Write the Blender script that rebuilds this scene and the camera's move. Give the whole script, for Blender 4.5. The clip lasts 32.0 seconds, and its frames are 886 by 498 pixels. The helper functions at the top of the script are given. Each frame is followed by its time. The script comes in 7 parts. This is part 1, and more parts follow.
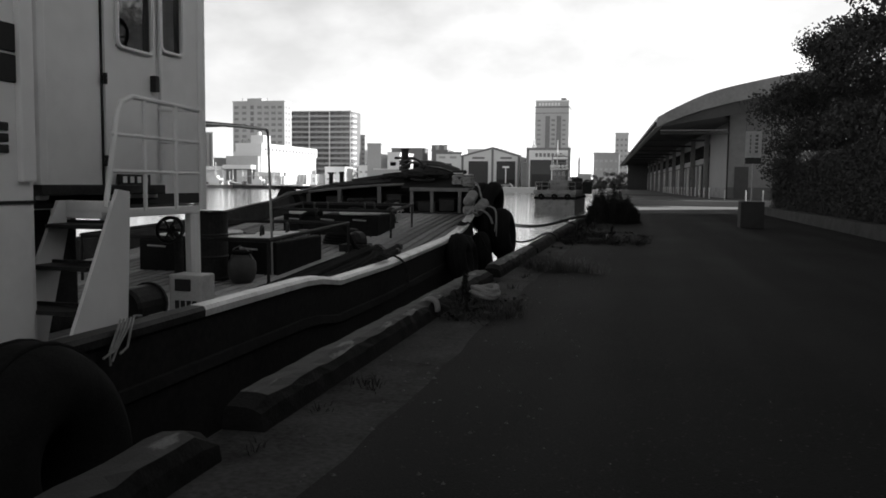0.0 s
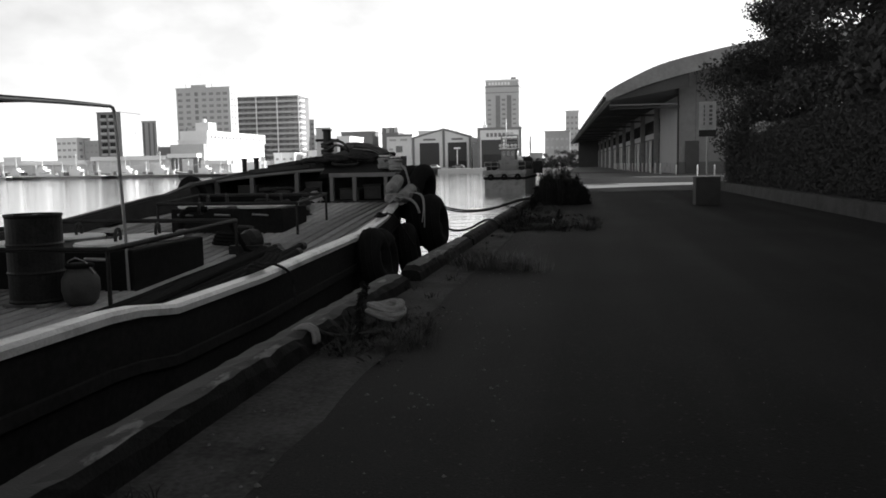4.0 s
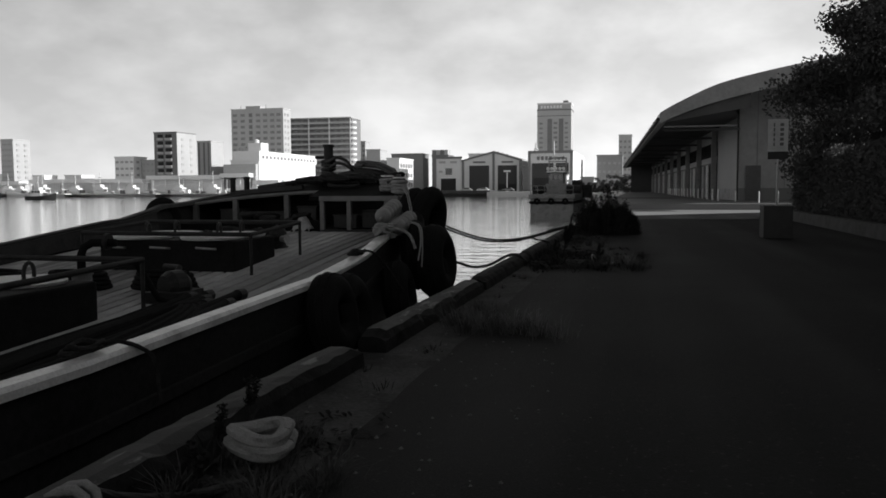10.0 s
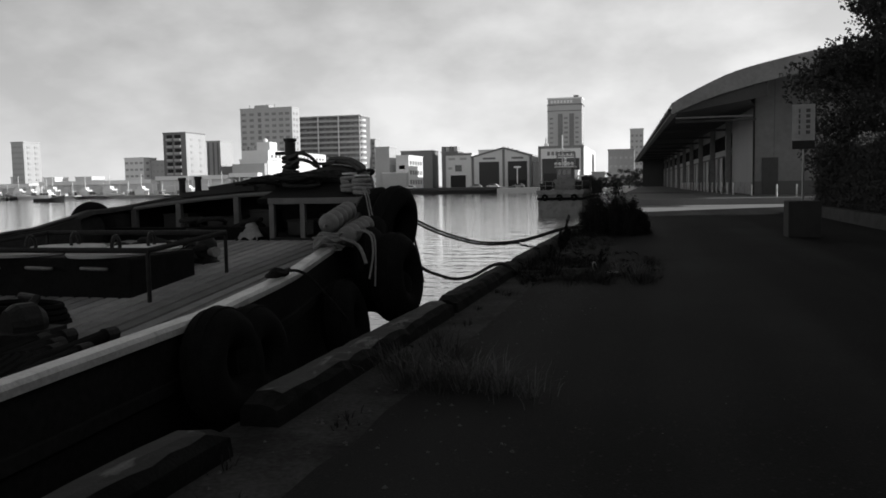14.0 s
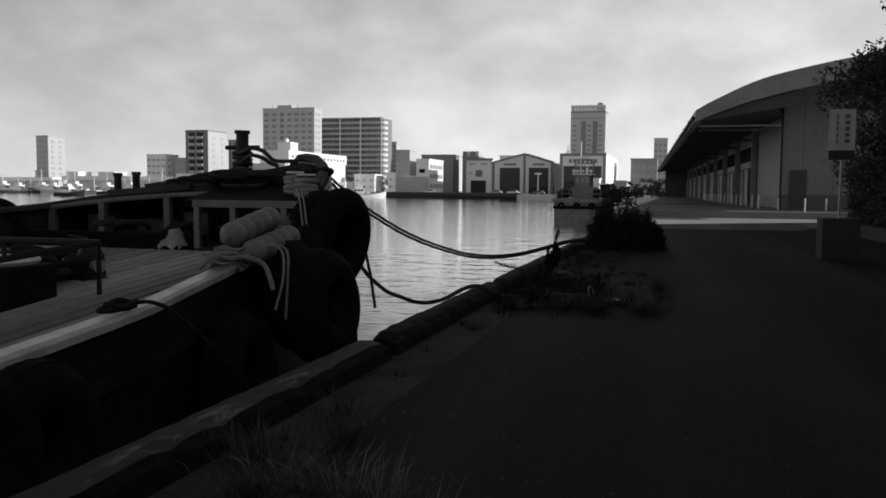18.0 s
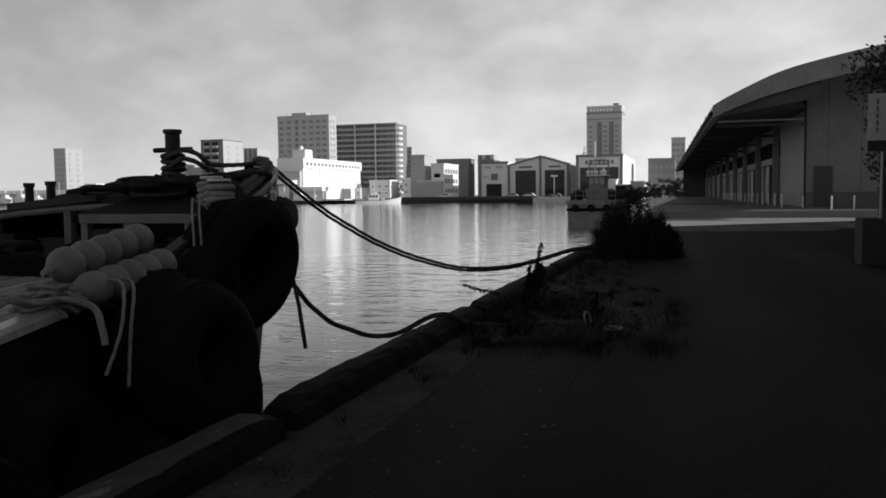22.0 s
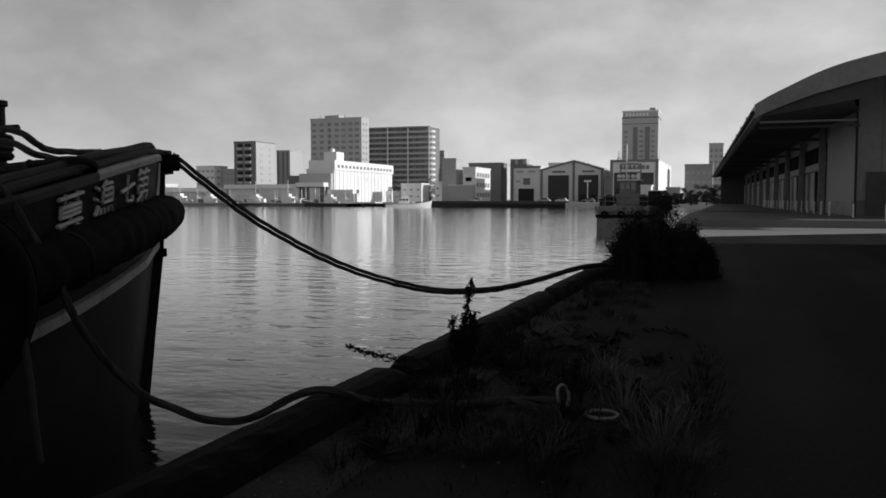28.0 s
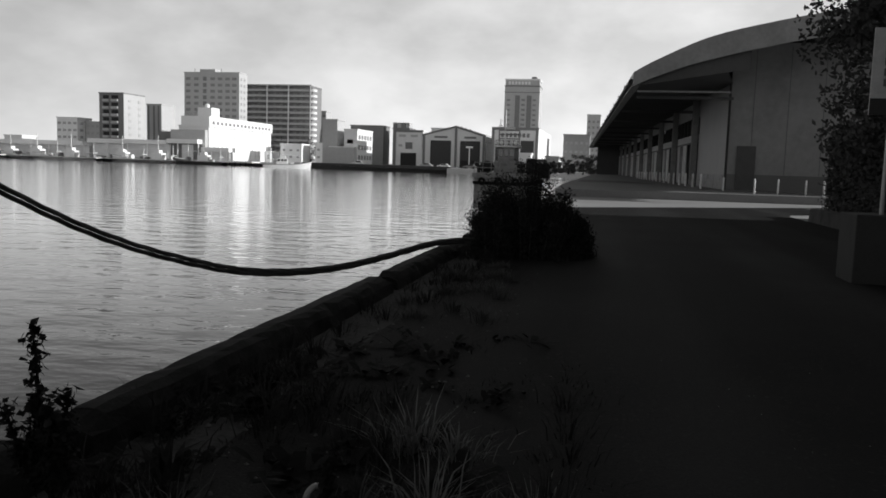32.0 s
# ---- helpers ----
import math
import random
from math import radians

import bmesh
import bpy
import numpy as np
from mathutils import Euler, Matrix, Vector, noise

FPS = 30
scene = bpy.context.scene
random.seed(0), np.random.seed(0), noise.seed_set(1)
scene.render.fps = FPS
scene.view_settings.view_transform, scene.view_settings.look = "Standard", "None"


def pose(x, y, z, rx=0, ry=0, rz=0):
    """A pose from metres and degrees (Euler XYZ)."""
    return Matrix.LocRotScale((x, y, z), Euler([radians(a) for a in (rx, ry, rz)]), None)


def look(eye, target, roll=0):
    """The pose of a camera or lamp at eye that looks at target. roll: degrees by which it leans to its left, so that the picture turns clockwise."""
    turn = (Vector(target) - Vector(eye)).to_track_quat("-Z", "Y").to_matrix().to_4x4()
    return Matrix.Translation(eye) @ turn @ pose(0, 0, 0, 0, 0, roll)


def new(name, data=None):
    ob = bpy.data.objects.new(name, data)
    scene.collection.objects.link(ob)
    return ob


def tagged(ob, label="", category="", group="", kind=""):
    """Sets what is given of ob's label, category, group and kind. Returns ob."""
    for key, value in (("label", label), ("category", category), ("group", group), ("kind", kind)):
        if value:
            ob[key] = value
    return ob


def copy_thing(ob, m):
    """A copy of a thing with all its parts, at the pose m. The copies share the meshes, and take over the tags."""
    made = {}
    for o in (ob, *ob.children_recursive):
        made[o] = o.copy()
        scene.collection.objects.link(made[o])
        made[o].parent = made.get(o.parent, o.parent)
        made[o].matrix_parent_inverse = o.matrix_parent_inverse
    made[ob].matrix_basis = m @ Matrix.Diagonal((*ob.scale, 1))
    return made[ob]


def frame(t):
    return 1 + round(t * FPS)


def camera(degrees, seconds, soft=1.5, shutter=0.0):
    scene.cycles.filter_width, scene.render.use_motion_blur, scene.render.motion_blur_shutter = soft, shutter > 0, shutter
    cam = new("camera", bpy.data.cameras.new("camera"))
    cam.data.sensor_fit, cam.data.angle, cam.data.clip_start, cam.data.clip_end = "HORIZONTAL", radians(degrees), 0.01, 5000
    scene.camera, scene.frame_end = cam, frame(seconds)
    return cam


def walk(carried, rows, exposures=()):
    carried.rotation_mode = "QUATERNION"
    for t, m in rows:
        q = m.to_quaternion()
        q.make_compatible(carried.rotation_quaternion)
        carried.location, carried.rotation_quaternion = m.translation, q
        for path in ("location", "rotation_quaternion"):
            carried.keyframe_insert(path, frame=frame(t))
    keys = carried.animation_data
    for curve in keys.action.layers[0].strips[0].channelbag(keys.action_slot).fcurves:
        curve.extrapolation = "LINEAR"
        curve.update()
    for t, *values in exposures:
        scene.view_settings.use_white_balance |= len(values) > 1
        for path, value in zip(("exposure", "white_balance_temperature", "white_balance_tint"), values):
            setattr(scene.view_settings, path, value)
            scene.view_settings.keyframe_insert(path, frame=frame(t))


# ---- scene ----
# The camera: (seconds, x, y, z, yaw to the left, pitch up, roll)
ROWS = [
    (0, -0.207, -0.285, 1.477, 13.43, -4.68, 0.67),
    (0.5, -0.183, -0.027, 1.515, 12.57, -4.64, -0.19),
    (1, -0.176, 0.217, 1.492, 12.14, -4.70, -0.45),
    (1.5, -0.199, 0.496, 1.476, 12.22, -4.73, 1.13),
    (2, -0.183, 0.790, 1.504, 11.88, -4.89, 0.29),
    (2.5, -0.151, 1.047, 1.484, 11.47, -5.88, -0.57),
    (3, -0.103, 1.396, 1.495, 10.35, -5.89, -1.20),
    (3.5, -0.106, 1.732, 1.496, 10.09, -6.02, -1.18),
    (5.5, -0.138, 3.005, 1.476, 11.63, -4.79, -0.64),
    (6, -0.126, 3.273, 1.503, 12.19, -4.30, -1.22),
    (6.5, -0.112, 3.506, 1.473, 12.44, -4.47, -1.25),
    (7, -0.117, 3.777, 1.473, 13.03, -3.96, 1.33),
    (7.5, -0.095, 4.029, 1.490, 12.66, -4.09, 0.56),
    (8, -0.031, 4.287, 1.469, 12.16, -4.62, -0.73),
    (8.5, 0.008, 4.536, 1.502, 11.37, -4.49, -1.21),
    (9, 0.013, 4.781, 1.503, 12.32, -4.70, -1.41),
    (9.5, -0.001, 5.041, 1.479, 13.67, -4.48, 0.36),
    (10, -0.007, 5.279, 1.494, 13.83, -4.30, -0.27),
    (10.5, 0.003, 5.608, 1.483, 13.77, -4.92, -0.38),
    (11, 0.031, 5.978, 1.482, 12.92, -5.01, -0.76),
    (11.5, 0.017, 6.275, 1.500, 12.89, -5.02, -0.84),
    (12, -0.005, 6.525, 1.469, 13.15, -4.99, 0.69),
    (12.5, -0.018, 6.810, 1.496, 13.94, -4.21, 1.17),
    (13, -0.011, 7.061, 1.494, 14.28, -4.41, 0.90),
    (13.5, 0.033, 7.339, 1.486, 14.58, -4.58, -0.15),
    (14, 0.056, 7.607, 1.517, 14.71, -4.51, -1.02),
    (14.5, 0.075, 7.851, 1.493, 15.04, -4.55, -1.24),
    (15, 0.090, 8.103, 1.494, 16.18, -3.93, -0.38),
    (15.5, 0.118, 8.355, 1.501, 15.97, -3.81, -0.93),
    (17.5, 0.200, 9.624, 1.493, 16.65, -4.28, 0.97),
    (18, 0.220, 9.941, 1.519, 16.15, -4.18, 0.54),
    (18.5, 0.251, 10.222, 1.497, 16.21, -4.56, 0.32),
    (19, 0.287, 10.544, 1.509, 15.57, -4.47, -0.26),
    (19.5, 0.280, 10.808, 1.524, 16.15, -4.56, -0.57),
    (20, 0.263, 11.080, 1.498, 16.93, -4.70, 0.17),
    (20.5, 0.237, 11.372, 1.518, 17.29, -4.10, 0.33),
    (21, 0.223, 11.642, 1.507, 17.59, -4.07, -0.00),
    (21.5, 0.260, 11.937, 1.493, 17.44, -3.93, -0.29),
    (22, 0.260, 12.187, 1.527, 17.47, -3.86, -0.64),
    (22.5, 0.244, 12.430, 1.494, 17.60, -4.10, -0.63),
    (23, 0.212, 12.738, 1.476, 17.68, -3.52, 1.37),
    (23.5, 0.179, 13.044, 1.459, 16.21, -3.36, 1.05),
    (24, 0.178, 13.356, 1.429, 15.63, -3.91, 0.76),
    (24.5, 0.193, 13.637, 1.457, 15.23, -3.84, 0.29),
    (25, 0.217, 13.833, 1.461, 16.00, -3.89, -0.02),
    (25.5, 0.230, 14.050, 1.453, 16.89, -3.42, 2.30),
    (27.5, 0.240, 15.363, 1.552, 18.11, -3.78, -0.48),
    (28, 0.211, 15.704, 1.503, 19.86, -3.56, 0.02),
    (28.5, 0.183, 16.059, 1.514, 20.50, -2.91, 1.05),
    (29, 0.146, 16.359, 1.516, 19.59, -3.33, 0.27),
    (29.5, 0.190, 16.688, 1.510, 18.86, -3.75, 0.01),
    (30, 0.222, 17.050, 1.535, 17.76, -3.79, -0.39),
    (30.5, 0.218, 17.367, 1.495, 17.35, -4.51, -0.19),
    (31, 0.201, 17.718, 1.488, 16.72, -4.59, 1.74),
    (31.5, 0.155, 18.075, 1.499, 13.98, -4.89, 1.46),
    (32, 0.155, 18.386, 1.451, 11.37, -6.00, 1.81),
]


def aim(x, y, z, yaw, pitch, roll):
    a, p = radians(yaw), radians(pitch)
    ahead = Vector((-math.sin(a) * math.cos(p), math.cos(a) * math.cos(p), math.sin(p)))
    return look((x, y, z), Vector((x, y, z)) + ahead * 10, roll)


cam = camera(58.0, 32.0, soft=1.7)
walk(cam, [(r[0], aim(*r[1:])) for r in ROWS],
     exposures=[(0, 0.45), (2, 0.6), (3.3, 0.8), (5.6, 0.05), (8, 0.1), (10, -0.02), (11, 0.12), (12.5, -0.08), (15, -0.12), (20, -0.22), (25.5, -0.36), (28.5, -0.5), (30, -0.5), (31, -0.42), (32, -0.1)])

# World: a pale hazy sky with thin broken cloud, low sun from the land side
SUN_EL = 16.0
sun_dir = Vector((math.sin(radians(82)) * math.cos(radians(SUN_EL)), math.cos(radians(82)) * math.cos(radians(SUN_EL)), math.sin(radians(SUN_EL))))
world = bpy.data.worlds.new("sky")
scene.world = world
world.use_nodes = True
nt = world.node_tree
nt.nodes.clear()


def wn(kind, **kw):
    n = nt.nodes.new(kind)
    for k, v in kw.items():
        n.inputs[k].default_value = v
    return n


sky = nt.nodes.new("ShaderNodeTexSky")
sky.sky_type = "NISHITA"
sky.sun_disc = False
sky.sun_elevation = radians(SUN_EL)
sky.sun_rotation = radians(82)
sky.air_density, sky.dust_density, sky.ozone_density = 1.0, 2.5, 1.0
bw = nt.nodes.new("ShaderNodeRGBToBW")
nt.links.new(sky.outputs[0], bw.inputs[0])
tc = nt.nodes.new("ShaderNodeTexCoord")
mp = nt.nodes.new("ShaderNodeMapping")
mp.inputs["Scale"].default_value = (1.0, 1.0, 1.9)
nt.links.new(tc.outputs["Generated"], mp.inputs[0])
nz = wn("ShaderNodeTexNoise", Scale=6.0, Detail=6.0, Roughness=0.52)
nt.links.new(mp.outputs[0], nz.inputs["Vector"])
ramp = nt.nodes.new("ShaderNodeMapRange")
for k, v in (("From Min", 0.4), ("From Max", 0.68), ("To Min", 0.0), ("To Max", 1.0)):
    ramp.inputs[k].default_value = v
nt.links.new(nz.outputs[0], ramp.inputs[0])
# thin bright haze and broken cloud low in the sky, clear and darker overhead
sep = nt.nodes.new("ShaderNodeSeparateXYZ")
nt.links.new(tc.outputs["Generated"], sep.inputs[0])
haze = nt.nodes.new("ShaderNodeMapRange")
haze.interpolation_type = "SMOOTHSTEP"
for k, v in (("From Min", 0.26), ("From Max", 0.6), ("To Min", 1.0), ("To Max", 0.06)):
    haze.inputs[k].default_value = v
nt.links.new(sep.outputs[2], haze.inputs[0])
low = nt.nodes.new("ShaderNodeMapRange")
for k, v in (("From Min", 0.0), ("From Max", 0.30), ("To Min", 8.7), ("To Max", 4.4)):
    low.inputs[k].default_value = v
nt.links.new(sep.outputs[2], low.inputs[0])
lift = nt.nodes.new("ShaderNodeMath")
lift.operation = "MULTIPLY_ADD"
lift.inputs[1].default_value = 2.3
nt.links.new(ramp.outputs[0], lift.inputs[0])
nt.links.new(low.outputs[0], lift.inputs[2])
cloud = nt.nodes.new("ShaderNodeMix")
cloud.data_type = "FLOAT"
nt.links.new(haze.outputs[0], cloud.inputs["Factor"])
dim = nt.nodes.new("ShaderNodeMath")
dim.operation = "MULTIPLY"
dim.inputs[1].default_value = 0.6
nt.links.new(bw.outputs[0], dim.inputs[0])
nt.links.new(dim.outputs[0], cloud.inputs[2])
side = nt.nodes.new("ShaderNodeMath")
side.operation = "MULTIPLY_ADD"
side.inputs[1].default_value, side.inputs[2].default_value = 0.42, 1.08
nt.links.new(sep.outputs[0], side.inputs[0])
glow = nt.nodes.new("ShaderNodeMath")
glow.operation = "MULTIPLY"
nt.links.new(lift.outputs[0], glow.inputs[0])
nt.links.new(side.outputs[0], glow.inputs[1])
nt.links.new(glow.outputs[0], cloud.inputs[3])
bg = wn("ShaderNodeBackground", Strength=0.1)
nt.links.new(cloud.outputs[0], bg.inputs["Color"])
wo = nt.nodes.new("ShaderNodeOutputWorld")
nt.links.new(bg.outputs[0], wo.inputs[0])

sun_data = bpy.data.lights.new("sun", "SUN")
sun_data.energy, sun_data.angle = 4.4, radians(0.6)
sun = new("sun", sun_data)
sun.matrix_world = look(sun_dir * 200, (0, 0, 0))

# ---------------------------------------------------------------- materials
MATS = {}


def mat(name, grey, rough=0.7, metal=0.0, vary=0.25, scale=3.0, fine=40.0, bump=0.15, stain=0.0, spec=0.5, random_obj=0.0):
    """Grey material with broad mottling, fine grain, relief and optional dark stains, in metres."""
    if name in MATS:
        return MATS[name]
    m = bpy.data.materials.new(name)
    m.use_nodes = True
    t = m.node_tree
    b = t.nodes["Principled BSDF"]
    b.inputs["Roughness"].default_value = rough
    b.inputs["Metallic"].default_value = metal
    b.inputs["Specular IOR Level"].default_value = spec
    geo = t.nodes.new("ShaderNodeTexCoord")
    n1 = t.nodes.new("ShaderNodeTexNoise")
    n1.inputs["Scale"].default_value, n1.inputs["Detail"].default_value = scale, 6
    n2 = t.nodes.new("ShaderNodeTexNoise")
    n2.inputs["Scale"].default_value, n2.inputs["Detail"].default_value = fine, 4
    t.links.new(geo.outputs["Object"], n1.inputs["Vector"])
    t.links.new(geo.outputs["Object"], n2.inputs["Vector"])
    add = t.nodes.new("ShaderNodeMath")
    add.operation = "MULTIPLY_ADD"
    add.inputs[1].default_value = 0.5
    t.links.new(n2.outputs[0], add.inputs[0])
    half = t.nodes.new("ShaderNodeMath")
    half.operation = "MULTIPLY"
    half.inputs[1].default_value = 0.5
    t.links.new(n1.outputs[0], half.inputs[0])
    t.links.new(half.outputs[0], add.inputs[2])
    r = t.nodes.new("ShaderNodeMapRange")
    for k, v in (("From Min", 0.3), ("From Max", 0.7), ("To Min", grey * (1 - vary)), ("To Max", grey * (1 + vary))):
        r.inputs[k].default_value = v
    t.links.new(add.outputs[0], r.inputs[0])
    out = r.outputs[0]
    if stain:
        n3 = t.nodes.new("ShaderNodeTexNoise")
        n3.inputs["Scale"].default_value, n3.inputs["Detail"].default_value, n3.inputs["Roughness"].default_value = scale * 0.6, 8, 0.65
        t.links.new(geo.outputs["Object"], n3.inputs["Vector"])
        r3 = t.nodes.new("ShaderNodeMapRange")
        for k, v in (("From Min", 0.5), ("From Max", 0.68), ("To Min", 1.0), ("To Max", 1 - stain)):
            r3.inputs[k].default_value = v
        t.links.new(n3.outputs[0], r3.inputs[0])
        mu = t.nodes.new("ShaderNodeMath")
        mu.operation = "MULTIPLY"
        t.links.new(out, mu.inputs[0])
        t.links.new(r3.outputs[0], mu.inputs[1])
        out = mu.outputs[0]
    if random_obj:
        oi = t.nodes.new("ShaderNodeObjectInfo")
        r4 = t.nodes.new("ShaderNodeMapRange")
        r4.inputs["To Min"].default_value, r4.inputs["To Max"].default_value = 1 - random_obj, 1 + random_obj
        t.links.new(oi.outputs["Random"], r4.inputs[0])
        mu = t.nodes.new("ShaderNodeMath")
        mu.operation = "MULTIPLY"
        t.links.new(out, mu.inputs[0])
        t.links.new(r4.outputs[0], mu.inputs[1])
        out = mu.outputs[0]
    t.links.new(out, b.inputs["Base Color"])
    if bump:
        bp = t.nodes.new("ShaderNodeBump")
        bp.inputs["Strength"].default_value, bp.inputs["Distance"].default_value = bump, 0.02
        t.links.new(add.outputs[0], bp.inputs["Height"])
        t.links.new(bp.outputs[0], b.inputs["Normal"])
    MATS[name] = m
    return m


# Far darker than real asphalt: the shaded road's contrast is in the colour.
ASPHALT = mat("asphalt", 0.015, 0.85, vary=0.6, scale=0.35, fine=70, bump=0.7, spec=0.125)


def speckle(m, scale, size, grey):
    """Scattered pale stones showing in a surface."""
    t = m.node_tree
    b = t.nodes["Principled BSDF"]
    src = b.inputs["Base Color"].links[0].from_socket
    tc2 = t.nodes.new("ShaderNodeTexCoord")
    v = t.nodes.new("ShaderNodeTexVoronoi")
    v.inputs["Scale"].default_value = scale
    t.links.new(tc2.outputs["Object"], v.inputs["Vector"])
    lt = t.nodes.new("ShaderNodeMath")
    lt.operation = "LESS_THAN"
    lt.inputs[1].default_value = size
    t.links.new(v.outputs["Distance"], lt.inputs[0])
    n = t.nodes.new("ShaderNodeTexNoise")
    n.inputs["Scale"].default_value = scale * 0.6
    t.links.new(tc2.outputs["Object"], n.inputs["Vector"])
    gt = t.nodes.new("ShaderNodeMath")
    gt.operation = "GREATER_THAN"
    gt.inputs[1].default_value = 0.56
    t.links.new(n.outputs[0], gt.inputs[0])
    an = t.nodes.new("ShaderNodeMath")
    an.operation = "MULTIPLY"
    t.links.new(lt.outputs[0], an.inputs[0])
    t.links.new(gt.outputs[0], an.inputs[1])
    mx = t.nodes.new("ShaderNodeMix")
    mx.data_type = "FLOAT"
    mx.inputs[3].default_value = grey
    t.links.new(an.outputs[0], mx.inputs[0])
    t.links.new(src, mx.inputs[2])
    t.links.new(mx.outputs[0], b.inputs["Base Color"])


def pale_streaks(m):
    """Long pale streaks along the road: wheel dust, with road sheen painted in."""
    t = m.node_tree
    b = t.nodes["Principled BSDF"]
    src = b.inputs["Base Color"].links[0].from_socket
    tc2 = t.nodes.new("ShaderNodeTexCoord")
    mp2 = t.nodes.new("ShaderNodeMapping")
    mp2.inputs["Scale"].default_value = (0.75, 0.045, 1)
    mp2.inputs["Rotation"].default_value = (0, 0, radians(5))
    t.links.new(tc2.outputs["Object"], mp2.inputs[0])
    n = t.nodes.new("ShaderNodeTexNoise")
    n.inputs["Scale"].default_value, n.inputs["Detail"].default_value = 1.0, 2
    t.links.new(mp2.outputs[0], n.inputs["Vector"])
    r = t.nodes.new("ShaderNodeMapRange")
    for k, v in (("From Min", 0.42), ("From Max", 0.68), ("To Min", 0.85), ("To Max", 1.9)):
        r.inputs[k].default_value = v
    t.links.new(n.outputs[0], r.inputs[0])
    mu = t.nodes.new("ShaderNodeMath")
    mu.operation = "MULTIPLY"
    t.links.new(src, mu.inputs[0])
    t.links.new(r.outputs[0], mu.inputs[1])
    t.links.new(mu.outputs[0], b.inputs["Base Color"])


pale_streaks(ASPHALT)
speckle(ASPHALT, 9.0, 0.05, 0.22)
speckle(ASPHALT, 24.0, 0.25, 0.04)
CONCRETE = mat("concrete", 0.062, 0.9, spec=0.12, vary=0.6, scale=2.2, fine=26, bump=0.8, stain=0.6)
CURB = mat("curb_concrete", 0.015, 0.8, spec=0.12, vary=0.5, scale=3.5, fine=45, bump=0.4, stain=0.6)
APRON = mat("apron_concrete", 0.18, 0.85, vary=0.15, scale=0.3, fine=12, bump=0.1)


def chipped():
    """Pale flaking paint over dark concrete."""
    m = mat("flaking_pale_paint", 0.17, 0.7, vary=0.25, scale=6, fine=60, bump=0.3)
    t = m.node_tree
    b = t.nodes["Principled BSDF"]
    src = b.inputs["Base Color"].links[0].from_socket
    tc2 = t.nodes.new("ShaderNodeTexCoord")
    mp2 = t.nodes.new("ShaderNodeMapping")
    mp2.inputs["Scale"].default_value = (6, 1.6, 1)
    t.links.new(tc2.outputs["Object"], mp2.inputs[0])
    n = t.nodes.new("ShaderNodeTexNoise")
    n.inputs["Scale"].default_value, n.inputs["Detail"].default_value, n.inputs["Roughness"].default_value = 1.0, 7, 0.6
    t.links.new(mp2.outputs[0], n.inputs["Vector"])
    r = t.nodes.new("ShaderNodeMapRange")
    for k, v in (("From Min", 0.57), ("From Max", 0.63), ("To Min", 0.03), ("To Max", 1.0)):
        r.inputs[k].default_value = v
    t.links.new(n.outputs[0], r.inputs[0])
    mx = t.nodes.new("ShaderNodeMix")
    mx.data_type = "FLOAT"
    mx.inputs[2].default_value = 0.03
    t.links.new(r.outputs[0], mx.inputs[0])
    t.links.new(src, mx.inputs[3])
    t.links.new(mx.outputs[0], b.inputs["Base Color"])
    return m


CHIPPED = chipped()
HULL = mat("black_hull_paint", 0.02, 0.65, spec=0.1, vary=0.5, scale=1.5, fine=20, bump=0.12, stain=0.3)
WHITE = mat("white_boat_paint", 0.78, 0.42, vary=0.07, scale=0.7, fine=4, bump=0.0, stain=0.14)
CAP = mat("worn_gunwale_shine", 0.7, 0.3, vary=0.25, scale=4, fine=50, bump=0.2, stain=0.35)
BLACK = mat("black_rubber", 0.012, 0.85, spec=0.06, vary=0.4, scale=8, fine=60, bump=0.3)
DARKSTEEL = mat("dark_painted_steel", 0.028, 0.5, spec=0.15, vary=0.5, scale=5, fine=40, bump=0.2, stain=0.4)
STEEL = mat("galvanised_steel", 0.32, 0.45, metal=0.4, vary=0.2, scale=5, fine=40, bump=0.1)
PLANK = mat("weathered_deck_plank", 0.3, 0.8, vary=0.3, scale=5, fine=60, bump=0.35, random_obj=0.45)
ROPE = mat("pale_rope", 0.27, 0.9, vary=0.3, scale=20, fine=120, bump=0.5)
NET = mat("dark_net", 0.03, 0.9, vary=0.5, scale=12, fine=80, bump=0.5, spec=0.1)
DROPE = mat("dark_rope", 0.055, 0.9, vary=0.4, scale=20, fine=120, bump=0.5)
FLOAT = mat("orange_grey_float", 0.21, 0.55, vary=0.2, scale=6, fine=40, bump=0.12, stain=0.3)
TARP = mat("grey_tarpaulin", 0.3, 0.7, vary=0.3, scale=5, fine=40, bump=0.3)
CANVAS = mat("pale_hatch_cover", 0.75, 0.6, vary=0.15, scale=3, fine=40, bump=0.2, stain=0.25)
LEAF = mat("leaf", 0.072, 0.6, spec=0.15, vary=0.5, scale=2.5, fine=30, bump=0.0, random_obj=0.2)
BARK = mat("bark", 0.06, 0.9, spec=0.1, vary=0.4, scale=6, fine=50, bump=0.5)
PALEGRASS = mat("pale_dry_grass", 0.17, 0.9, spec=0.05, vary=0.4, scale=3, fine=20, bump=0.0)
GRASS = mat("dry_grass", 0.08, 0.85, spec=0.05, vary=0.5, scale=3, fine=20, bump=0.0)
WEED = mat("dark_weed", 0.03, 0.8, spec=0.05, vary=0.5, scale=3, fine=20, bump=0.0)
WALLP = mat("pale_render_wall", 0.36, 0.8, vary=0.08, scale=0.4, fine=6, bump=0.05, stain=0.08)
ROOF = mat("grey_roof_sheet", 0.30, 0.55, vary=0.15, scale=0.5, fine=8, bump=0.08, stain=0.2)
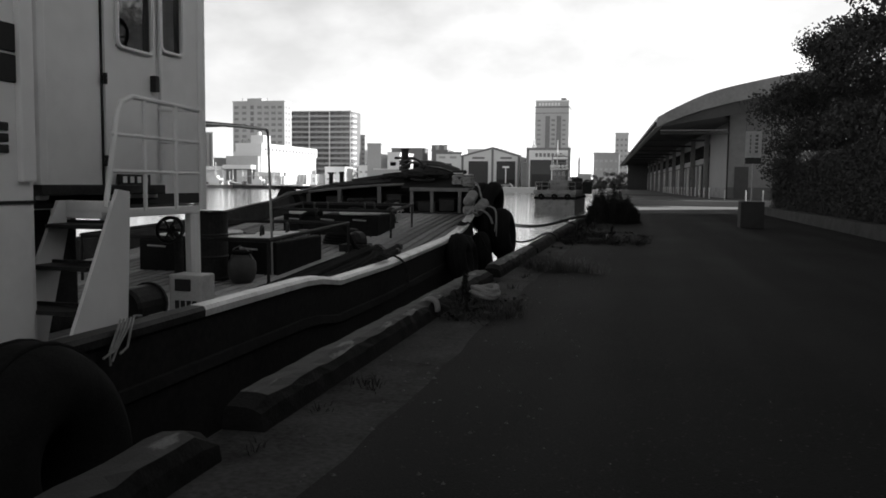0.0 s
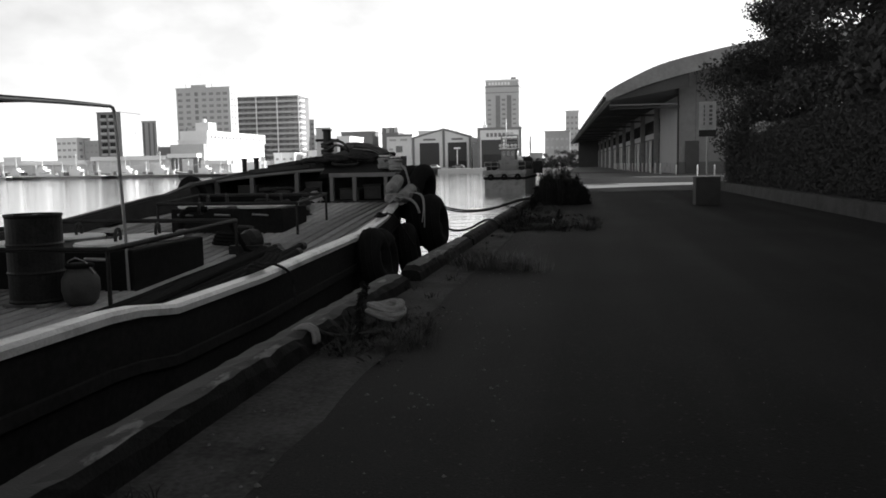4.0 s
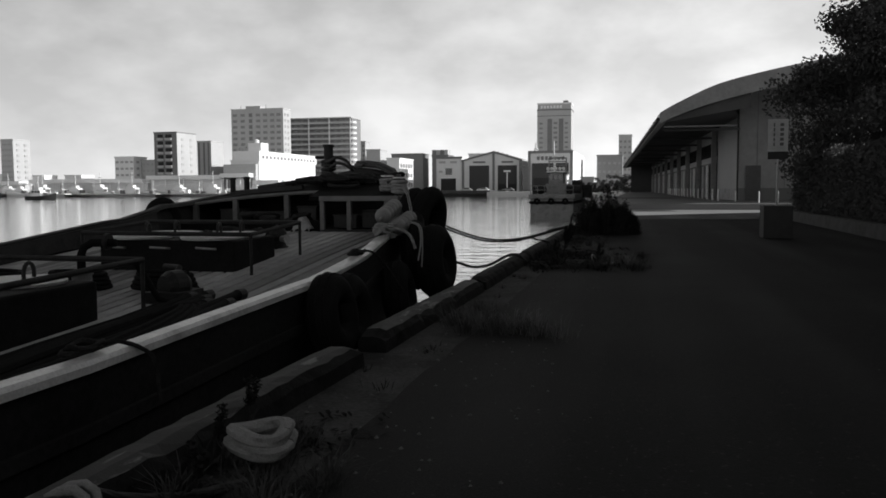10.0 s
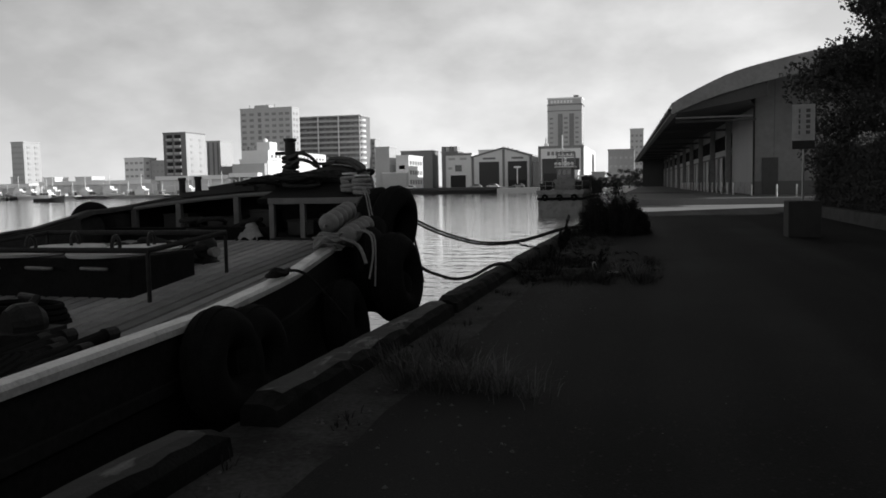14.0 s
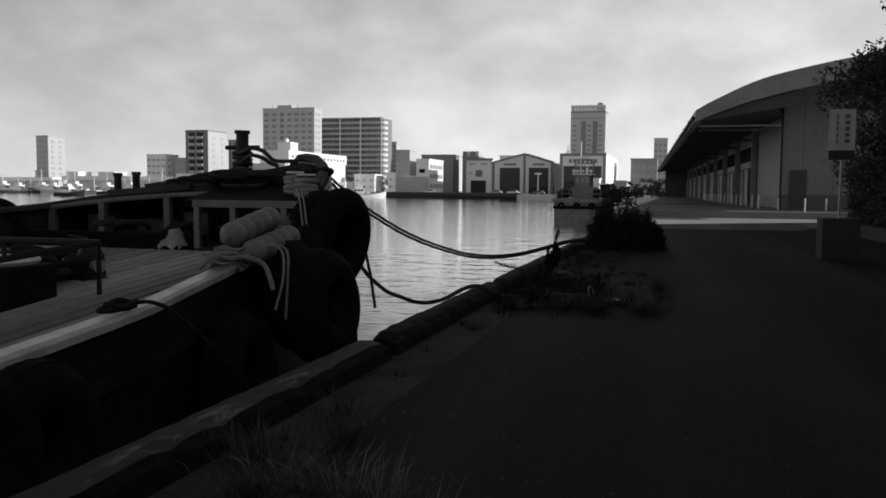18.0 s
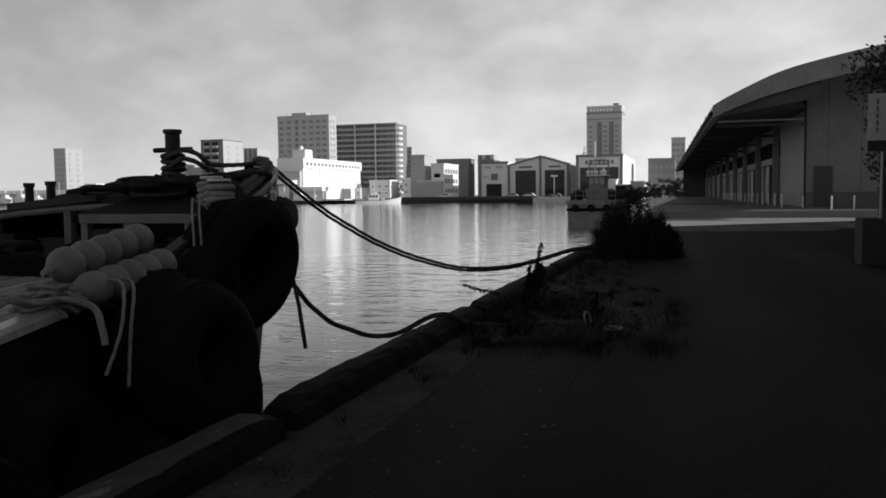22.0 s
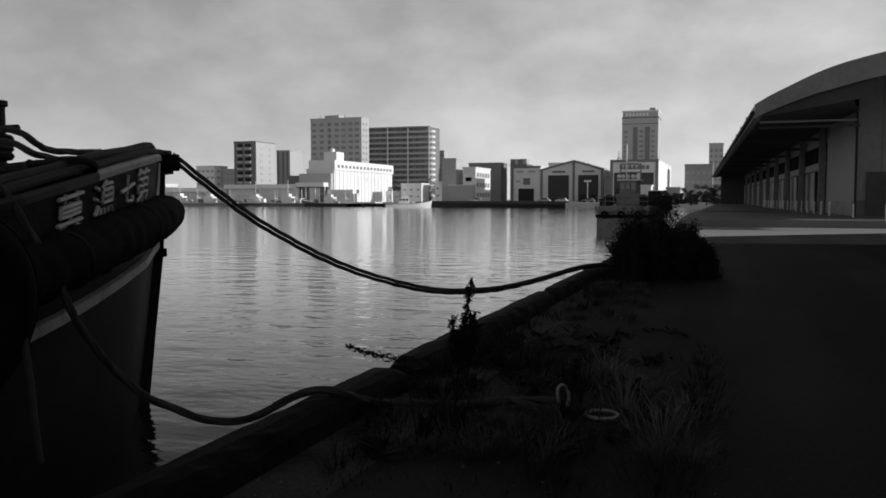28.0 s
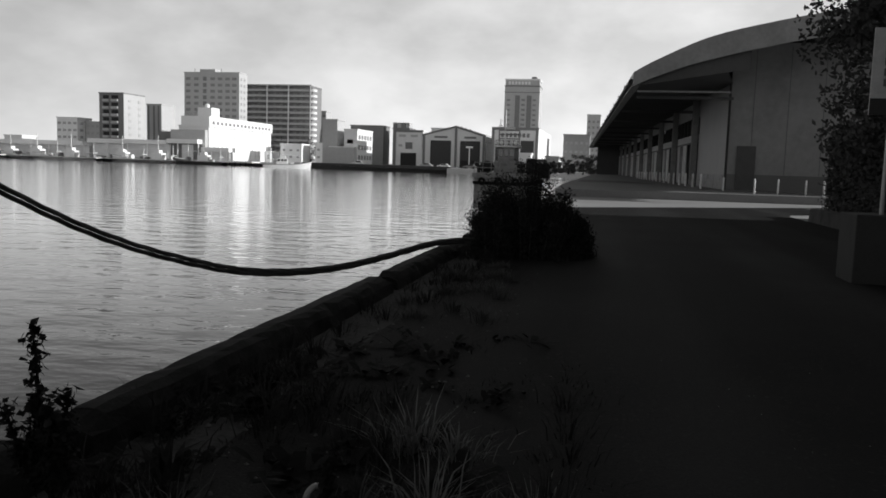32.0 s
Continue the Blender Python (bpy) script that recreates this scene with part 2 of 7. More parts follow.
# Dark grey with the shade under roof and canopy in the colour.
SOFFIT_SHADE = mat("soffit_shade", 0.05, 0.8, vary=0.2, scale=0.6, fine=8, bump=0.05)
# Near-black for dark paint and lettering, and for shade in gaps and recesses.
DARK = mat("black_paint_and_shade", 0.02, 0.8, vary=0.3, scale=1, fine=8, bump=0.0)
# Far-shore greys are lifted, putting the distance haze into their colours.
FARW = mat("far_white_wall", 0.84, 0.8, vary=0.05, scale=0.1, fine=1.5, bump=0.0)
FARG = mat("far_grey_wall", 0.48, 0.8, vary=0.1, scale=0.1, fine=1.5, bump=0.0)
FARM = mat("far_pale_wall", 0.8, 0.8, vary=0.08, scale=0.1, fine=1.5, bump=0.0)
FARD = mat("far_dark_wall", 0.22, 0.8, vary=0.15, scale=0.1, fine=1.5, bump=0.0)
# Window tone paler again: the left shore's haze is in the colour.
HAZEWIN = mat("hazed_window", 0.4, 0.4, vary=0.2, scale=0.5, fine=2, bump=0.0)
FARWIN = mat("far_window", 0.26, 0.3, vary=0.3, scale=0.5, fine=2, bump=0.0)
PAINT = mat("white_paint", 0.7, 0.6, vary=0.1, scale=6, fine=40, bump=0.05, stain=0.15)


def glass_mat():
    m = bpy.data.materials.new("window_glass")
    m.use_nodes = True
    b = m.node_tree.nodes["Principled BSDF"]
    b.inputs["Base Color"].default_value = (0.03, 0.03, 0.03, 1)
    b.inputs["Roughness"].default_value = 0.06
    b.inputs["Specular IOR Level"].default_value = 0.8
    return m


GLASS = glass_mat()


def pane_mat():
    """Window pane, tinted so the inside reads dim, with a slight sheen."""
    m = bpy.data.materials.new("dimmed_pane")
    m.use_nodes = True
    t = m.node_tree
    t.nodes.remove(t.nodes["Principled BSDF"])
    a = t.nodes.new("ShaderNodeBsdfTransparent")
    a.inputs["Color"].default_value = (0.45, 0.45, 0.45, 1)
    g = t.nodes.new("ShaderNodeBsdfGlossy")
    g.inputs["Roughness"].default_value = 0.03
    mx = t.nodes.new("ShaderNodeMixShader")
    mx.inputs[0].default_value = 0.1
    t.links.new(a.outputs[0], mx.inputs[1])
    t.links.new(g.outputs[0], mx.inputs[2])
    t.links.new(mx.outputs[0], t.nodes["Material Output"].inputs[0])
    return m


PANE = pane_mat()


def water_mat():
    m = bpy.data.materials.new("harbour_water")
    m.use_nodes = True
    t = m.node_tree
    t.nodes.remove(t.nodes["Principled BSDF"])
    body = t.nodes.new("ShaderNodeBsdfDiffuse")
    body.inputs["Color"].default_value = (0.02, 0.02, 0.02, 1)
    gloss = t.nodes.new("ShaderNodeBsdfGlossy")
    gloss.inputs["Color"].default_value = (1.0, 1.0, 1.0, 1)
    gloss.inputs["Roughness"].default_value = 0.05
    fres = t.nodes.new("ShaderNodeFresnel")
    fres.inputs["IOR"].default_value = 1.5
    mix = t.nodes.new("ShaderNodeMixShader")
    rise = t.nodes.new("ShaderNodeMapRange")
    for k, v in (("From Min", 0.15), ("From Max", 0.66), ("To Min", 0.015), ("To Max", 1.0)):
        rise.inputs[k].default_value = v
    t.links.new(fres.outputs[0], rise.inputs[0])
    t.links.new(rise.outputs[0], mix.inputs[0])
    t.links.new(body.outputs[0], mix.inputs[1])
    t.links.new(gloss.outputs[0], mix.inputs[2])
    t.links.new(mix.outputs[0], t.nodes["Material Output"].inputs[0])
    geo = t.nodes.new("ShaderNodeTexCoord")
    mp = t.nodes.new("ShaderNodeMapping")
    mp.inputs["Scale"].default_value = (0.7, 1.25, 1)
    mp.inputs["Rotation"].default_value = (0, 0, radians(-12))
    t.links.new(geo.outputs["Object"], mp.inputs[0])
    n1 = t.nodes.new("ShaderNodeTexNoise")
    n1.inputs["Scale"].default_value, n1.inputs["Detail"].default_value = 0.9, 3
    n2 = t.nodes.new("ShaderNodeTexNoise")
    n2.inputs["Scale"].default_value, n2.inputs["Detail"].default_value = 5.0, 3
    for n in (n1, n2):
        t.links.new(mp.outputs[0], n.inputs["Vector"])
    ad = t.nodes.new("ShaderNodeMath")
    ad.operation = "MULTIPLY_ADD"
    ad.inputs[1].default_value = 0.13
    t.links.new(n2.outputs[0], ad.inputs[0])
    t.links.new(n1.outputs[0], ad.inputs[2])
    bp = t.nodes.new("ShaderNodeBump")
    bp.inputs["Strength"].default_value, bp.inputs["Distance"].default_value = 1.0, 0.075
    t.links.new(ad.outputs[0], bp.inputs["Height"])
    t.links.new(bp.outputs[0], gloss.inputs["Normal"])
    return m


WATER = water_mat()

# ---------------------------------------------------------------- mesh helpers
ORIGIN = {}


def thing(name, at, label, category, group="", kind=""):
    """An empty at the base of a thing; its parts are given in world metres."""
    ob = new(name)
    ob.location = at
    ob.empty_display_size = 0.2
    ORIGIN[ob] = Vector(at)
    return tagged(ob, label, category, group, kind)


def finish(name, bm, material, origin, smooth=False):
    bmesh.ops.translate(bm, vec=-origin, verts=bm.verts)
    me = bpy.data.meshes.new(name)
    bm.to_mesh(me)
    bm.free()
    me.materials.append(material)
    if smooth:
        me.shade_smooth()
    return new(name, me)


def part(name, bm, material, parent, label="", smooth=False):
    o = ORIGIN[parent]
    ob = finish(name, bm, material, o, smooth)
    ob.parent = parent
    ORIGIN[ob] = o
    return tagged(ob, label)


def solo(name, bm, material, at, label, category="", group="", kind="", smooth=False):
    """A thing that is one mesh."""
    ob = finish(name, bm, material, Vector(at), smooth)
    ob.location = at
    ORIGIN[ob] = Vector(at)
    return tagged(ob, label, category, group, kind)


def box(x0, x1, y0, y1, z0, z1, bevel=0.0, bm=None):
    one = bmesh.new()
    bmesh.ops.create_cube(one, size=1)
    for v in one.verts:
        v.co = Vector((x0 if v.co.x < 0 else x1, y0 if v.co.y < 0 else y1, z0 if v.co.z < 0 else z1))
    if bevel:
        bmesh.ops.bevel(one, geom=one.edges[:], offset=bevel, segments=2, affect="EDGES", profile=0.6)
    return merge(bm, one)


def merge(bm, one):
    if bm is None:
        return one
    me = bpy.data.meshes.new("join")
    one.to_mesh(me)
    one.free()
    bm.from_mesh(me)
    bpy.data.meshes.remove(me)
    return bm


def tube(points, r, n=8, bm=None, closed=False, r_end=None):
    """A round bar along points; r_end tapers it."""
    bm = bm or bmesh.new()
    pts = [Vector(p) for p in points]
    rings = []
    side = None
    k = len(pts)
    for i, p in enumerate(pts):
        a = pts[(i - 1) % k] if closed or i else p
        b = pts[(i + 1) % k] if closed or i < k - 1 else p
        d = (b - a).normalized()
        if side is None:
            side = d.orthogonal().normalized()
        side = (side - d * side.dot(d)).normalized()
        up = d.cross(side)
        rr = r if r_end is None else r + (r_end - r) * i / (k - 1)
        rings.append([bm.verts.new(p + (side * math.cos(2 * math.pi * j / n) + up * math.sin(2 * math.pi * j / n)) * rr) for j in range(n)])
    for i in range(k if closed else k - 1):
        a, b = rings[i], rings[(i + 1) % k]
        for j in range(n):
            bm.faces.new((a[j], a[(j + 1) % n], b[(j + 1) % n], b[j]))
    if not closed:
        bm.faces.new(rings[0][::-1])
        bm.faces.new(rings[-1])
    return bm


def laid_rope(points, r, bm=None, pitch=3.2, strands=3):
    """A laid rope: twisted strands round a smooth line through points."""
    bm = bm or bmesh.new()
    ctrl = [Vector(p) for p in points]
    line = []
    for i in range(len(ctrl) - 1):
        a, b, c, d = ctrl[max(0, i - 1)], ctrl[i], ctrl[i + 1], ctrl[min(len(ctrl) - 1, i + 2)]
        k = max(2, int((c - b).length / (r * 0.55)))
        for j in range(k):
            u = j / k
            line.append(0.5 * ((2 * b) + (c - a) * u + (2 * a - 5 * b + 4 * c - d) * u * u + (3 * b - a - 3 * c + d) * u ** 3))
    line.append(ctrl[-1])
    side, rings, dist, n = None, [], 0.0, 12
    for i, p in enumerate(line):
        d = (line[min(i + 1, len(line) - 1)] - line[max(i - 1, 0)]).normalized()
        if side is None:
            side = d.orthogonal().normalized()
        side = (side - d * side.dot(d)).normalized()
        up = d.cross(side)
        if i:
            dist += (p - line[i - 1]).length
        tw = 2 * math.pi * dist / (r * 2 * pitch * strands / 2)
        row = []
        for j in range(n):
            a = 2 * math.pi * j / n
            rr = r * (0.66 + 0.4 * abs(math.cos((a * strands - tw) * 0.5)))
            row.append(bm.verts.new(p + (side * math.cos(a) + up * math.sin(a)) * rr))
        rings.append(row)
    for a, b in zip(rings, rings[1:]):
        for j in range(n):
            bm.faces.new((a[j], a[(j + 1) % n], b[(j + 1) % n], b[j]))
    bm.faces.new(rings[0][::-1])
    bm.faces.new(rings[-1])
    return bm


def lathe(profile, at, axis=(0, 0, 1), n=20, bm=None):
    """Turns (radius, height) pairs round an axis through a place."""
    bm = bm or bmesh.new()
    q = Vector((0, 0, 1)).rotation_difference(Vector(axis).normalized())
    rings = []
    for r, h in profile:
        rings.append([bm.verts.new(Vector(at) + q @ Vector((r * math.cos(2 * math.pi * j / n), r * math.sin(2 * math.pi * j / n), h))) for j in range(n)])
    for a, b in zip(rings, rings[1:]):
        for j in range(n):
            bm.faces.new((a[j], a[(j + 1) % n], b[(j + 1) % n], b[j]))
    bm.faces.new(rings[0][::-1])
    bm.faces.new(rings[-1])
    return bm


def ring(at, axis, big, small, n=28, m=10, bm=None, squash=1.0):
    """A torus, such as a tyre."""
    bm = bm or bmesh.new()
    q = Vector((0, 0, 1)).rotation_difference(Vector(axis).normalized())
    rows = []
    for i in range(n):
        a = 2 * math.pi * i / n
        rows.append([bm.verts.new(Vector(at) + q @ Vector(((big + small * math.cos(2 * math.pi * j / m)) * math.cos(a), (big + small * math.cos(2 * math.pi * j / m)) * math.sin(a), small * squash * math.sin(2 * math.pi * j / m)))) for j in range(m)])
    for i in range(n):
        for j in range(m):
            bm.faces.new((rows[i][j], rows[(i + 1) % n][j], rows[(i + 1) % n][(j + 1) % m], rows[i][(j + 1) % m]))
    return bm


def loft(rows, bm=None, caps=False):
    """A skin over rows of points."""
    bm = bm or bmesh.new()
    vs = [[bm.verts.new(p) for p in row] for row in rows]
    for a, b in zip(vs, vs[1:]):
        for i in range(len(a) - 1):
            bm.faces.new((a[i], a[i + 1], b[i + 1], b[i]))
    if caps:
        bm.faces.new(vs[0])
        bm.faces.new(vs[-1][::-1])
    return bm


def lerp_table(table, y):
    for a, b in zip(table, table[1:]):
        if y <= b[0]:
            f = max(0.0, (y - a[0]) / (b[0] - a[0]))
            return [u + (v - u) * f for u, v in zip(a, b)]
    return list(table[-1])


def rng(seed):
    return random.Random(seed)


# ---------------------------------------------------------------- the setting
WATER_Z = -1.1
EDGE = -2.55       # quay face


def ground_sheet():
    """One sheet from the quay to the horizon, round the basin."""
    bm = bmesh.new()
    ys = [-60, -20, 0, 20, 40, 62, 75, 100, 200, 260]
    loft([[(x, y, 0) for x in (EDGE + 0.02, 20, 120, 900)] for y in ys], bm)
    # far land beyond the basin, one sheet with this side
    loft([[(-1500, 352, 0.0), (-2.5, 262, 0.0), (900, 262, 0.0)], [(-2500, 3000, 0.0), (-2.5, 3000, 0.0), (2500, 3000, 0.0)]], bm)
    # Pale colour paints the sunlit strip between asphalt and apron.
    return solo("ground", bm, mat("sunlit_yard_concrete", 0.34, 0.85, vary=0.15, scale=0.3, fine=12, bump=0.1), (0, 0, -0.006), "concrete harbour ground, sunlit strip in its pale colour", "ground", kind="structure")


ground_sheet()
solo("water", loft([[(-2500, y, WATER_Z), (-400, y, WATER_Z), (-100, y, WATER_Z), (0, y, WATER_Z)] for y in (-400, 0, 100, 400)]), WATER, (0, 0, WATER_Z), "rippled grey harbour water", "water", kind="structure")
solo("quay_wall", box(EDGE - 0.02, EDGE + 0.6, -60, 262, -3, -0.004), CONCRETE, (EDGE, 0, -3), "stained concrete quay wall above the water", "quay wall", kind="structure")


def road_mesh():
    r = rng(3)
    rows = []
    for i in range(161):
        y = -40 + i * 0.56
        # Asphalt's skewed, widened end draws the shadow edge of the sunlit strip.
        far = max(0.0, (y - 42) / 7.6)
        wide = 6.55 + 4.5 * max(0.0, min(1.0, (y - 46.2) / 0.6))
        row = [(-1.68 + r.uniform(-0.03, 0.03), 0.004), (-1.60, 0.014), (0.5, 0.018), (3, 0.018), (6.55, 0.010), (wide + 0.01, 0.010)]
        rows.append([(x, y + far * (x + 1.6) * 0.85 - far * 1.0, z) for x, z in row])
    return loft(rows)


solo("road", road_mesh(), ASPHALT, (0, 0, 0), "worn asphalt quayside road, toned dark for its shade", "road", kind="structure")
strip = []
for i in range(140):
    strip.append([(EDGE, -40 + i * 0.72, 0.0), (-2.1, -40 + i * 0.72, 0.006), (-1.6, -40 + i * 0.72, 0.003)])
solo("pavement", loft(strip), CONCRETE, (-2, 0, 0), "stained broken concrete strip along the quay edge", "pavement", kind="structure")
# apron before the market hall: a real step up
solo("apron", loft([[(EDGE, 61.6, 0.0), (30, 63.6, 0.0)], [(EDGE, 61.6, 0.40), (30, 63.6, 0.42)], [(EDGE, 72, 0.52), (30, 72, 0.56)], [(EDGE, 230, 0.6), (30, 230, 0.6)]]), APRON, (5, 62, 0), "raised pale concrete apron before the market hall", "apron", kind="structure")

# kerb beams on the quay edge
BEAMS = [(-14.0, -8.9), (-8.6, -3.6), (-3.3, 3.45), (3.95, 11.6), (12.15, 16.62), (16.78, 21.5), (21.66, 27.0), (27.2, 32.2), (32.5, 37.4), (37.7, 42.6), (42.9, 47.8), (48.1, 53.0), (53.3, 58.2), (58.5, 61.4)]


# the beams are shifted inwards along the edge to fit the camera's view
SHIFT = [(-20, 0.0), (10.3, 0.0), (12, 0.05), (17, 0.11), (22, 0.14), (34, 0.19), (70, 0.19)]


def beam(y0, y1, seed):
    r = rng(seed)
    rows, tops = [], []
    n = max(3, int((y1 - y0) / 0.16))
    for i in range(n + 1):
        y = y0 + (y1 - y0) * i / n
        s = lerp_table(SHIFT, y)[1]
        e = 0.045 if i in (0, n) else 0.0
        j = lambda s: r.uniform(-s, s)
        chip = -0.03 if r.random() < 0.12 else 0.0
        row = [(-2.56, y, 0), (-2.555 + j(.005), y, 0.15 - e), (-2.53 + j(.006), y, 0.19 - e + j(.006)), (-2.41 + j(.01), y, 0.195 - e + j(.006)), (-2.345 + j(.01), y, 0.172 - e + chip + j(.01)), (-2.305 + j(.008), y, 0.115 + chip + j(.01)), (-2.285, y, 0)]
        row = [(p[0] + s, p[1], p[2]) for p in row]
        rows.append(row)
        if 0 < i < n:
            tops.append([(p[0], p[1], p[2] + 0.004) for p in row[2:5]])
    return loft(rows, caps=True), loft(tops)


def chips(seed, n, x0, x1, y0, y1):
    """Small broken chips lying on the ground."""
    r = rng(seed)
    bm = bmesh.new()
    for _ in range(n):
        c = Vector((r.uniform(x0, x1), r.uniform(y0, y1), 0.012))
        s = r.uniform(0.006, 0.022)
        one = [bm.verts.new(c + Vector((math.cos(a) * s * r.uniform(.6, 1.2), math.sin(a) * s * r.uniform(.6, 1.2), 0))) for a in (0, 1.3, 2.6, 3.9, 5.1)]
        top = bm.verts.new(c + Vector((0, 0, s * 0.8)))
        for i in range(5):
            bm.faces.new((one[i], one[(i + 1) % 5], top))
    return bm


solo("gravel", chips(71, 900, -2.2, -0.6, -1, 30), mat("pale_chips", 0.13, 0.9, vary=0.5, spec=0.1), (-1.9, 10, 0), "scattered pale concrete chips along the quay", "gravel", kind="stuff")
for k, (a, b) in enumerate(BEAMS):
    kb = thing("kerb_beam", (-2.4, (a + b) / 2, 0), "long dark concrete kerb beam with flaking pale paint on top", "kerb", "kerb beams on the quay edge")
    body_bm, top_bm = beam(a, b, k)
    part("beam", body_bm, CURB, kb)
    part("paint_layer", top_bm, CHIPPED if b < 20 else CURB, kb, "flaking pale paint" if b < 20 else "worn dark top")

# ---------------------------------------------------------------- work boat
XC = -6.25


def keel(y):
    """The centre line, skewed outwards towards the bow to fit the camera's view."""
    return XC - 0.095 * max(0.0, y - 18)


SHEER = [(-9, -3.9, 0.8), (0, -3.3, 0.58), (4, -3.3, 0.53), (6.9, -3.3, 0.52), (7.25, -3.29, 0.50), (7.75, -3.28, 0.43), (9.4, -3.25, 0.44), (13, -3.25, 0.55), (14.7, -3.35, 0.66), (16.2, -3.5, 0.84), (17.8, -3.8, 1.06), (18.3, -3.92, 1.22), (18.7, -4.0, 1.33), (20, -4.35, 1.54), (21.5, -4.97, 1.79), (22.6, -5.55, 1.93), (23.4, -6.13, 2.0), (24.0, -6.58, 2.03), (24.4, -6.9, 2.04)]
DECK = [(-9, 0.0), (6, 0.0), (8, 0.03), (10, 0.09), (12, 0.2), (14, 0.36), (16, 0.54), (18.4, 0.72), (24, 0.9)]
STATIONS = [-9 + 0.5 * i for i in range(31)] + [6.9, 7.25, 7.75, 8.2, 8.8] + [9.4 + 0.45 * i for i in range(19)] + [18.3, 18.7, 19.2, 19.8, 20.4, 21, 21.6, 22.2, 22.6, 23, 23.4, 23.7, 24, 24.2, 24.4]
STATIONS = sorted(set(round(s, 2) for s in STATIONS))


def side_point(y, level):
    """Starboard side: level 0 gunwale, 1 strake, 2 waterline, 3 below."""
    _, x, z = lerp_table(SHEER, y)
    bow = max(0.0, (y - 16) / 8.4)
    mid = keel(y)
    if level == 0:
        return Vector((x, y, z))
    half = mid - x   # negative
    if level == 1:
        return Vector((mid - half * (1 - 0.12 * bow ** 2) - 0.02, y - 0.1 * bow ** 3, z - 0.42 - 0.7 * (1 - max(0.0, 1 - bow) ** 2.5)))
    if level == 2:
        return Vector((mid - half * (1 - 0.04 - 0.26 * bow ** 1.8), y - 0.5 * bow ** 3, WATER_Z))
    return Vector((mid - half * (0.8 - 0.45 * bow), y - 1.1 * bow ** 3, WATER_Z - 0.6))


def band(y, down):
    """A point on the upper bow side, part of the way down from the gunwale."""
    a, b = side_point(y, 0), side_point(y, 1)
    bow = max(0.0, (y - 16) / 8.4)
    return a.lerp(b, down * (0.42 + 0.55 * bow) / (a.z - b.z))


PORT = [(-20, 0, 0), (17, 0, 0), (18.6, 0.2, 0.12), (19.6, 0.34, 0.25), (21, 0.34, 0.31), (22.3, 0.26, 0.36), (23.3, 0.12, 0.32), (24.4, 0.0, 0.16), (26, 0, 0)]


def mirror(p):
    """The port side, widened and lowered at the bow to fit the view."""
    _, out, drop = lerp_table(PORT, p[1])
    share = max(0.0, min(1.0, (p[2] - WATER_Z) / (lerp_table(SHEER, p[1])[2] - WATER_Z)))
    return Vector((2 * keel(p[1]) - p[0] - out * share, p[1], p[2] - drop * share))


boat = thing("work_boat", (XC, 8, WATER_Z), "black-hulled old work boat with white wheelhouse moored at the quay", "boat")


def hull_rows(flip):
    rows = []
    for lv in (0, 0.5, 1, 1.5, 2, 3):
        row = []
        for y in STATIONS:
            a, b = side_point(y, int(lv)), side_point(y, min(3, int(lv) + 1))
            p = a.lerp(b, lv - int(lv))
            row.append(mirror(p) if flip else p)
        rows.append(row)
    return rows


hull_bm = loft(hull_rows(False))
loft(hull_rows(True), hull_bm)
hull = part("hull", hull_bm, HULL, boat, "black painted hull with scuffed sides", smooth=True)


def inner(flip):
    rows = []
    for d, lv in ((0.0, 0), (0.16, 0), (0.2, 1)):
        row = []
        for y in STATIONS:
            if y > 18.4:
                continue
            p = side_point(y, 0) + Vector((-d, 0, -0.01 if lv == 0 else 0))
            if lv:
                p.z = lerp_table(DECK, y)[1]
            row.append(mirror(p) if flip else p)
        rows.append(row)
    return rows


bul = loft(inner(False))
loft(inner(True), bul)
part("bulwark", bul, DARKSTEEL, boat)


def cap_strip(flip, y0, y1):
    rows = []
    for y in [s for s in STATIONS if y0 <= s <= y1]:
        p = side_point(y, 0)
        q = [p + Vector(o) for o in ((0.03, 0, -0.05), (0.035, 0, 0.0), (0.015, 0, 0.028), (-0.1, 0, 0.03), (-0.125, 0, 0.015), (-0.13, 0, -0.05))]
        rows.append([mirror(v) for v in q] if flip else q)
    return loft(rows, caps=True)


# Pale stretch of cap: the sky's shine is put into its colour.
part("gunwale_cap", cap_strip(False, 4.9, 16.3), CAP, boat, "worn gunwale cap, sky shine in its pale colour")
part("gunwale_cap", cap_strip(False, -9, 5.1), DARKSTEEL, boat, "black gunwale cap")
part("gunwale_cap", cap_strip(True, -9, 24.4), DARKSTEEL, boat, "black gunwale cap")
part("gunwale_cap", cap_strip(False, 16.2, 21.0), DARKSTEEL, boat, "black gunwale cap")
# Bow cap painted pale for the light on its side face.
part("gunwale_cap", cap_strip(False, 21.0, 24.4), mat("pale_lit_bow_trim", 0.42, 0.6, stain=0.4), boat, "bow trim, painted pale like a lit face")


def strake(flip, y0=-9, y1=25, out=0.0):
    rows = []
    for y in STATIONS:
        if not y0 <= y <= y1:
            continue
        p = side_point(y, 1)
        q = [p + Vector(o) for o in ((-0.05, 0, 0.06), (0.03 + out, 0, 0.04), (0.035 + out, 0, -0.04), (-0.05, 0, -0.06))]
        rows.append([mirror(v) for v in q] if flip else q)
    return loft(rows, caps=True)


part("rubbing_strake", strake(False), HULL, boat, "worn rubbing strake")
part("rubbing_strake", strake(True), HULL, boat)
part("bow_strake", strake(False, 19.6, 25, 0.035), mat("pale_lit_bow_trim", 0.42), boat, "scraped pale strake at the bow")
stem_rows = []
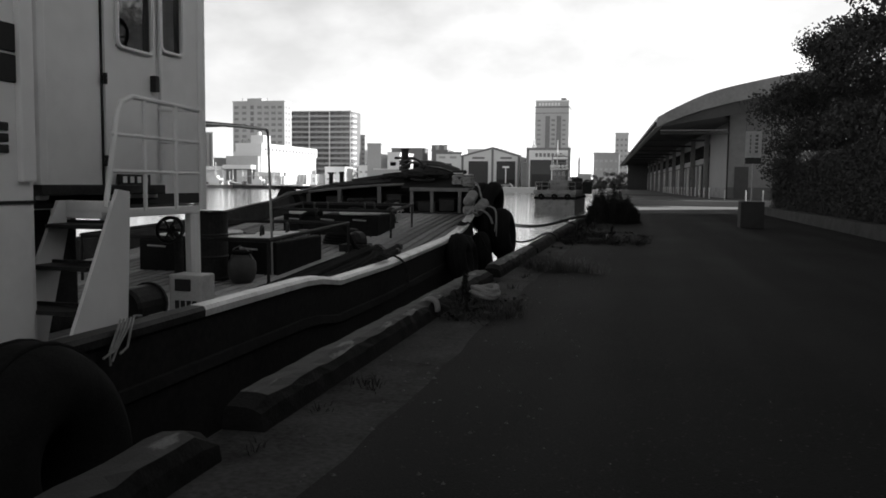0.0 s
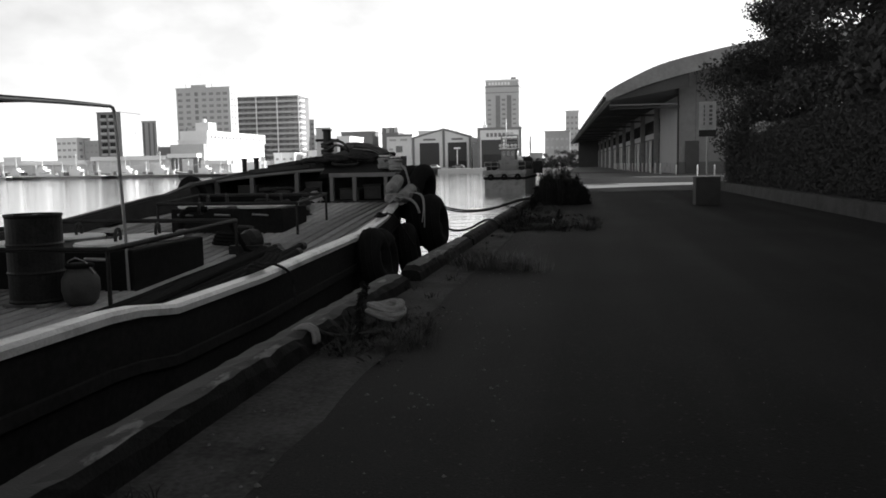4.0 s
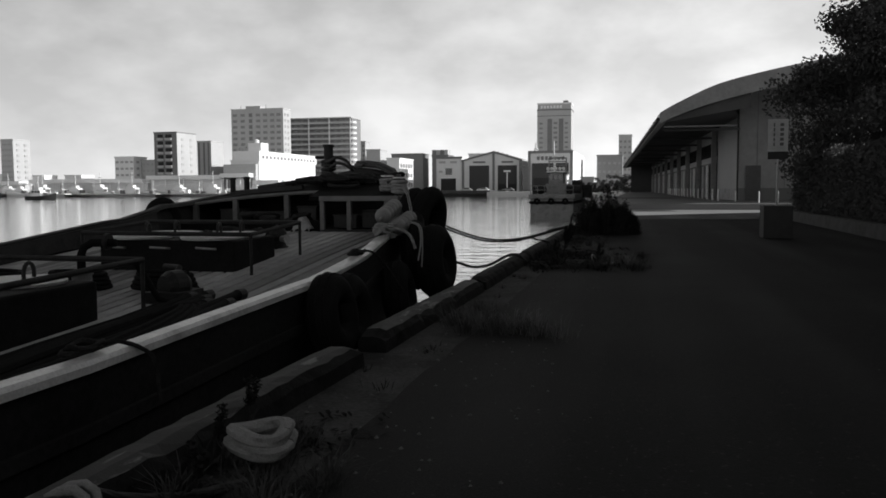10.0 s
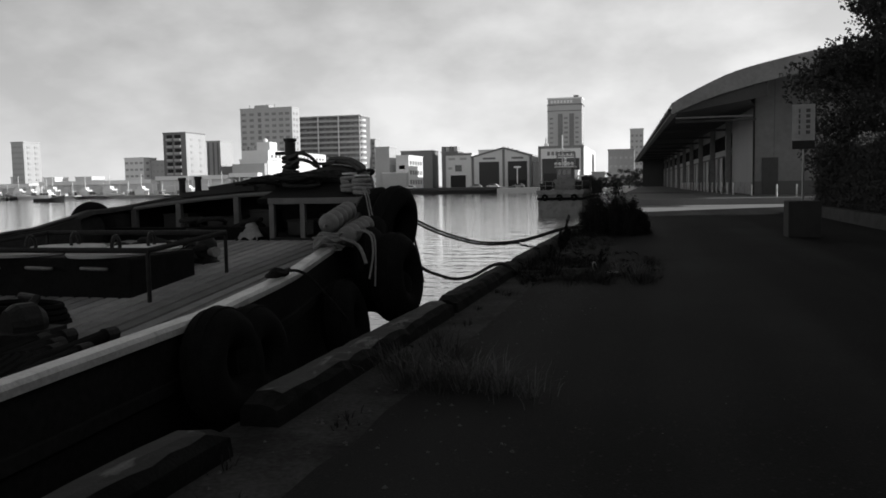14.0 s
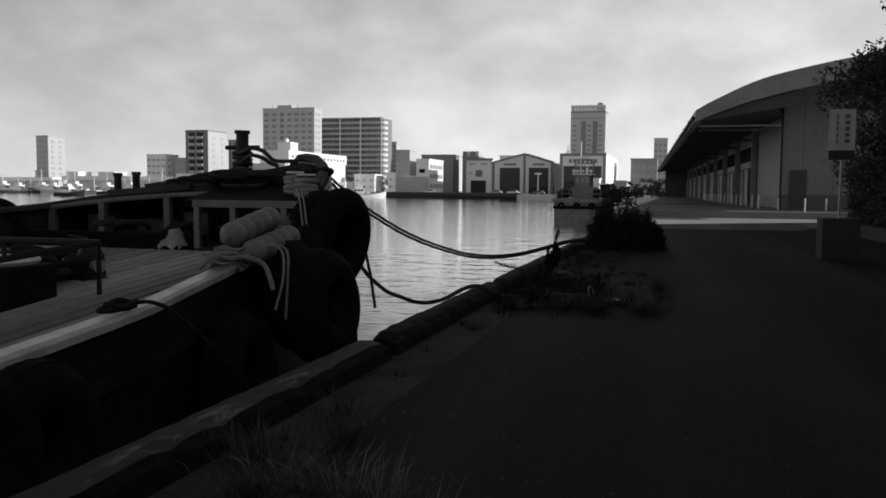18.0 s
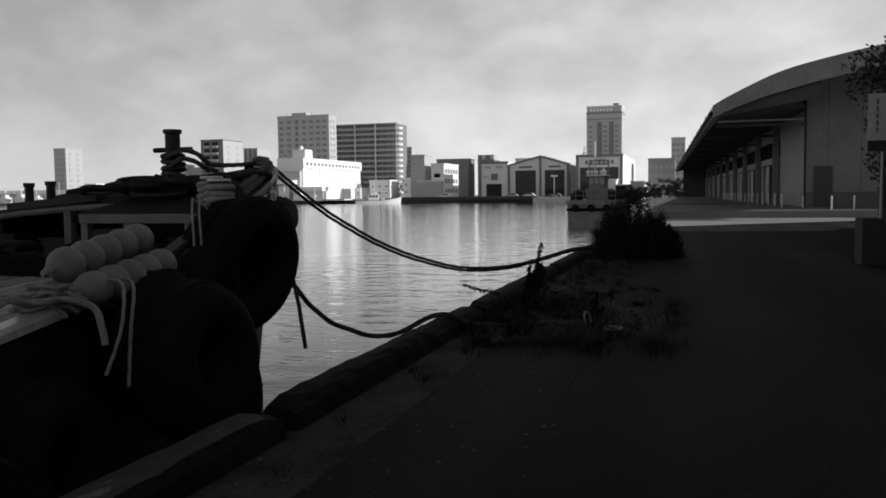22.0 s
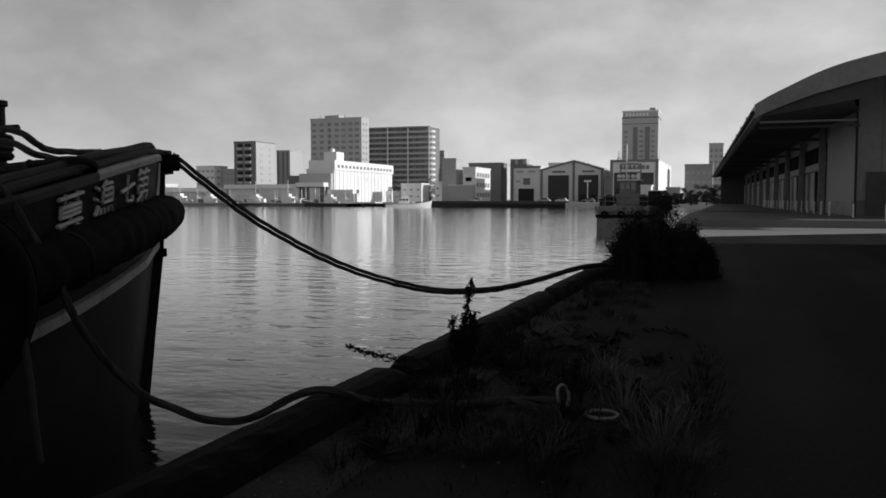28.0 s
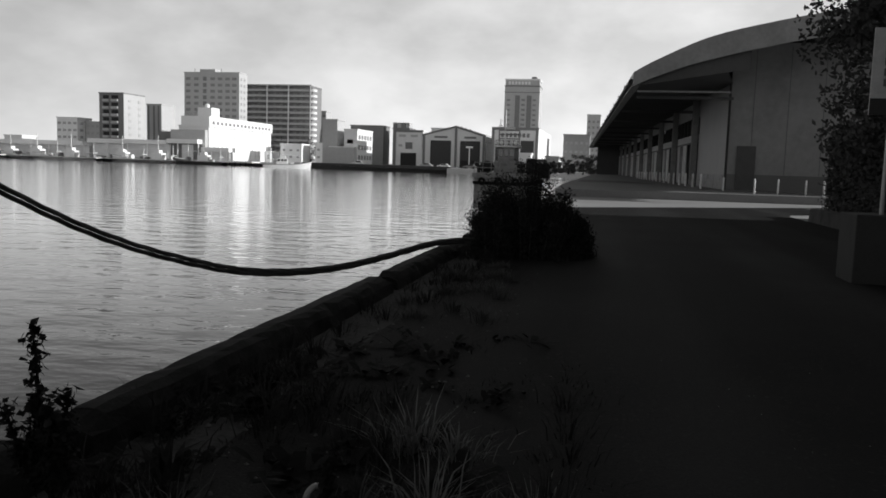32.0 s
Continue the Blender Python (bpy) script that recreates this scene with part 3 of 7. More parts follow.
for y in (23.7, 24.0, 24.2, 24.4):
    stem_rows.append([band(y, u) + Vector((0.02, 0, 0)) for u in (0.08, 0.3, 0.55)])
part("stem_plate", loft(stem_rows), mat("streaked_white_plate", 0.6, 0.6, vary=0.3, scale=9, stain=0.5), boat, "streaked white plate by the stem")

# deck planks, one by one
PW = 0.18
deck_base = part("deck", loft([[(2 * XC - side_point(y, 0).x + 0.1, y, lerp_table(DECK, y)[1] - 0.03) , (side_point(y, 0).x - 0.1, y, lerp_table(DECK, y)[1] - 0.02)] for y in STATIONS if y <= 19]), DARKSTEEL, boat, "dark plank deck")
for k in range(37):
    x = XC - 3.3 + k * PW
    ys = [s for s in STATIONS if -3 <= s <= 18.8 and abs(x - XC) < abs(side_point(s, 0).x - XC) - 0.22]
    if len(ys) < 3:
        continue
    rows = []
    for y in ys:
        z = lerp_table(DECK, y)[1]
        rows.append([(x + 0.016, y, z - 0.03), (x + 0.026, y, z + 0.01), (x + PW - 0.026, y, z + 0.01), (x + PW - 0.016, y, z - 0.03)])
    part("plank", loft(rows, caps=True), PLANK, deck_base)


# raised foredeck on posts, open beneath
def deck_top(x, y):
    """Height of the foredeck, crowned and lowered to port to fit the view."""
    e = side_point(y, 0)
    p = mirror(e)
    f = (x - p.x) / (e.x - p.x)
    return e.z - (e.z - p.z) * (1 - f) ** 1.6 - 0.02 + 0.2 * f * (1 - f)


def foredeck(ys, f0):
    rows = []
    for y in ys:
        e = side_point(y, 0)
        p = mirror(e)
        xs = [p.x + (e.x - p.x) * (0.01 + 0.98 * (f0 + (1 - f0) * i / 8)) for i in range(9)]
        rows.append([(x, y, deck_top(x, y)) for x in xs])
    low = [[(q[0], q[1], q[2] - 0.07) for q in r] for r in rows]
    bm = loft(rows)
    loft([r[::-1] for r in low], bm)
    loft([rows[0], low[0]], bm)
    return bm


DECK_BLACK = mat("black_deck", 0.008, 0.8, vary=0.6, scale=4, fine=30, bump=0.5, spec=0.08)
part("foredeck", foredeck([19.85] + [s for s in STATIONS if s > 20], 0.0), DECK_BLACK, boat, "dark raised foredeck")
part("foredeck_wing", foredeck([18.95, 19.2, 19.5, 19.85], 0.62), DECK_BLACK, boat, "dark starboard wing of the foredeck")
PALEPOST = mat("pale_post", 0.15, 0.6, stain=0.3)
part("foredeck_edge", tube([(x, 19.83, deck_top(x, 19.85) - 0.04) for x in (-8.85, -8.2, -7.4, -6.6, -5.7)], 0.035), PALEPOST, boat, "worn foredeck edge beam")
for x in (-8.75, -7.86, -6.75):
    part("post", box(x - 0.05, x + 0.05, 19.8, 19.9, 0.65, deck_top(x, 19.85) - 0.06, 0.01), PALEPOST, boat, "pale steel post")
part("foredeck_sill", box(-8.6, -5.6, 18.92, 19.02, 0.6, 0.93, 0.02), DECK_BLACK, boat, "black sill board across the deck")
# Deck and bulkhead are black: the shade under the foredeck is painted in.
part("inner_deck", loft([[(XC - 2.3, 19.0, 0.745), (XC + 1.9, 19.0, 0.745)], [(XC - 2.1, 21.3, 0.8), (XC + 1.2, 21.3, 0.8)]]), DARK, boat, "deck under the foredeck, painted black for shade")
part("bulkhead", loft([[(XC - 2.4, 21.3, 0.6), (XC + 1.2, 21.3, 0.6)], [(XC - 2.4, 21.3, 1.36), (XC + 1.3, 21.3, 1.58)]]), DARK, boat, "bulkhead under the foredeck, painted black for shade")

# open locker under the starboard wing of the foredeck, pale frame
wing = part("wing_locker", box(-5.6, -3.98, 18.74, 19.2, 1.30, 1.37, 0.01), DARKSTEEL, boat, "open locker with worn pale frame")
part("frame", box(-5.61, -4.02, 18.72, 18.75, 1.285, 1.375, 0.005), PALEPOST, wing, "worn pale frame edge")
for x in (-5.56, -5.05, -4.35):
    part("post", box(x - 0.04, x + 0.04, 18.73, 18.81, 0.7, 1.3, 0.008), PALEPOST, wing, "pale steel post")
part("sill", box(-5.6, -4.15, 18.73, 18.79, 0.7, 0.78, 0.01), DARKSTEEL, wing)
for k in range(6):
    part("hook", ring((-5.0 + 0.09 * k, 18.78, 1.02), (0, 1, 0), 0.02, 0.005, 10, 5), DARKSTEEL, wing, "small steel hook")
# bow bitt with cross bar, small bitts, rope-wrapped bitt
def bitt(x, y, z, r, h, bar):
    b = part("bitt", lathe([(r, 0), (r, h - 0.06), (r * 1.25, h - 0.05), (r * 1.25, h)], (x, y, z)), DARKSTEEL, boat, "dark steel mooring bitt", smooth=False)
    if bar:
        part("cross_bar", tube([(x - 0.3, y, z + h * 0.62), (x + 0.3, y, z + h * 0.62)], 0.035), DARKSTEEL, b)
    return b


bitt(-6.57, 21.6, 1.74, 0.1, 0.72, True)
bitt(-8.62, 21.15, 1.34, 0.06, 0.42, False)
bitt(-8.34, 21.25, 1.36, 0.06, 0.42, False)
bitt(-4.2, 19.05, 1.34, 0.09, 0.36, False)
bitt(-4.55, 19.45, 1.4, 0.09, 0.3, False)

# wheelhouse: high house on the deck aft, wheelhouse over a gap forward
def wall_with_holes(axis, at, th, u0, u1, z0, z1, holes):
    """A wall slab in the plane x = at or y = at, with openings (u0, u1, z0, z1) through it."""
    bm = bmesh.new()
    us = sorted({u0, u1} | {h[0] for h in holes} | {h[1] for h in holes})
    zs = sorted({z0, z1} | {h[2] for h in holes} | {h[3] for h in holes})
    for ua, ub in zip(us, us[1:]):
        for za, zb in zip(zs, zs[1:]):
            um, zm = (ua + ub) / 2, (za + zb) / 2
            if any(h[0] < um < h[1] and h[2] < zm < h[3] for h in holes):
                continue
            if axis == "x":
                box(at - th, at, ua, ub, za, zb, bm=bm)
            else:
                box(ua, ub, at - th, at, za, zb, bm=bm)
    bmesh.ops.remove_doubles(bm, verts=bm.verts, dist=0.0005)
    return bm


SIDE_WIN = [(6.38, 6.95, 2.72, 3.46), (7.14, 7.55, 2.8, 3.52)]
FRONT_WIN = [(-8.35, -7.45, 2.66, 3.56), (-7.2, -6.4, 2.66, 3.56), (-6.15, -5.3, 2.66, 3.56)]
house = part("wheelhouse", wall_with_holes("x", -5.0, 0.06, 4.9, 7.95, 1.22, 4.4, SIDE_WIN), WHITE, boat, "white painted steel wheelhouse")
part("front_wall", wall_with_holes("y", 7.95, 0.06, -8.6, -5.06, 1.22, 4.4, FRONT_WIN), WHITE, house)
part("port_wall", wall_with_holes("x", -8.54, 0.06, 4.9, 7.89, 1.22, 4.4, [(5.4, 6.4, 2.66, 3.56), (6.7, 7.6, 2.66, 3.56)]), WHITE, house)
part("back_wall", box(-8.54, -5.06, 4.9, 4.96, 1.22, 4.4), WHITE, house)
part("roof", box(-8.62, -4.98, 4.88, 7.97, 4.4, 4.46, 0.02), WHITE, house)
part("floor", box(-8.54, -5.06, 4.96, 7.89, 1.22, 1.28), DARKSTEEL, house)
part("dashboard", box(-8.4, -5.2, 7.35, 7.88, 2.2, 2.6, 0.03), DARKSTEEL, house, "dark dashboard")
wheel = part("steering_wheel", ring((-5.72, 7.28, 2.98), (0.1, -1, 0.35), 0.24, 0.02, 28, 8), DARKSTEEL, house, "dark steering wheel")
for k in range(3):
    a = k * 2.094
    part("spoke", tube([(-5.72, 7.28, 2.98), (-5.72 + .23 * math.cos(a), 7.28 + .08 * math.sin(a), 2.98 + .22 * math.sin(a))], 0.012, 6), DARKSTEEL, wheel)
for x0, x1, z0, z1 in FRONT_WIN:
    w = part("window", box(x0, x1, 7.915, 7.922, z0, z1), PANE, house, "front pane, tinted for a dim interior")
    w.visible_shadow = False
    part("window_frame", tube([(x0, 7.955, z0), (x1, 7.955, z0), (x1, 7.955, z1), (x0, 7.955, z1)], 0.025, 6, closed=True), DARKSTEEL, w)
part("corner_pillar", tube([(-5.02, 7.94, 1.15), (-5.02, 7.94, 4.4)], 0.07, 10), WHITE, house)
aft = part("aft_house", box(-8.9, -4.62, -7, 4.9, 0.0, 4.0, 0.06), WHITE, boat, "white painted aft deckhouse")
part("moulding", box(-5.0, -4.93, 5.32, 5.42, 1.3, 4.3, 0.02), WHITE, house)
part("moulding", box(-4.63, -4.57, 4.72, 4.86, 1.45, 3.9, 0.02), WHITE, aft, "raised weld strip")
part("seam", box(-4.625, -4.605, -6, 4.88, 1.29, 1.315), DARKSTEEL, aft, "dark plate seam")
part("house_base", box(-8.3, -5.6, 4.9, 6.6, 0.0, 1.2, 0.03), DARKSTEEL, boat, "dark engine casing under the wheelhouse")
part("sill", box(-5.06, -4.86, 5.25, 7.0, 1.34, 1.43, 0.01), DARKSTEEL, house, "rusty dark sill")
# Solid dark strip painting the shade of the gap below the wall.
part("gap_strip", box(-5.03, -4.99, 5.3, 7.9, 1.23, 1.34), DARK, house, "dark strip painted for the gap's shade")
# big characters painted on the deckhouse side, kept as plain bars
for i, (zz, hh) in enumerate(((2.39, 0.2), (2.17, 0.2), (1.82, 0.06), (1.74, 0.06), (1.66, 0.06))):
    part("character", box(-4.622, -4.605, 4.1, 4.72 if i < 2 else 4.63, zz, zz + hh, 0.006), DARK, aft)


def framed_window(parent, y0, y1, z0, z1, x=-5.0):
    f = part("window", box(x - 0.03, x - 0.022, y0, y1, z0, z1), PANE, parent, "rounded window, tinted for a dim interior")
    f.visible_shadow = False
    pts = []
    rr = 0.07
    for cy, cz, a0 in ((y1 - rr, z1 - rr, 0), (y0 + rr, z1 - rr, 90), (y0 + rr, z0 + rr, 180), (y1 - rr, z0 + rr, 270)):
        for a in (0, 30, 60, 90):
            pts.append((x + 0.015, cy + rr * math.cos(radians(a0 + a)), cz + rr * math.sin(radians(a0 + a))))
    part("window_frame", tube(pts, 0.022, 6, closed=True), WHITE, f)


door = part("door", wall_with_holes("x", -4.965, 0.035, 6.22, 7.02, 1.3, 3.7, SIDE_WIN[:1]), WHITE, boat, "white steel wheelhouse door")
part("handle", box(-4.97, -4.9, 6.92, 6.99, 2.36, 2.52, 0.01), DARKSTEEL, door, "dark door handle")
for y in (6.195, 7.03):
    part("door_seam", box(-4.999, -4.985, y, y + 0.018, 1.3, 3.75), DARKSTEEL, house, "dark door seam")
part("rain_strip", tube([(-4.96, 7.09, 1.45), (-4.96, 7.09, 4.3)], 0.022, 8), WHITE, house)
for z in (1.6, 2.35, 3.3):
    part("hinge", tube([(-4.95, 6.2, z), (-4.95, 6.2, z + 0.1)], 0.02), DARKSTEEL, door)
framed_window(door, 6.38, 6.95, 2.72, 3.46, -4.962)
framed_window(house, 7.14, 7.55, 2.8, 3.52, -4.995)

# landing, stairs and railing beside the wheelhouse door
landing = part("landing", box(-5.0, -4.5, 5.5, 7.05, 1.15, 1.23, 0.015), WHITE, boat, "white steel landing")
part("tread_plate", box(-4.97, -4.53, 5.52, 7.02, 1.23, 1.24), DARKSTEEL, landing, "dark chequer plate")
part("toe_board", box(-4.94, -4.9, 6.32, 6.8, 1.43, 1.53), DARKSTEEL, landing, "slotted dark toe board")
part("leg", tube([(-4.55, 6.98, 1.15), (-4.55, 7.0, 0.0)], 0.075, 12), WHITE, landing)
brk = loft([[(-4.9, 6.35, 1.15), (-4.9, 6.0, 1.15)], [(-4.9, 6.25, 0.6), (-4.9, 6.12, 0.6)]])
loft([[(-4.88, 6.0, 1.15), (-4.88, 6.35, 1.15)], [(-4.88, 6.12, 0.6), (-4.88, 6.25, 0.6)]], brk)
part("bracket", brk, WHITE, landing)
for y in (6.36, 6.47, 6.58, 6.69):
    part("slot", box(-4.9, -4.895, y, y + 0.06, 1.45, 1.51), WHITE, landing, "pale slot in the toe board")
stairs = part("stairs", box(-4.9, -4.3, 5.5, 5.56, 1.2, 1.3, 0.01), WHITE, boat, "white steel side stairs")


def plate(x, prof, th=0.03):
    s = bmesh.new()
    n = len(prof)
    a = [s.verts.new((x - th / 2, y, z)) for y, z in prof]
    b = [s.verts.new((x + th / 2, y, z)) for y, z in prof]
    s.faces.new(a)
    s.faces.new(b[::-1])
    for i in range(n):
        s.faces.new((a[i], b[i], b[(i + 1) % n], a[(i + 1) % n]))
    return s


part("stringer", plate(-4.3, [(5.42, 1.4), (5.58, 1.38), (5.56, 0.95), (5.5, 0.0), (4.68, 0.0)]), WHITE, stairs)
part("stringer", plate(-4.86, [(5.42, 1.3), (5.6, 1.3), (5.2, 0.0), (4.7, 0.0)]), WHITE, stairs)
for i, z in enumerate((1.08, 0.76, 0.44, 0.14)):
    y = 5.27 - 0.19 * i
    part("tread", box(-4.85, -4.32, y - 0.02, y + 0.24, z, z + 0.035, 0.008), DARKSTEEL, stairs, "dark steel tread")
    part("riser", box(-4.85, -4.32, y + 0.24, y + 0.26, z, z + 0.06), DARKSTEEL, stairs)
railing = part("railing", tube([(-4.46, 5.5, 1.25), (-4.47, 5.68, 2.0), (-4.48, 5.76, 2.14), (-4.49, 5.92, 2.2), (-4.5, 7.05, 2.18), (-4.97, 7.08, 2.2)], 0.024), WHITE, boat, "white tube railing")
for z in (1.55, 1.86):
    part("rail", tube([(-4.47, 5.6, z), (-4.5, 7.05, z), (-4.97, 7.08, z)], 0.016), WHITE, railing)
for y in (6.1, 6.6, 7.05):
    part("post", tube([(-4.49, y, 1.2), (-4.49, y, 2.19)], 0.02), WHITE, railing)

# pipe boom from the wheelhouse to a thin stanchion
boom = part("boom", tube([(-5.02, 7.95, 2.12), (-5.2, 9.2, 2.18), (-5.35, 10.3, 2.22), (-5.37, 10.38, 2.21), (-5.38, 10.42, 2.17), (-5.38, 10.43, 2.1), (-5.32, 10.41, 0.7), (-5.31, 10.4, 0.08)], 0.019), STEEL, boat, "thin grey pipe frame")
part("awning", loft([[(-5.04, 8.0, 2.08), (-5.04, 8.0, 2.16)], [(-5.22, 9.3, 2.19), (-5.22, 9.3, 2.215)], [(-5.33, 10.1, 2.22), (-5.33, 10.1, 2.235)]]), DARKSTEEL, boom, "dark furled awning strip")


# hatches with pale covers and pipe rails
def hatch(x0, x1, y0, y1, z0, z1, rail, rx, near=0.2, taper=0.0):
    hb = box(x0, x1, y0, y1, z0, z1, 0.03)
    for v in hb.verts:
        if v.co.y > y1 - 0.1:
            v.co.x -= taper
    h = part("hatch", hb, mat("black_coaming", 0.012, 0.7, spec=0.1, vary=0.5, scale=5, fine=30, bump=0.3), boat, "dark hatch coaming")
    xm, ym = (x0 + x1) / 2, (y0 + y1) / 2
    for dx, dy in ((-0.27, -0.27), (0.27, -0.27), (-0.25, 0.27), (0.27, 0.25)):
        lid = part("lid", lathe([(0.40, 0), (0.42, 0.03), (0.40, 0.055), (0.1, 0.065)], (xm + dx * (x1 - x0), ym + dy * (y1 - y0), z1), n=28), CANVAS, h, "round pale hatch lid")
        part("lid_handle", ring((xm + dx * (x1 - x0) + 0.1, ym + dy * (y1 - y0), z1 + 0.1), (1, 0.3, 0), 0.11, 0.02, 18, 6), DARKSTEEL, lid)
    pts = [(x0 - 0.15, y0 - near, rail - 0.05), (rx, y0 - near, rail - 0.05), (rx - taper, y1 + 0.15, rail + 0.04), (x0 - 0.15, y1 + 0.15, rail + 0.04)]
    g = part("guard_rail", tube(pts, 0.03, closed=True), DARKSTEEL, h, "dark pipe rail")
    for x, y in ((x0 - 0.15, y0 - near), (rx, y0 - near), (rx - taper, y1 + 0.15), (x0 - 0.15, y1 + 0.15)):
        part("post", tube([(x, y, lerp_table(DECK, y)[1]), (x, y, rail - 0.04 if y < y1 else rail + 0.02)], 0.022), DARKSTEEL, g)
    for i in range(3):
        x = x0 + (x1 - x0) * (i + 0.5) / 3
        part("wheel", ring((x, y0 - 0.12, z1 - 0.1), (0.05, 0.1, 1), 0.12, 0.016, 18, 6), STEEL, h, "pale hand wheel")


hatch(-7.5, -5.25, 10.4, 12.15, 0.05, 0.60, 0.76, -4.84, 1.1)
hatch(-7.1, -5.1, 14.65, 15.85, 0.36, 0.84, 0.98, -4.78, 0.15)

# ---------------------------------------------------------------- market hall
def hall_x(x, y):
    return x - 0.038 * (y - 62)


hall = thing("market_hall", (12, 68, 0.5), "long pale fish market hall with curved roof and deep canopy", "building")
KNOTS = [(0.0, 5.7), (1.25, 6.55), (2.6, 7.3), (5.1, 8.4), (8.45, 9.2), (11.5, 9.75), (15, 10.3), (20, 10.7), (26, 10.6), (34, 9.6), (40, 8.4)]
ARCH = []
for i in range(1, len(KNOTS) - 2):
    k0, k1, k2, k3 = [Vector((p[0], p[1])) for p in KNOTS[i - 1:i + 3]]
    for j in range(5):
        u = j / 5
        q = 0.5 * ((2 * k1) + (k2 - k0) * u + (2 * k0 - 5 * k1 + 4 * k2 - k3) * u * u + (3 * k1 - k0 - 3 * k2 + k3) * u ** 3)
        ARCH.append((q.x, q.y))
ARCH.append((34, 9.6))


def roof_shell(y0, y1, drop):
    a = [[(hall_x(x, y), y, z) for x, z in ARCH] for y in (y0, y1)]
    b = [[(p[0], p[1], p[2] - drop) for p in r][::-1] for r in a]
    return a, b


a, b = roof_shell(62.0, 190.0, 0.35)
part("roof", loft(a), ROOF, hall, "grey sheet metal curved roof")
# Same sheet as the roof, darkened for the shade beneath it.
part("roof_underside", loft(b), SOFFIT_SHADE, hall, "roof underside, shade in its dark colour")
for i in range(40):
    y = 64 + i * 3.1
    part("roof_rib", tube([(hall_x(x, y), y, z + 0.03) for x, z in ARCH[2:12:2]], 0.025, 5), ROOF, hall)
fas = [[(hall_x(x, 62), 61.95, z + 0.03) for x, z in ARCH], [(hall_x(x, 62), 61.95, z - (0.7 + 0.45 * min(1, max(0, (x - 1.25) / 4)))) for x, z in ARCH]]
fb = loft(fas)
loft([[(p[0], 62.25, p[2]) for p in r][::-1] for r in fas], fb)
loft([fas[1], [(p[0], 62.25, p[2]) for p in fas[1]]], fb)
part("fascia", fb, mat("fascia_sheet", 0.21, 0.6, vary=0.2, scale=0.6, fine=5, bump=0.05, stain=0.3), hall, "broad grey gable fascia")
part("eave_beam", loft([[(hall_x(1.25, y), y, z) for z in (6.58, 5.95)] + [(hall_x(1.6, y), y, 5.9), (hall_x(1.6, y), y, 6.6)] for y in (62, 190)]), ROOF, hall)
part("gutter", tube([(hall_x(1.15, 62.2), 62.2, 6.15), (hall_x(1.15, 190), 190, 6.15)], 0.12), DARKSTEEL, hall)
for i in range(14):
    y = 66 + i * 6.4
    part("gutter_bracket", box(hall_x(1.0, y), hall_x(1.5, y), y - .06, y + .06, 6.05, 6.28), STEEL, hall)
part("soffit", loft([[(hall_x(1.5, y), y, 5.93), (hall_x(4.5, y), y, 6.4), (hall_x(w, y), y, 6.7)] for y, w in ((62.3, 6.0), (68, 7.3), (190, 7.3))]), SOFFIT_SHADE, hall, "canopy soffit, shade in its dark colour")
part("front_beam", box(1.5, 6.25, 62.4, 62.5, 5.6, 5.7), mat("canopy_beam", 0.12, 0.7), hall, "canopy cross beam")
part("purlin", box(1.6, 6.9, 66.2, 66.32, 5.6, 5.75), SOFFIT_SHADE, hall)
# Flat dark panel added where the gable is only a shaded recess.
infill = [p for p in ARCH if 1.4 < p[0] < 7.2]
part("gable_infill", loft([[(hall_x(x, 62.3), 62.3, z - 0.3) for x, z in infill], [(hall_x(x, 62.3), 62.3, 5.93 + 0.16 * (x - 1.5)) for x, z in infill]]), SOFFIT_SHADE, hall, "panel under the gable, painted dark for the recess")
WX = 7.25
# Greyer than the side wall: the end wall's shade is in the colour.
ENDW = mat("shaded_end_wall", 0.21, 0.85, vary=0.14, scale=0.5, fine=3, bump=0.06, stain=0.25)
part("wall", box(hall_x(WX, 68), 40, 68, 68.35, 0.4, 9.0), ENDW, hall, "weathered end wall, greyed for its shade")
for i in range(16):
    x = 8.3 + i * 1.9
    part("wall_joint", box(x - 0.02, x + 0.02, 67.985, 68.0, 1.45, 8.8), mat("wall_joint", 0.12, 0.85), hall)
part("plinth", box(hall_x(WX, 68) - 0.03, 40, 67.94, 68.0, 0.4, 1.45), mat("grey_plinth", 0.11, 0.8, vary=0.12, scale=0.5), hall, "grey plinth band")
part("end_door", box(hall_x(WX, 68) + 0.5, hall_x(WX, 68) + 1.55, 67.9, 67.99, 0.55, 3.1), mat("grey_door", 0.05, 0.6), hall, "grey double steel door")
part("drainpipe", tube([(hall_x(WX, 68) - 0.06, 67.95, 0.5), (hall_x(WX, 68) - 0.06, 67.95, 6.7)], 0.07), DARKSTEEL, hall, "dark drainpipe at the corner")


def side_wall(y0, y1, z0, z1, out=0.0, th=0.3, bm=None):
    """A slab of the skewed side wall."""
    return loft([[(hall_x(WX, y) - out, y, z0), (hall_x(WX, y) - out, y, z1), (hall_x(WX, y) - out + th, y, z1), (hall_x(WX, y) - out + th, y, z0), (hall_x(WX, y) - out, y, z0)] for y in (y0, y1)], bm, caps=True)


part("wall", side_wall(68.02, 79.6, 0.4, 6.8), WALLP, hall, "pale plain side wall")
part("wall", side_wall(79.6, 188, 5.6, 6.8), WALLP, hall, "pale wall band over the windows")
part("plinth", side_wall(68.02, 79.6, 0.4, 1.4, 0.02), mat("stained_plinth", 0.32, 0.8, stain=0.4), hall, "stained plinth")
# Added walls: dark for the dim interior, closed against sky and sun.
part("back_wall", box(11.5, 11.8, 68.4, 188, 0.4, 9.4), SOFFIT_SHADE, hall, "inner wall, the hall's dimness in its colour")
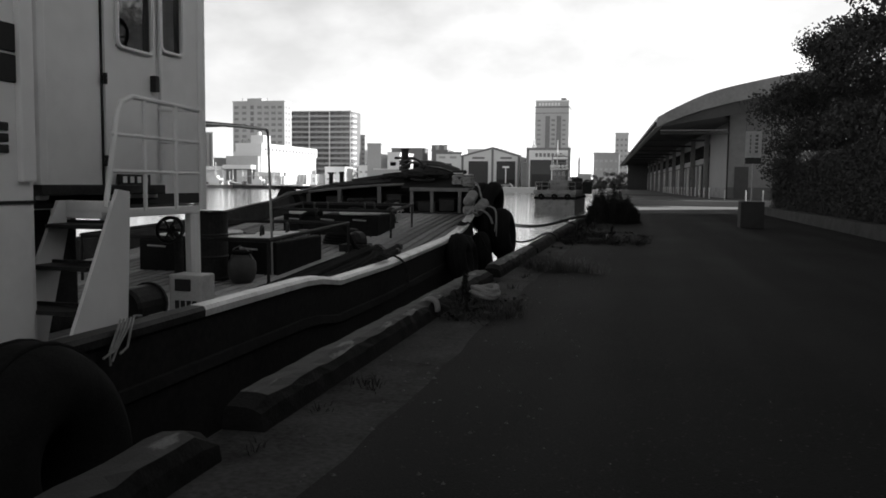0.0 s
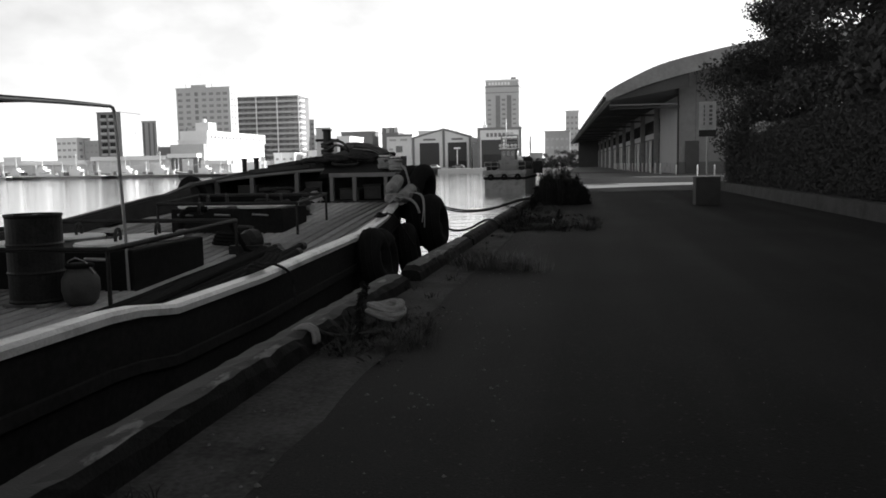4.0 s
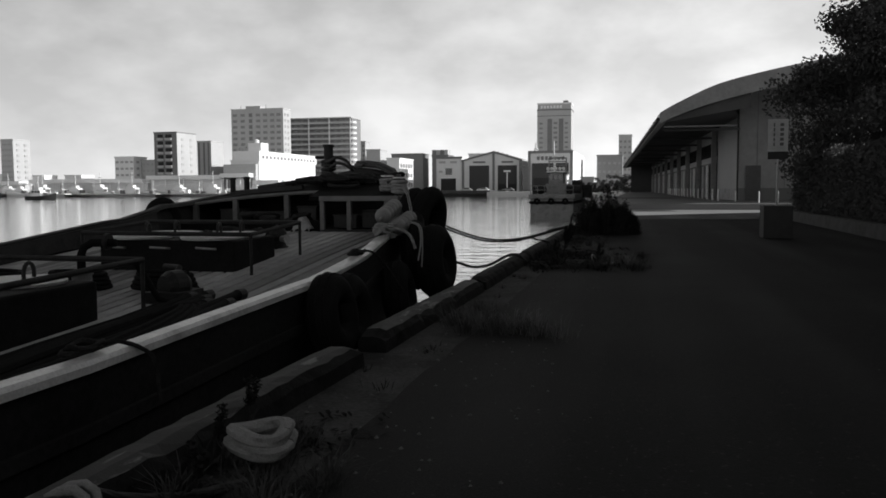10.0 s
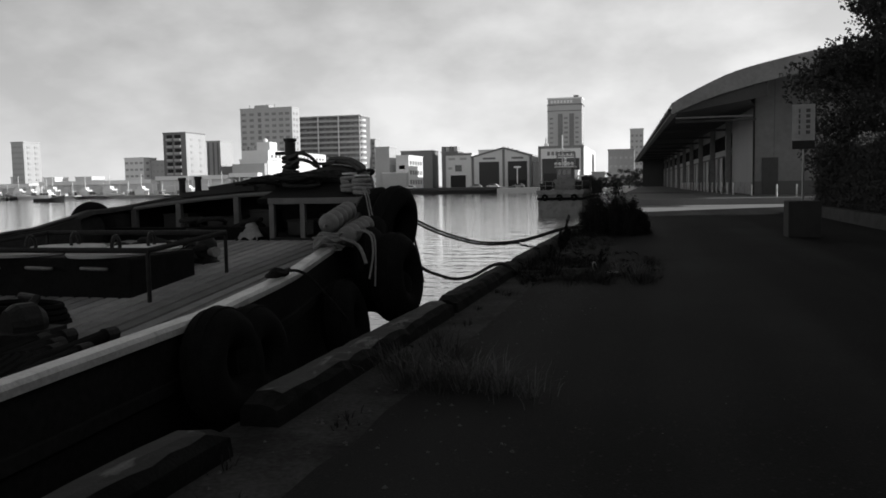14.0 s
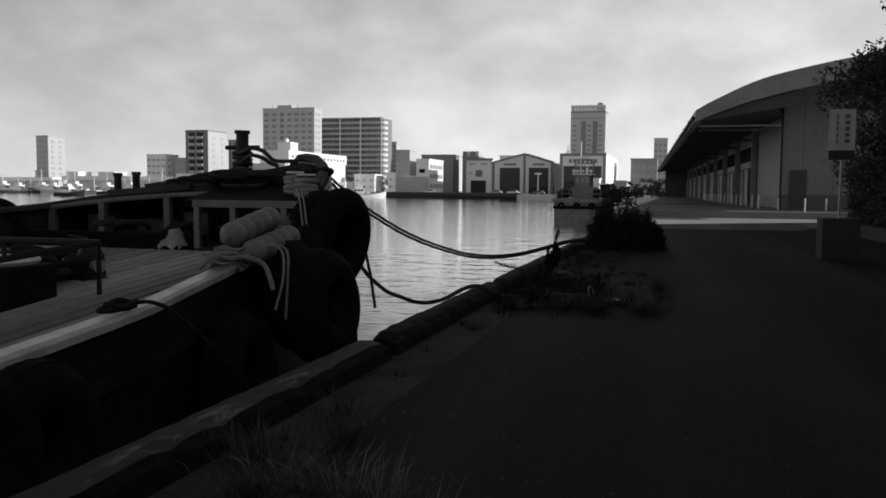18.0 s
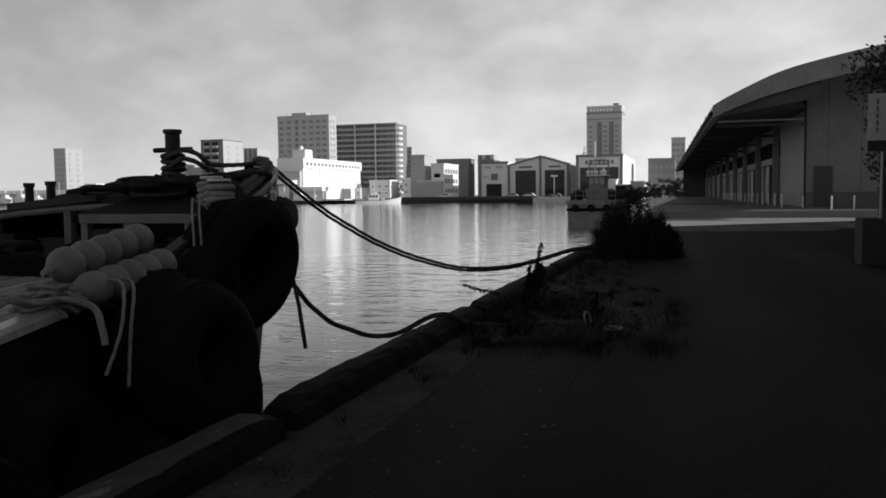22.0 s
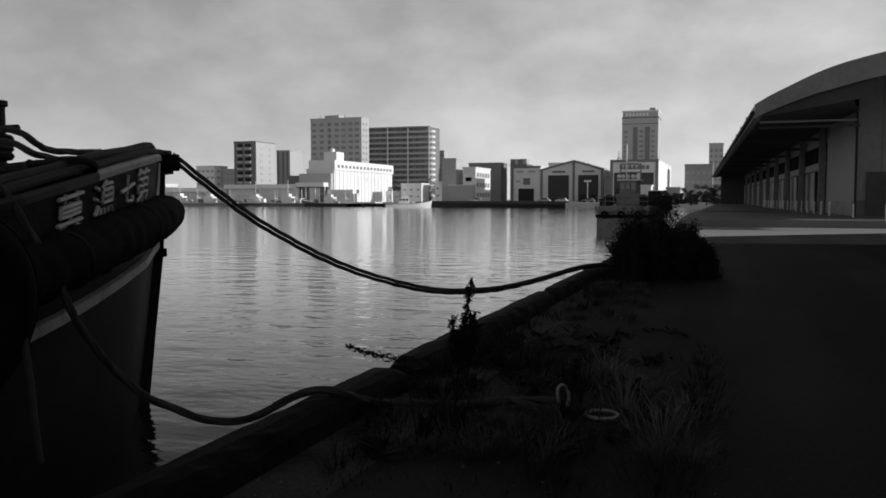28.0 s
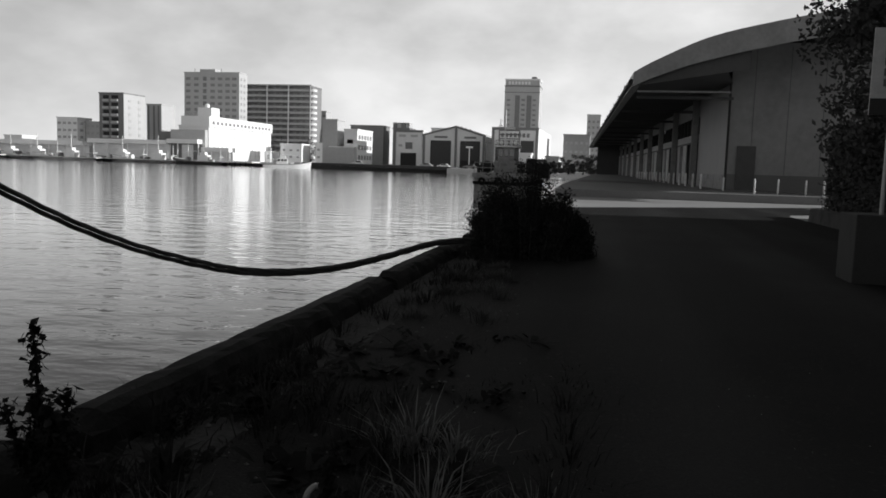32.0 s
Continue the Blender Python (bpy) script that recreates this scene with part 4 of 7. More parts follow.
part("far_end_wall", box(-2.0, 34, 188.2, 188.5, 0.4, 9.2), SOFFIT_SHADE, hall, "added far end wall, dark to shut out the sky")
part("land_wall", box(33.6, 33.9, 68.4, 188, 0.4, 9.2), ENDW, hall, "unseen land side wall added to block the sun")
part("floor", box(-2, 11.5, 80, 188, 0.5, 0.53), mat("dark_hall_floor", 0.06), hall, "dark hall floor")
for i in range(9):
    y = 79.9 + i * 12.0
    x = hall_x(WX, y)
    c = part("column", box(x - 0.5, x - 0.05, y - 0.25, y + 0.25, 0.45, 6.7, 0.03), mat("grey_column", 0.2, 0.8, stain=0.2), hall, "grey canopy column")
    part("brace", box(x - 5.6, x - 0.2, y - 0.08, y + 0.08, 5.75, 5.95), SOFFIT_SHADE, c)
    part("wall_band", side_wall(y + 0.3, y + 11.9, 3.75, 4.3), WALLP, hall)
    for j in range(6):
        part("clerestory_pane", side_wall(y + 0.5 + j * 1.9, y + 2.3 + j * 1.9, 4.3, 5.6, -0.1, 0.06), GLASS, hall, "dark clerestory glass")
        part("mullion", side_wall(y + 2.3 + j * 1.9, y + 2.4 + j * 1.9, 4.3, 5.6, 0.01, 0.1), DARKSTEEL, hall)
    part("pier", side_wall(y + 10.2, y + 11.9, 0.4, 3.75), WALLP, hall, "pale wall pier")
    d = part("sliding_door", side_wall(y + 5.4, y + 7.3, 0.55, 3.6, 0.12, 0.08), mat("dull_white_door", 0.42, 0.7, stain=0.2), hall, "dull white sliding door leaf")
    part("door_rail", side_wall(y + 0.4, y + 11.8, 3.62, 3.74, 0.16, 0.1), DARKSTEEL, d)
    part("door_frame", side_wall(y + 2.6, y + 3.0, 0.5, 3.75, 0.05, 0.2), WALLP, hall)

for x, y in ((6.7, 66.5), (7.9, 63.6), (9.2, 64.2), (10.6, 64.2), (11.4, 63.8), (12.9, 63.8), (14.4, 63.8)):
    solo("bollard_post", lathe([(0.05, 0), (0.05, 0.78), (0.04, 0.83), (0.02, 0.85)], (x, y, 0.4), n=10), mat("dull_white_post", 0.65, 0.6), (x, y, 0.4), "slim white bollard post on the apron", "bollard", "bollards by the market hall")
for i in range(16):
    y = 69 + i * 3.4
    solo("bollard_post", lathe([(0.07, 0), (0.07, 0.85), (0.055, 0.9), (0.02, 0.92)], (hall_x(6.0, y), y, 0.5), n=10), mat("dull_white_post", 0.65), (hall_x(6.0, y), y, 0.5), "slim white bollard post on the apron", "bollard", "bollards by the market hall")

# ---------------------------------------------------------------- hedge, wall, trees
solo("retaining_wall", loft([[(6.55, y, 0), (6.58, y, 0.42), (6.75, y, 0.45), (6.8, y, 0.0)] for y in [-40 + 2.2 * i for i in range(40)]], caps=True), mat("planting_kerb", 0.06, 0.85, vary=0.4, scale=2, fine=20, bump=0.3, stain=0.5, spec=0.2), (6.6, 10, 0), "low stained concrete planting kerb", "kerb", kind="structure")
solo("planting_bed", loft([[(6.78, y, 0.36), (14, y, 0.42), (24, y, 0.4)] for y in (-45, 0, 48)]), mat("soil", 0.05, 0.95, vary=0.4, scale=2, bump=0.5), (8, 0, 0.3), "dark planting soil", "soil", kind="structure")


def leaves(bm, centre, radius, count, size, r, squash=(1, 1, 1), hollow=0.35):
    """Small four-sided leaves scattered through a lump."""
    c = Vector(centre)
    for _ in range(count):
        v = Vector((r.gauss(0, 1), r.gauss(0, 1), r.gauss(0, 1))).normalized()
        d = radius * (hollow + (1 - hollow) * r.random() ** 0.6)
        p = c + Vector((v.x * squash[0], v.y * squash[1], v.z * squash[2])) * d
        s = size * r.uniform(0.6, 1.3)
        u = Vector((r.gauss(0, 1), r.gauss(0, 1), r.gauss(0, 1))).normalized()
        w = u.orthogonal().normalized()
        q = u.cross(w) * 0.55
        vs = [bm.verts.new(p + u * s), bm.verts.new(p + q * s + w * s * 0.15), bm.verts.new(p - u * s), bm.verts.new(p - q * s + w * s * 0.15)]
        bm.faces.new(vs)


def tree(x, y, h, spread, seed, dense=1.0, size=0.16, lumps=46, boughs=()):
    r = rng(seed)
    t = thing("tree", (x, y, 0.38), "dark broadleaf street tree with dense irregular crown", "tree", "trees behind the hedge")
    trunk = tube([(x, y, 0.3), (x + r.uniform(-.1, .1), y + .05, 1.4), (x + r.uniform(-.2, .2), y + r.uniform(-.2, .2), h * 0.4), (x + r.uniform(-.3, .3), y, h * 0.75)], 0.2, 10, r_end=0.06)
    lumps_at = []
    for i in range(lumps):
        a, f = r.uniform(0, 2 * math.pi), r.random() ** 0.5
        z = r.uniform(0.24, 1.0)
        w = spread * (0.55 + 0.45 * math.sin(math.pi * min(1, z * 0.95))) * f
        if z > 0.8:
            w *= 0.65
        lumps_at.append(Vector((x + math.cos(a) * w, y + math.sin(a) * w, z * h)))
    lumps_at += [Vector(p) for p in boughs]
    for p in lumps_at[::3] + lumps_at[len(lumps_at) - len(boughs):]:
        tube([(x, y, max(1.2, p.z * 0.45)), Vector((x, y, p.z * 0.6)).lerp(p, 0.5), p], 0.06, 6, trunk, r_end=0.015)
    part("trunk", trunk, BARK, t, "grey-brown trunk with spreading limbs")
    bm = bmesh.new()
    for p in lumps_at:
        leaves(bm, p, r.uniform(0.8, 1.35), int(210 * dense), size, r, (1.15, 1.15, 0.75), 0.15)
    part("crown", bm, LEAF, t, "dense dark foliage")
    return t


tree(10.6, 42.5, 9.3, 3.2, 11, 2.4, 0.095, 48)
tree(8.5, 41.3, 8.4, 2.0, 15, 1.9, 0.085, 36, ((6.0, 41.2, 5.5), (6.5, 41.0, 5.1), (6.9, 41.3, 5.9), (6.4, 41.6, 4.9), (6.4, 41.1, 3.5), (7.2, 41.0, 4.2), (7.4, 41.2, 3.5)))
tree(12.0, 35.0, 11.8, 4.0, 12, 2.2, 0.12)
tree(11.5, 28.0, 11.5, 4.0, 13, 1.6, 0.15)
# unseen trees, added along the row to shade the quay
for k, yy in enumerate((21, 14, 7, 0, -7, -14, -21)):
    tree(11.5 + (k % 2), yy, 9.0, 4.3, 20 + k, 0.5, 0.32, 40)


def hedge():
    r = rng(5)
    bm = bmesh.new()
    for i in range(30000):
        y = r.uniform(16, 45.5)
        side = r.random()
        top = 2.85 + 0.10 * math.sin(y * 1.7) + 0.07 * math.sin(y * 4.1)
        if side < 0.62:
            p = Vector((6.95 + r.gauss(0, 0.08) + 0.06 * math.sin(y * 2.3), y, r.uniform(0.4, top)))
        elif side < 0.85:
            p = Vector((r.uniform(6.9, 8.4), y, top + r.gauss(0, 0.07)))
        else:
            p = Vector((r.uniform(6.95, 8.4), 45.5 + r.gauss(0, 0.08), r.uniform(0.4, top)))
        s = r.uniform(0.03, 0.075)
        u = Vector((r.gauss(0, 1), r.gauss(0, 1), r.gauss(0, 1))).normalized()
        w = u.orthogonal().normalized()
        bm.faces.new([bm.verts.new(p + u * s), bm.verts.new(p + w * s * 0.5), bm.verts.new(p - u * s), bm.verts.new(p - w * s * 0.5)])
    return bm


hd = thing("hedge", (7.6, 30, 0.4), "tall clipped dark evergreen hedge on the planting kerb", "hedge")
part("foliage", hedge(), LEAF, hd)
# Dark box inside the foliage; its colour stands for the hedge's inner shade.
part("core", box(7.05, 8.35, -40, 45.4, 0.4, 2.72, 0.15), mat("hedge_core", 0.02, 0.9, vary=0.4, scale=4, fine=20, bump=0.6), hd, "dark solid core, inner shade in its colour")
# unseen long shed, added on the land side to keep the quay in shade
shed = thing("warehouse", (24, -5, 0), "unseen long grey shed added to shade the quay", "building")
part("wall", box(20, 36, -60, 38, 0, 11.0), FARG, shed)
part("roof", loft([[(19.6, y, 11.0), (28, y, 12.5), (36.4, y, 11.0)] for y in (-60.3, 38.3)]), ROOF, shed)

# sign on a pole in a concrete block
sg = thing("sign_post", (3.9, 30.5, 0), "white notice board on a pole in a concrete block", "sign")
part("block", box(3.5, 4.3, 30.1, 30.9, 0.0, 0.96, 0.02), mat("block_concrete", 0.035, 0.85, stain=0.4), sg, "dark concrete block")
part("pole", tube([(3.88, 30.36, 0.94), (3.88, 30.36, 3.35)], 0.03), STEEL, sg)
board = part("board", box(3.59, 4.14, 30.3, 30.33, 2.31, 3.47, 0.005), mat("dull_white_board", 0.42, 0.7, vary=0.12, scale=3, stain=0.25), sg, "white board with black characters")
part("band", box(3.59, 4.14, 30.285, 30.298, 2.31, 2.53), DARK, board, "black lower band")
for i in range(5):
    part("stroke_bar", box(3.74, 3.78, 30.285, 30.298, 3.25 - i * 0.14, 3.35 - i * 0.14), mat("faded_black", 0.1, 0.7), board)
    part("character", box(3.92, 4.02, 30.285, 30.298, 3.26 - i * 0.14, 3.35 - i * 0.14), mat("faded_black", 0.1, 0.7), board)

# ---------------------------------------------------------------- far shore
def block(name, x0, x1, y, depth, z1, m, label, z0=0.0, windows=None, side=None, wall_label="", pane=None):
    """A flat-roofed building; windows fill the front, side gives (rows, columns) on the sunlit flank."""
    t = thing(name, ((x0 + x1) / 2, y, z0), label, "building", "buildings on the far shore")
    part("wall", box(x0, x1, y, y + depth, z0, z1), m, t, wall_label)
    part("parapet", box(x0 - 0.2, x1 + 0.2, y - 0.2, y + depth + 0.1, z1, z1 + 0.5), m, t)
    if windows:
        nx, nz, w, h, za, zb = windows
        for i in range(nx):
            for j in range(nz):
                cx = x0 + (x1 - x0) * (i + 0.5) / nx
                cz = za + (zb - za) * (j + 0.5) / nz
                part("window", box(cx - w / 2, cx + w / 2, y - 0.12, y - 0.02, cz - h / 2, cz + h / 2), pane or FARWIN, t)
    if side:
        nz, ny, za, zb = side
        for j in range(nz):
            for i in range(ny):
                cy, cz = y + depth * (i + 0.6) / (ny + 0.2), za + (zb - za) * (j + 0.5) / nz
                part("window", box(x1 + 0.02, x1 + 0.22, cy - 0.9, cy + 0.9, cz - 0.55, cz + 0.55), pane or HAZEWIN, t)
    return t


def stair_tower():
    """Apartment tower: three bays of window pairs, a dark open stair, a sunlit flank."""
    t = block("apartment_tower", -203.4, -174.7, 380, 8.8, 42.0, FARG, "tall grey apartment tower with window rows and sunlit flank")
    for k in range(13):
        z = 3.2 + k * 2.95
        for x in (-201.3, -197.0, -188.5, -184.6, -180.7, -177.2):
            part("window", box(x - 1.15, x + 1.15, 379.86, 379.98, z, z + 1.35), FARWIN, t)
            if x > -190:
                part("window_sill", box(x - 1.3, x + 1.3, 379.6, 379.98, z - 0.55, z - 0.1), FARG, t)
        # Flat dark panel painted for the shade in the open stair.
        part("stair_opening", box(-193.5, -191.7, 379.8, 379.98, z - 0.3, z + 1.6), FARD, t, "dark panel for the open stair's shade")
        for y in (382.2, 385.6):
            part("window", box(-174.68, -174.55, y - 0.7, y + 0.7, z, z + 1.3), FARWIN, t)
    part("roof_hut", box(-196, -188, 381.5, 387, 42.5, 44.0), FARG, t)
    for x in (-200, -190.5, -186):
        part("aerial", tube([(x, 384, 42.4), (x, 384, 44.6)], 0.12, 5), FARD, t)


stair_tower()


def balcony_block():
    t = thing("apartment_block", (-170, 420, 0.0), "wide apartment block with long open balconies on each floor", "building", "buildings on the far shore")
    # Darker than the balcony fronts: the shade behind them is painted in.
    part("wall", box(-192, -153.6, 421.5, 436, 0.0, 40.2), FARD, t, "wall behind the balconies, painted dark for shade")
    for k in range(13):
        z = 2.6 + k * 2.9
        part("balcony", box(-192.2, -153.4, 419.6, 421.5, z, z + 1.15), FARG, t, "grey balcony front")
        end = [(-153.4 + 2.3 * math.sin(a), 422.0 - 2.4 * math.cos(a)) for a in [math.pi * i / 10 * 0.75 for i in range(11)]]
        bm = loft([[(x, y, z) for x, y in end], [(x, y, z + 1.15) for x, y in end]])
        loft([[(-153.4, 422.0, z + 1.15), (-153.4, 422.0, z + 1.15)], [end[0] + (z + 1.15,), end[-1] + (z + 1.15,)]], bm)
        part("balcony_end", bm, FARW, t, "white rounded balcony end")
        for x in (-186.5, -183, -174.5, -171, -163, -159.5, -156.4):
            part("window", box(x - 0.9, x + 0.9, 421.35, 421.48, z + 1.2, z + 2.6), FARWIN, t)
    for x in (-190.0, -177.9, -165.9, -153.7):
        part("pillar", box(x - 0.32, x + 0.32, 419.3, 419.58, 0.5, 40.4), FARM, t, "pale pillar")
    part("roof_slab", box(-192.4, -153.2, 419.4, 436, 40.3, 40.9), FARG, t)


balcony_block()
block("apartment_tower", -158.6, -152.3, 440, 9, 28.4, FARG, "slim grey apartment tower behind the balcony block", windows=(3, 9, 1.3, 1.3, 3, 27.5))
dk_t = block("apartment_tower", -215.3, -203.7, 330, 16, 27.4, FARD, "apartment tower with dark balcony side and pale flank", side=(8, 2, 3, 26))
# Separate paler sheet on the flank: its sunlight is put into the colour.
part("flank", box(-203.7, -203.6, 330, 346, 0, 27.4), FARG, dk_t, "flank painted paler for its sunlight")
for k in range(8):
    z = 2.4 + 3.1 * k
    for xa, xb in ((-213.4, -210.6), (-209.4, -206.2)):
        part("balcony", box(xa, xb, 329.2, 329.98, z, z + 1.0), FARG, dk_t, "grey balcony front")
        # Flat dark sheet painted in place of each balcony's shaded depth.
        part("recess", box(xa, xb, 329.9, 329.97, z + 1.0, z + 2.6), DARK, dk_t, "dark sheet for the shade behind the balcony")
sm_t = block("apartment_tower", -211.3, -203.8, 360, 12, 25.0, FARG, "small grey apartment tower with dark vertical strips")
for x in (-210.4, -207.6, -205.2):
    part("strip", box(x - 0.45, x + 0.45, 359.85, 359.98, 8, 24.6), FARD, sm_t)

cs = block("cold_store", -159.6, -147.3, 298, 57, 13.0, FARW, "long white cold store with small windows under its eave")
part("upper_storey", box(-158.4, -146.8, 297.6, 355.4, 13.0, 16.9), FARW, cs, "white overhanging upper storey")
part("lower_front", box(-161.5, -147.4, 295.4, 297.5, 0.5, 11.6), FARG, cs, "grey lower front")
part("annex", box(-169.5, -161.6, 300, 312, 0.5, 11.0), FARD, cs, "dark low annex")
for i in range(16):
    part("window", box(-146.78, -146.66, 300 + i * 3.4, 301.7 + i * 3.4, 14.0, 15.1), FARD, cs)
for i in range(17):
    part("pilaster", box(-147.28, -147.12, 299 + i * 3.35, 299.25 + i * 3.35, 0.5, 12.9), FARW, cs)
for i in range(7):
    part("character", box(-147.28, -147.1, 316 + i * 3.2, 318.2 + i * 3.2, 9.2, 10.8), FARM, cs)
part("roof_hut", box(-152.6, -147.0, 299.5, 306, 16.9, 20.2), FARW, cs, "white rooftop plant hut")
part("roof_tank", lathe([(0.9, 0), (0.9, 1.2), (0.3, 1.6)], (-150.0, 302, 20.2), n=12), FARW, cs)
for x, h in ((-157.5, 1.6), (-156.0, 1.1), (-154.6, 1.8), (-153.4, 1.3)):
    part("roof_unit", box(x - 0.5, x + 0.5, 300, 302, 16.9, 16.9 + h), FARG, cs)

block("office_block", -102.9, -97.3, 300, 9, 16.4, FARG, "plain narrow grey office block")
ob3 = block("office_block", -94.6, -89.65, 300, 19.5, 13.0, FARW, "white three storey office block")
part("front_wing", box(-99.0, -89.7, 296.5, 299.8, 0.5, 6.6), FARG, ob3, "low grey front wing")
part("wing_roof", box(-99.2, -89.5, 296.3, 299.8, 6.6, 7.0), FARM, ob3)
for j in range(3):
    for i in range(5):
        part("window", box(-89.6, -89.5, 301.6 + i * 3.5, 303.6 + i * 3.5, 2.4 + j * 3.7, 4.0 + j * 3.7), FARWIN, ob3)
    part("window", box(-93.4, -91.2, 299.84, 299.96, 8.2, 9.6), FARWIN, ob3)
block("dark_block", -105.3, -91.2, 340, 10, 16.4, FARD, "dark flat-roofed block behind the offices")
db2 = block("dark_block", -87.1, -80.0, 340, 10, 15.6, FARD, "dark rooftop block with plant screens")
for i in range(4):
    part("screen", box(-87.0 + i * 1.8, -85.5 + i * 1.8, 339.8, 345, 16.1, 18.2), FARG if i % 2 else FARD, db2)
block("low_block", -72, -58, 345, 10, 16.2, FARM, "pale flat roof behind the boat shed")

off = block("boat_works_office", -75.3, -65.2, 300, 14, 13.0, FARM, "pale boatyard office with few windows and dark trim")
for x0, x1, z0, z1 in ((-73.9, -71.4, 11.1, 11.9), (-69.6, -67.0, 11.1, 11.9), (-71.4, -68.9, 6.8, 9.2), (-74.0, -72.6, 7.6, 8.4), (-73.2, -67.4, 0.6, 5.4)):
    part("window", box(x0, x1, 299.8, 299.95, z0, z1), GLASS if 6 < z0 < 7 else (DARK if z0 < 2 else FARG), off)
part("edge_band", box(-75.6, -64.9, 299.7, 299.9, 12.8, 13.6), FARD, off, "dark roof edge")
part("trim", box(-75.6, -75.0, 299.7, 299.9, 0.5, 12.8), FARD, off)


def gable_shed():
    t = thing("boat_shed", (-53.8, 300, 0.0), "pale double-door boat shed with dark gable trim", "building", "buildings on the far shore")
    x0, x1, xm, ze, zp = -65.0, -42.6, -53.0, 11.9, 14.9
    wall = bmesh.new()
    f = [(x0, 0.0), (x1, 0.0), (x1, ze), (xm, zp), (x0, ze)]
    wall.faces.new([wall.verts.new((x, 300, z)) for x, z in f])
    loft([[(x, 300, z) for x, z in f], [(x, 330, z) for x, z in f]], wall)
    part("wall", wall, FARM, t)
    for (xa, za), (xb, zb) in (((x0 - .3, ze), (xm, zp + .2)), ((xm, zp + .2), (x1 + .3, ze))):
        part("gable_trim", loft([[(xa, 299.6, za - .35), (xb, 299.6, zb - .35)], [(xa, 299.6, za + .35), (xb, 299.6, zb + .35)], [(xa, 331, za + .35), (xb, 331, zb + .35)]]), FARD, t, "dark gable trim")
    for xa, xb, top in ((x0 + 0.02, x0 + 0.8, ze - .2), (xm - 0.4, xm + 0.4, zp - .3), (x1 - 0.8, x1 - 0.02, ze - .2)):
        part("trim", box(xa, xb, 299.6, 299.85, 0.5, top), FARD, t)
    for xa, xb in ((-62.2, -54.7), (-51.4, -44.3)):
        d = part("door", box(xa, xb, 299.72, 299.9, 0.6, 10.1), SHEDDOOR, t, "dark sliding door")
        part("door_foot", box(xa + 0.3, xb - 0.3, 299.64, 299.7, 0.6, 3.2 if xa > -55 else 1.2), DARK, d)
        part("sign_bar", box(xa + 1.4, xb - 1.4, 299.75, 299.9, 11.0, 11.7), FARD, t, "unreadable sign")
    for x in (-52.0, -50.4, -48.6):
        part("roof_vent", lathe([(0.3, 0), (0.3, 0.9), (0.55, 1.0), (0.2, 1.5)], (x, 304, 14.2 - 0.28 * abs(x - xm)), n=10), FARD, t)


SHEDDOOR = mat("shed_door", 0.05, 0.7)
gable_shed()
s2 = block("boat_shed", -38.6, -23.1, 290, 58, 14.1, FARM, "boxy boat shed with sign band and sunlit white flank")
# Whiter sheet over this side, with the sunlight in its colour.
part("flank", box(-23.1, -22.95, 290.3, 348, 0, 14.1), FARW, s2, "flank painted whiter for its sunlight")
part("door", box(-37.4, -24.5, 289.7, 289.9, 0.6, 10.4), SHEDDOOR, s2, "wide dark door")
# Black sheet on the door front, painted for the shade in its gap.
part("door_gap", box(-36.8, -29.8, 289.6, 289.68, 0.6, 5.2), DARK, s2)
for x in (-38.8, -23.9):
    part("trim", box(x, x + 0.9, 289.6, 289.9, 0.5, 14.1), FARD, s2)
part("trim", box(-38.8, -22.9, 289.6, 289.9, 13.9, 14.8), FARD, s2, "dark roof edge")
part("pier", box(-29.7, -28.9, 289.5, 289.7, 0.5, 10.4), FARM, s2)
for i in range(7):
    part("character", box(-35.6 + i * 1.45, -34.7 + i * 1.45, 289.66, 289.86, 11.5, 12.8), FARD, s2)
part("lean_to", box(-40.8, -38.9, 291, 300, 0.5, 9.6), FARD, s2, "dark lean-to")


def tower():
    t = thing("hotel_tower", (-46.3, 450, 0.0), "tall grey tower with two dark vertical window strips", "building", "buildings on the far shore")
    part("wall", box(-55.6, -37.0, 450, 466, 0.0, 44.6), FARG, t)
    part("crown", box(-55.4, -37.2, 450.3, 465, 44.6, 47.6), FARG, t, "roof storey")
    part("crown_rim", box(-55.7, -36.9, 449.9, 466, 47.6, 48.3), FARM, t, "pale roof rim")
    part("ledge", box(-55.8, -36.8, 449.7, 466, 44.2, 44.8), FARD, t)
    part("ledge", box(-55.7, -36.9, 449.8, 450, 41.0, 41.4), FARD, t)
    for x in (-49.9, -43.7):
        part("strip", box(x, x + 2.5, 449.7, 449.95, 6, 39.6), FARD, t, "dark vertical window strip")
    for k in range(12):
        part("window", box(-46.6, -44.6, 449.78, 449.95, 8 + k * 2.6, 9.2 + k * 2.6), FARWIN, t)
        for x in (-53.4, -39.6):
            part("window", box(x - 0.9, x + 0.9, 449.8, 449.95, 8 + k * 2.6, 9.0 + k * 2.6), FARWIN, t)
    for i in range(7):
        part("roof_sign", box(-53.8 + i * 1.75, -52.6 + i * 1.75, 450.0, 450.25, 45.3, 46.9), FARW, t, "pale roof sign bar")
    part("roof_unit", box(-41.6, -39.0, 452, 458, 48.3, 49.6), FARD, t)


tower()
block("dark_block", -16.8, -6.9, 330, 12, 14.2, FARD, "dark flat-roofed block beyond the market hall", windows=(5, 3, 1.0, 0.9, 3, 13))
block("apartment_tower", -11.5, -4.6, 450, 12, 29.8, FARG, "distant grey apartment tower", windows=(3, 8, 1.2, 1.2, 4, 28))
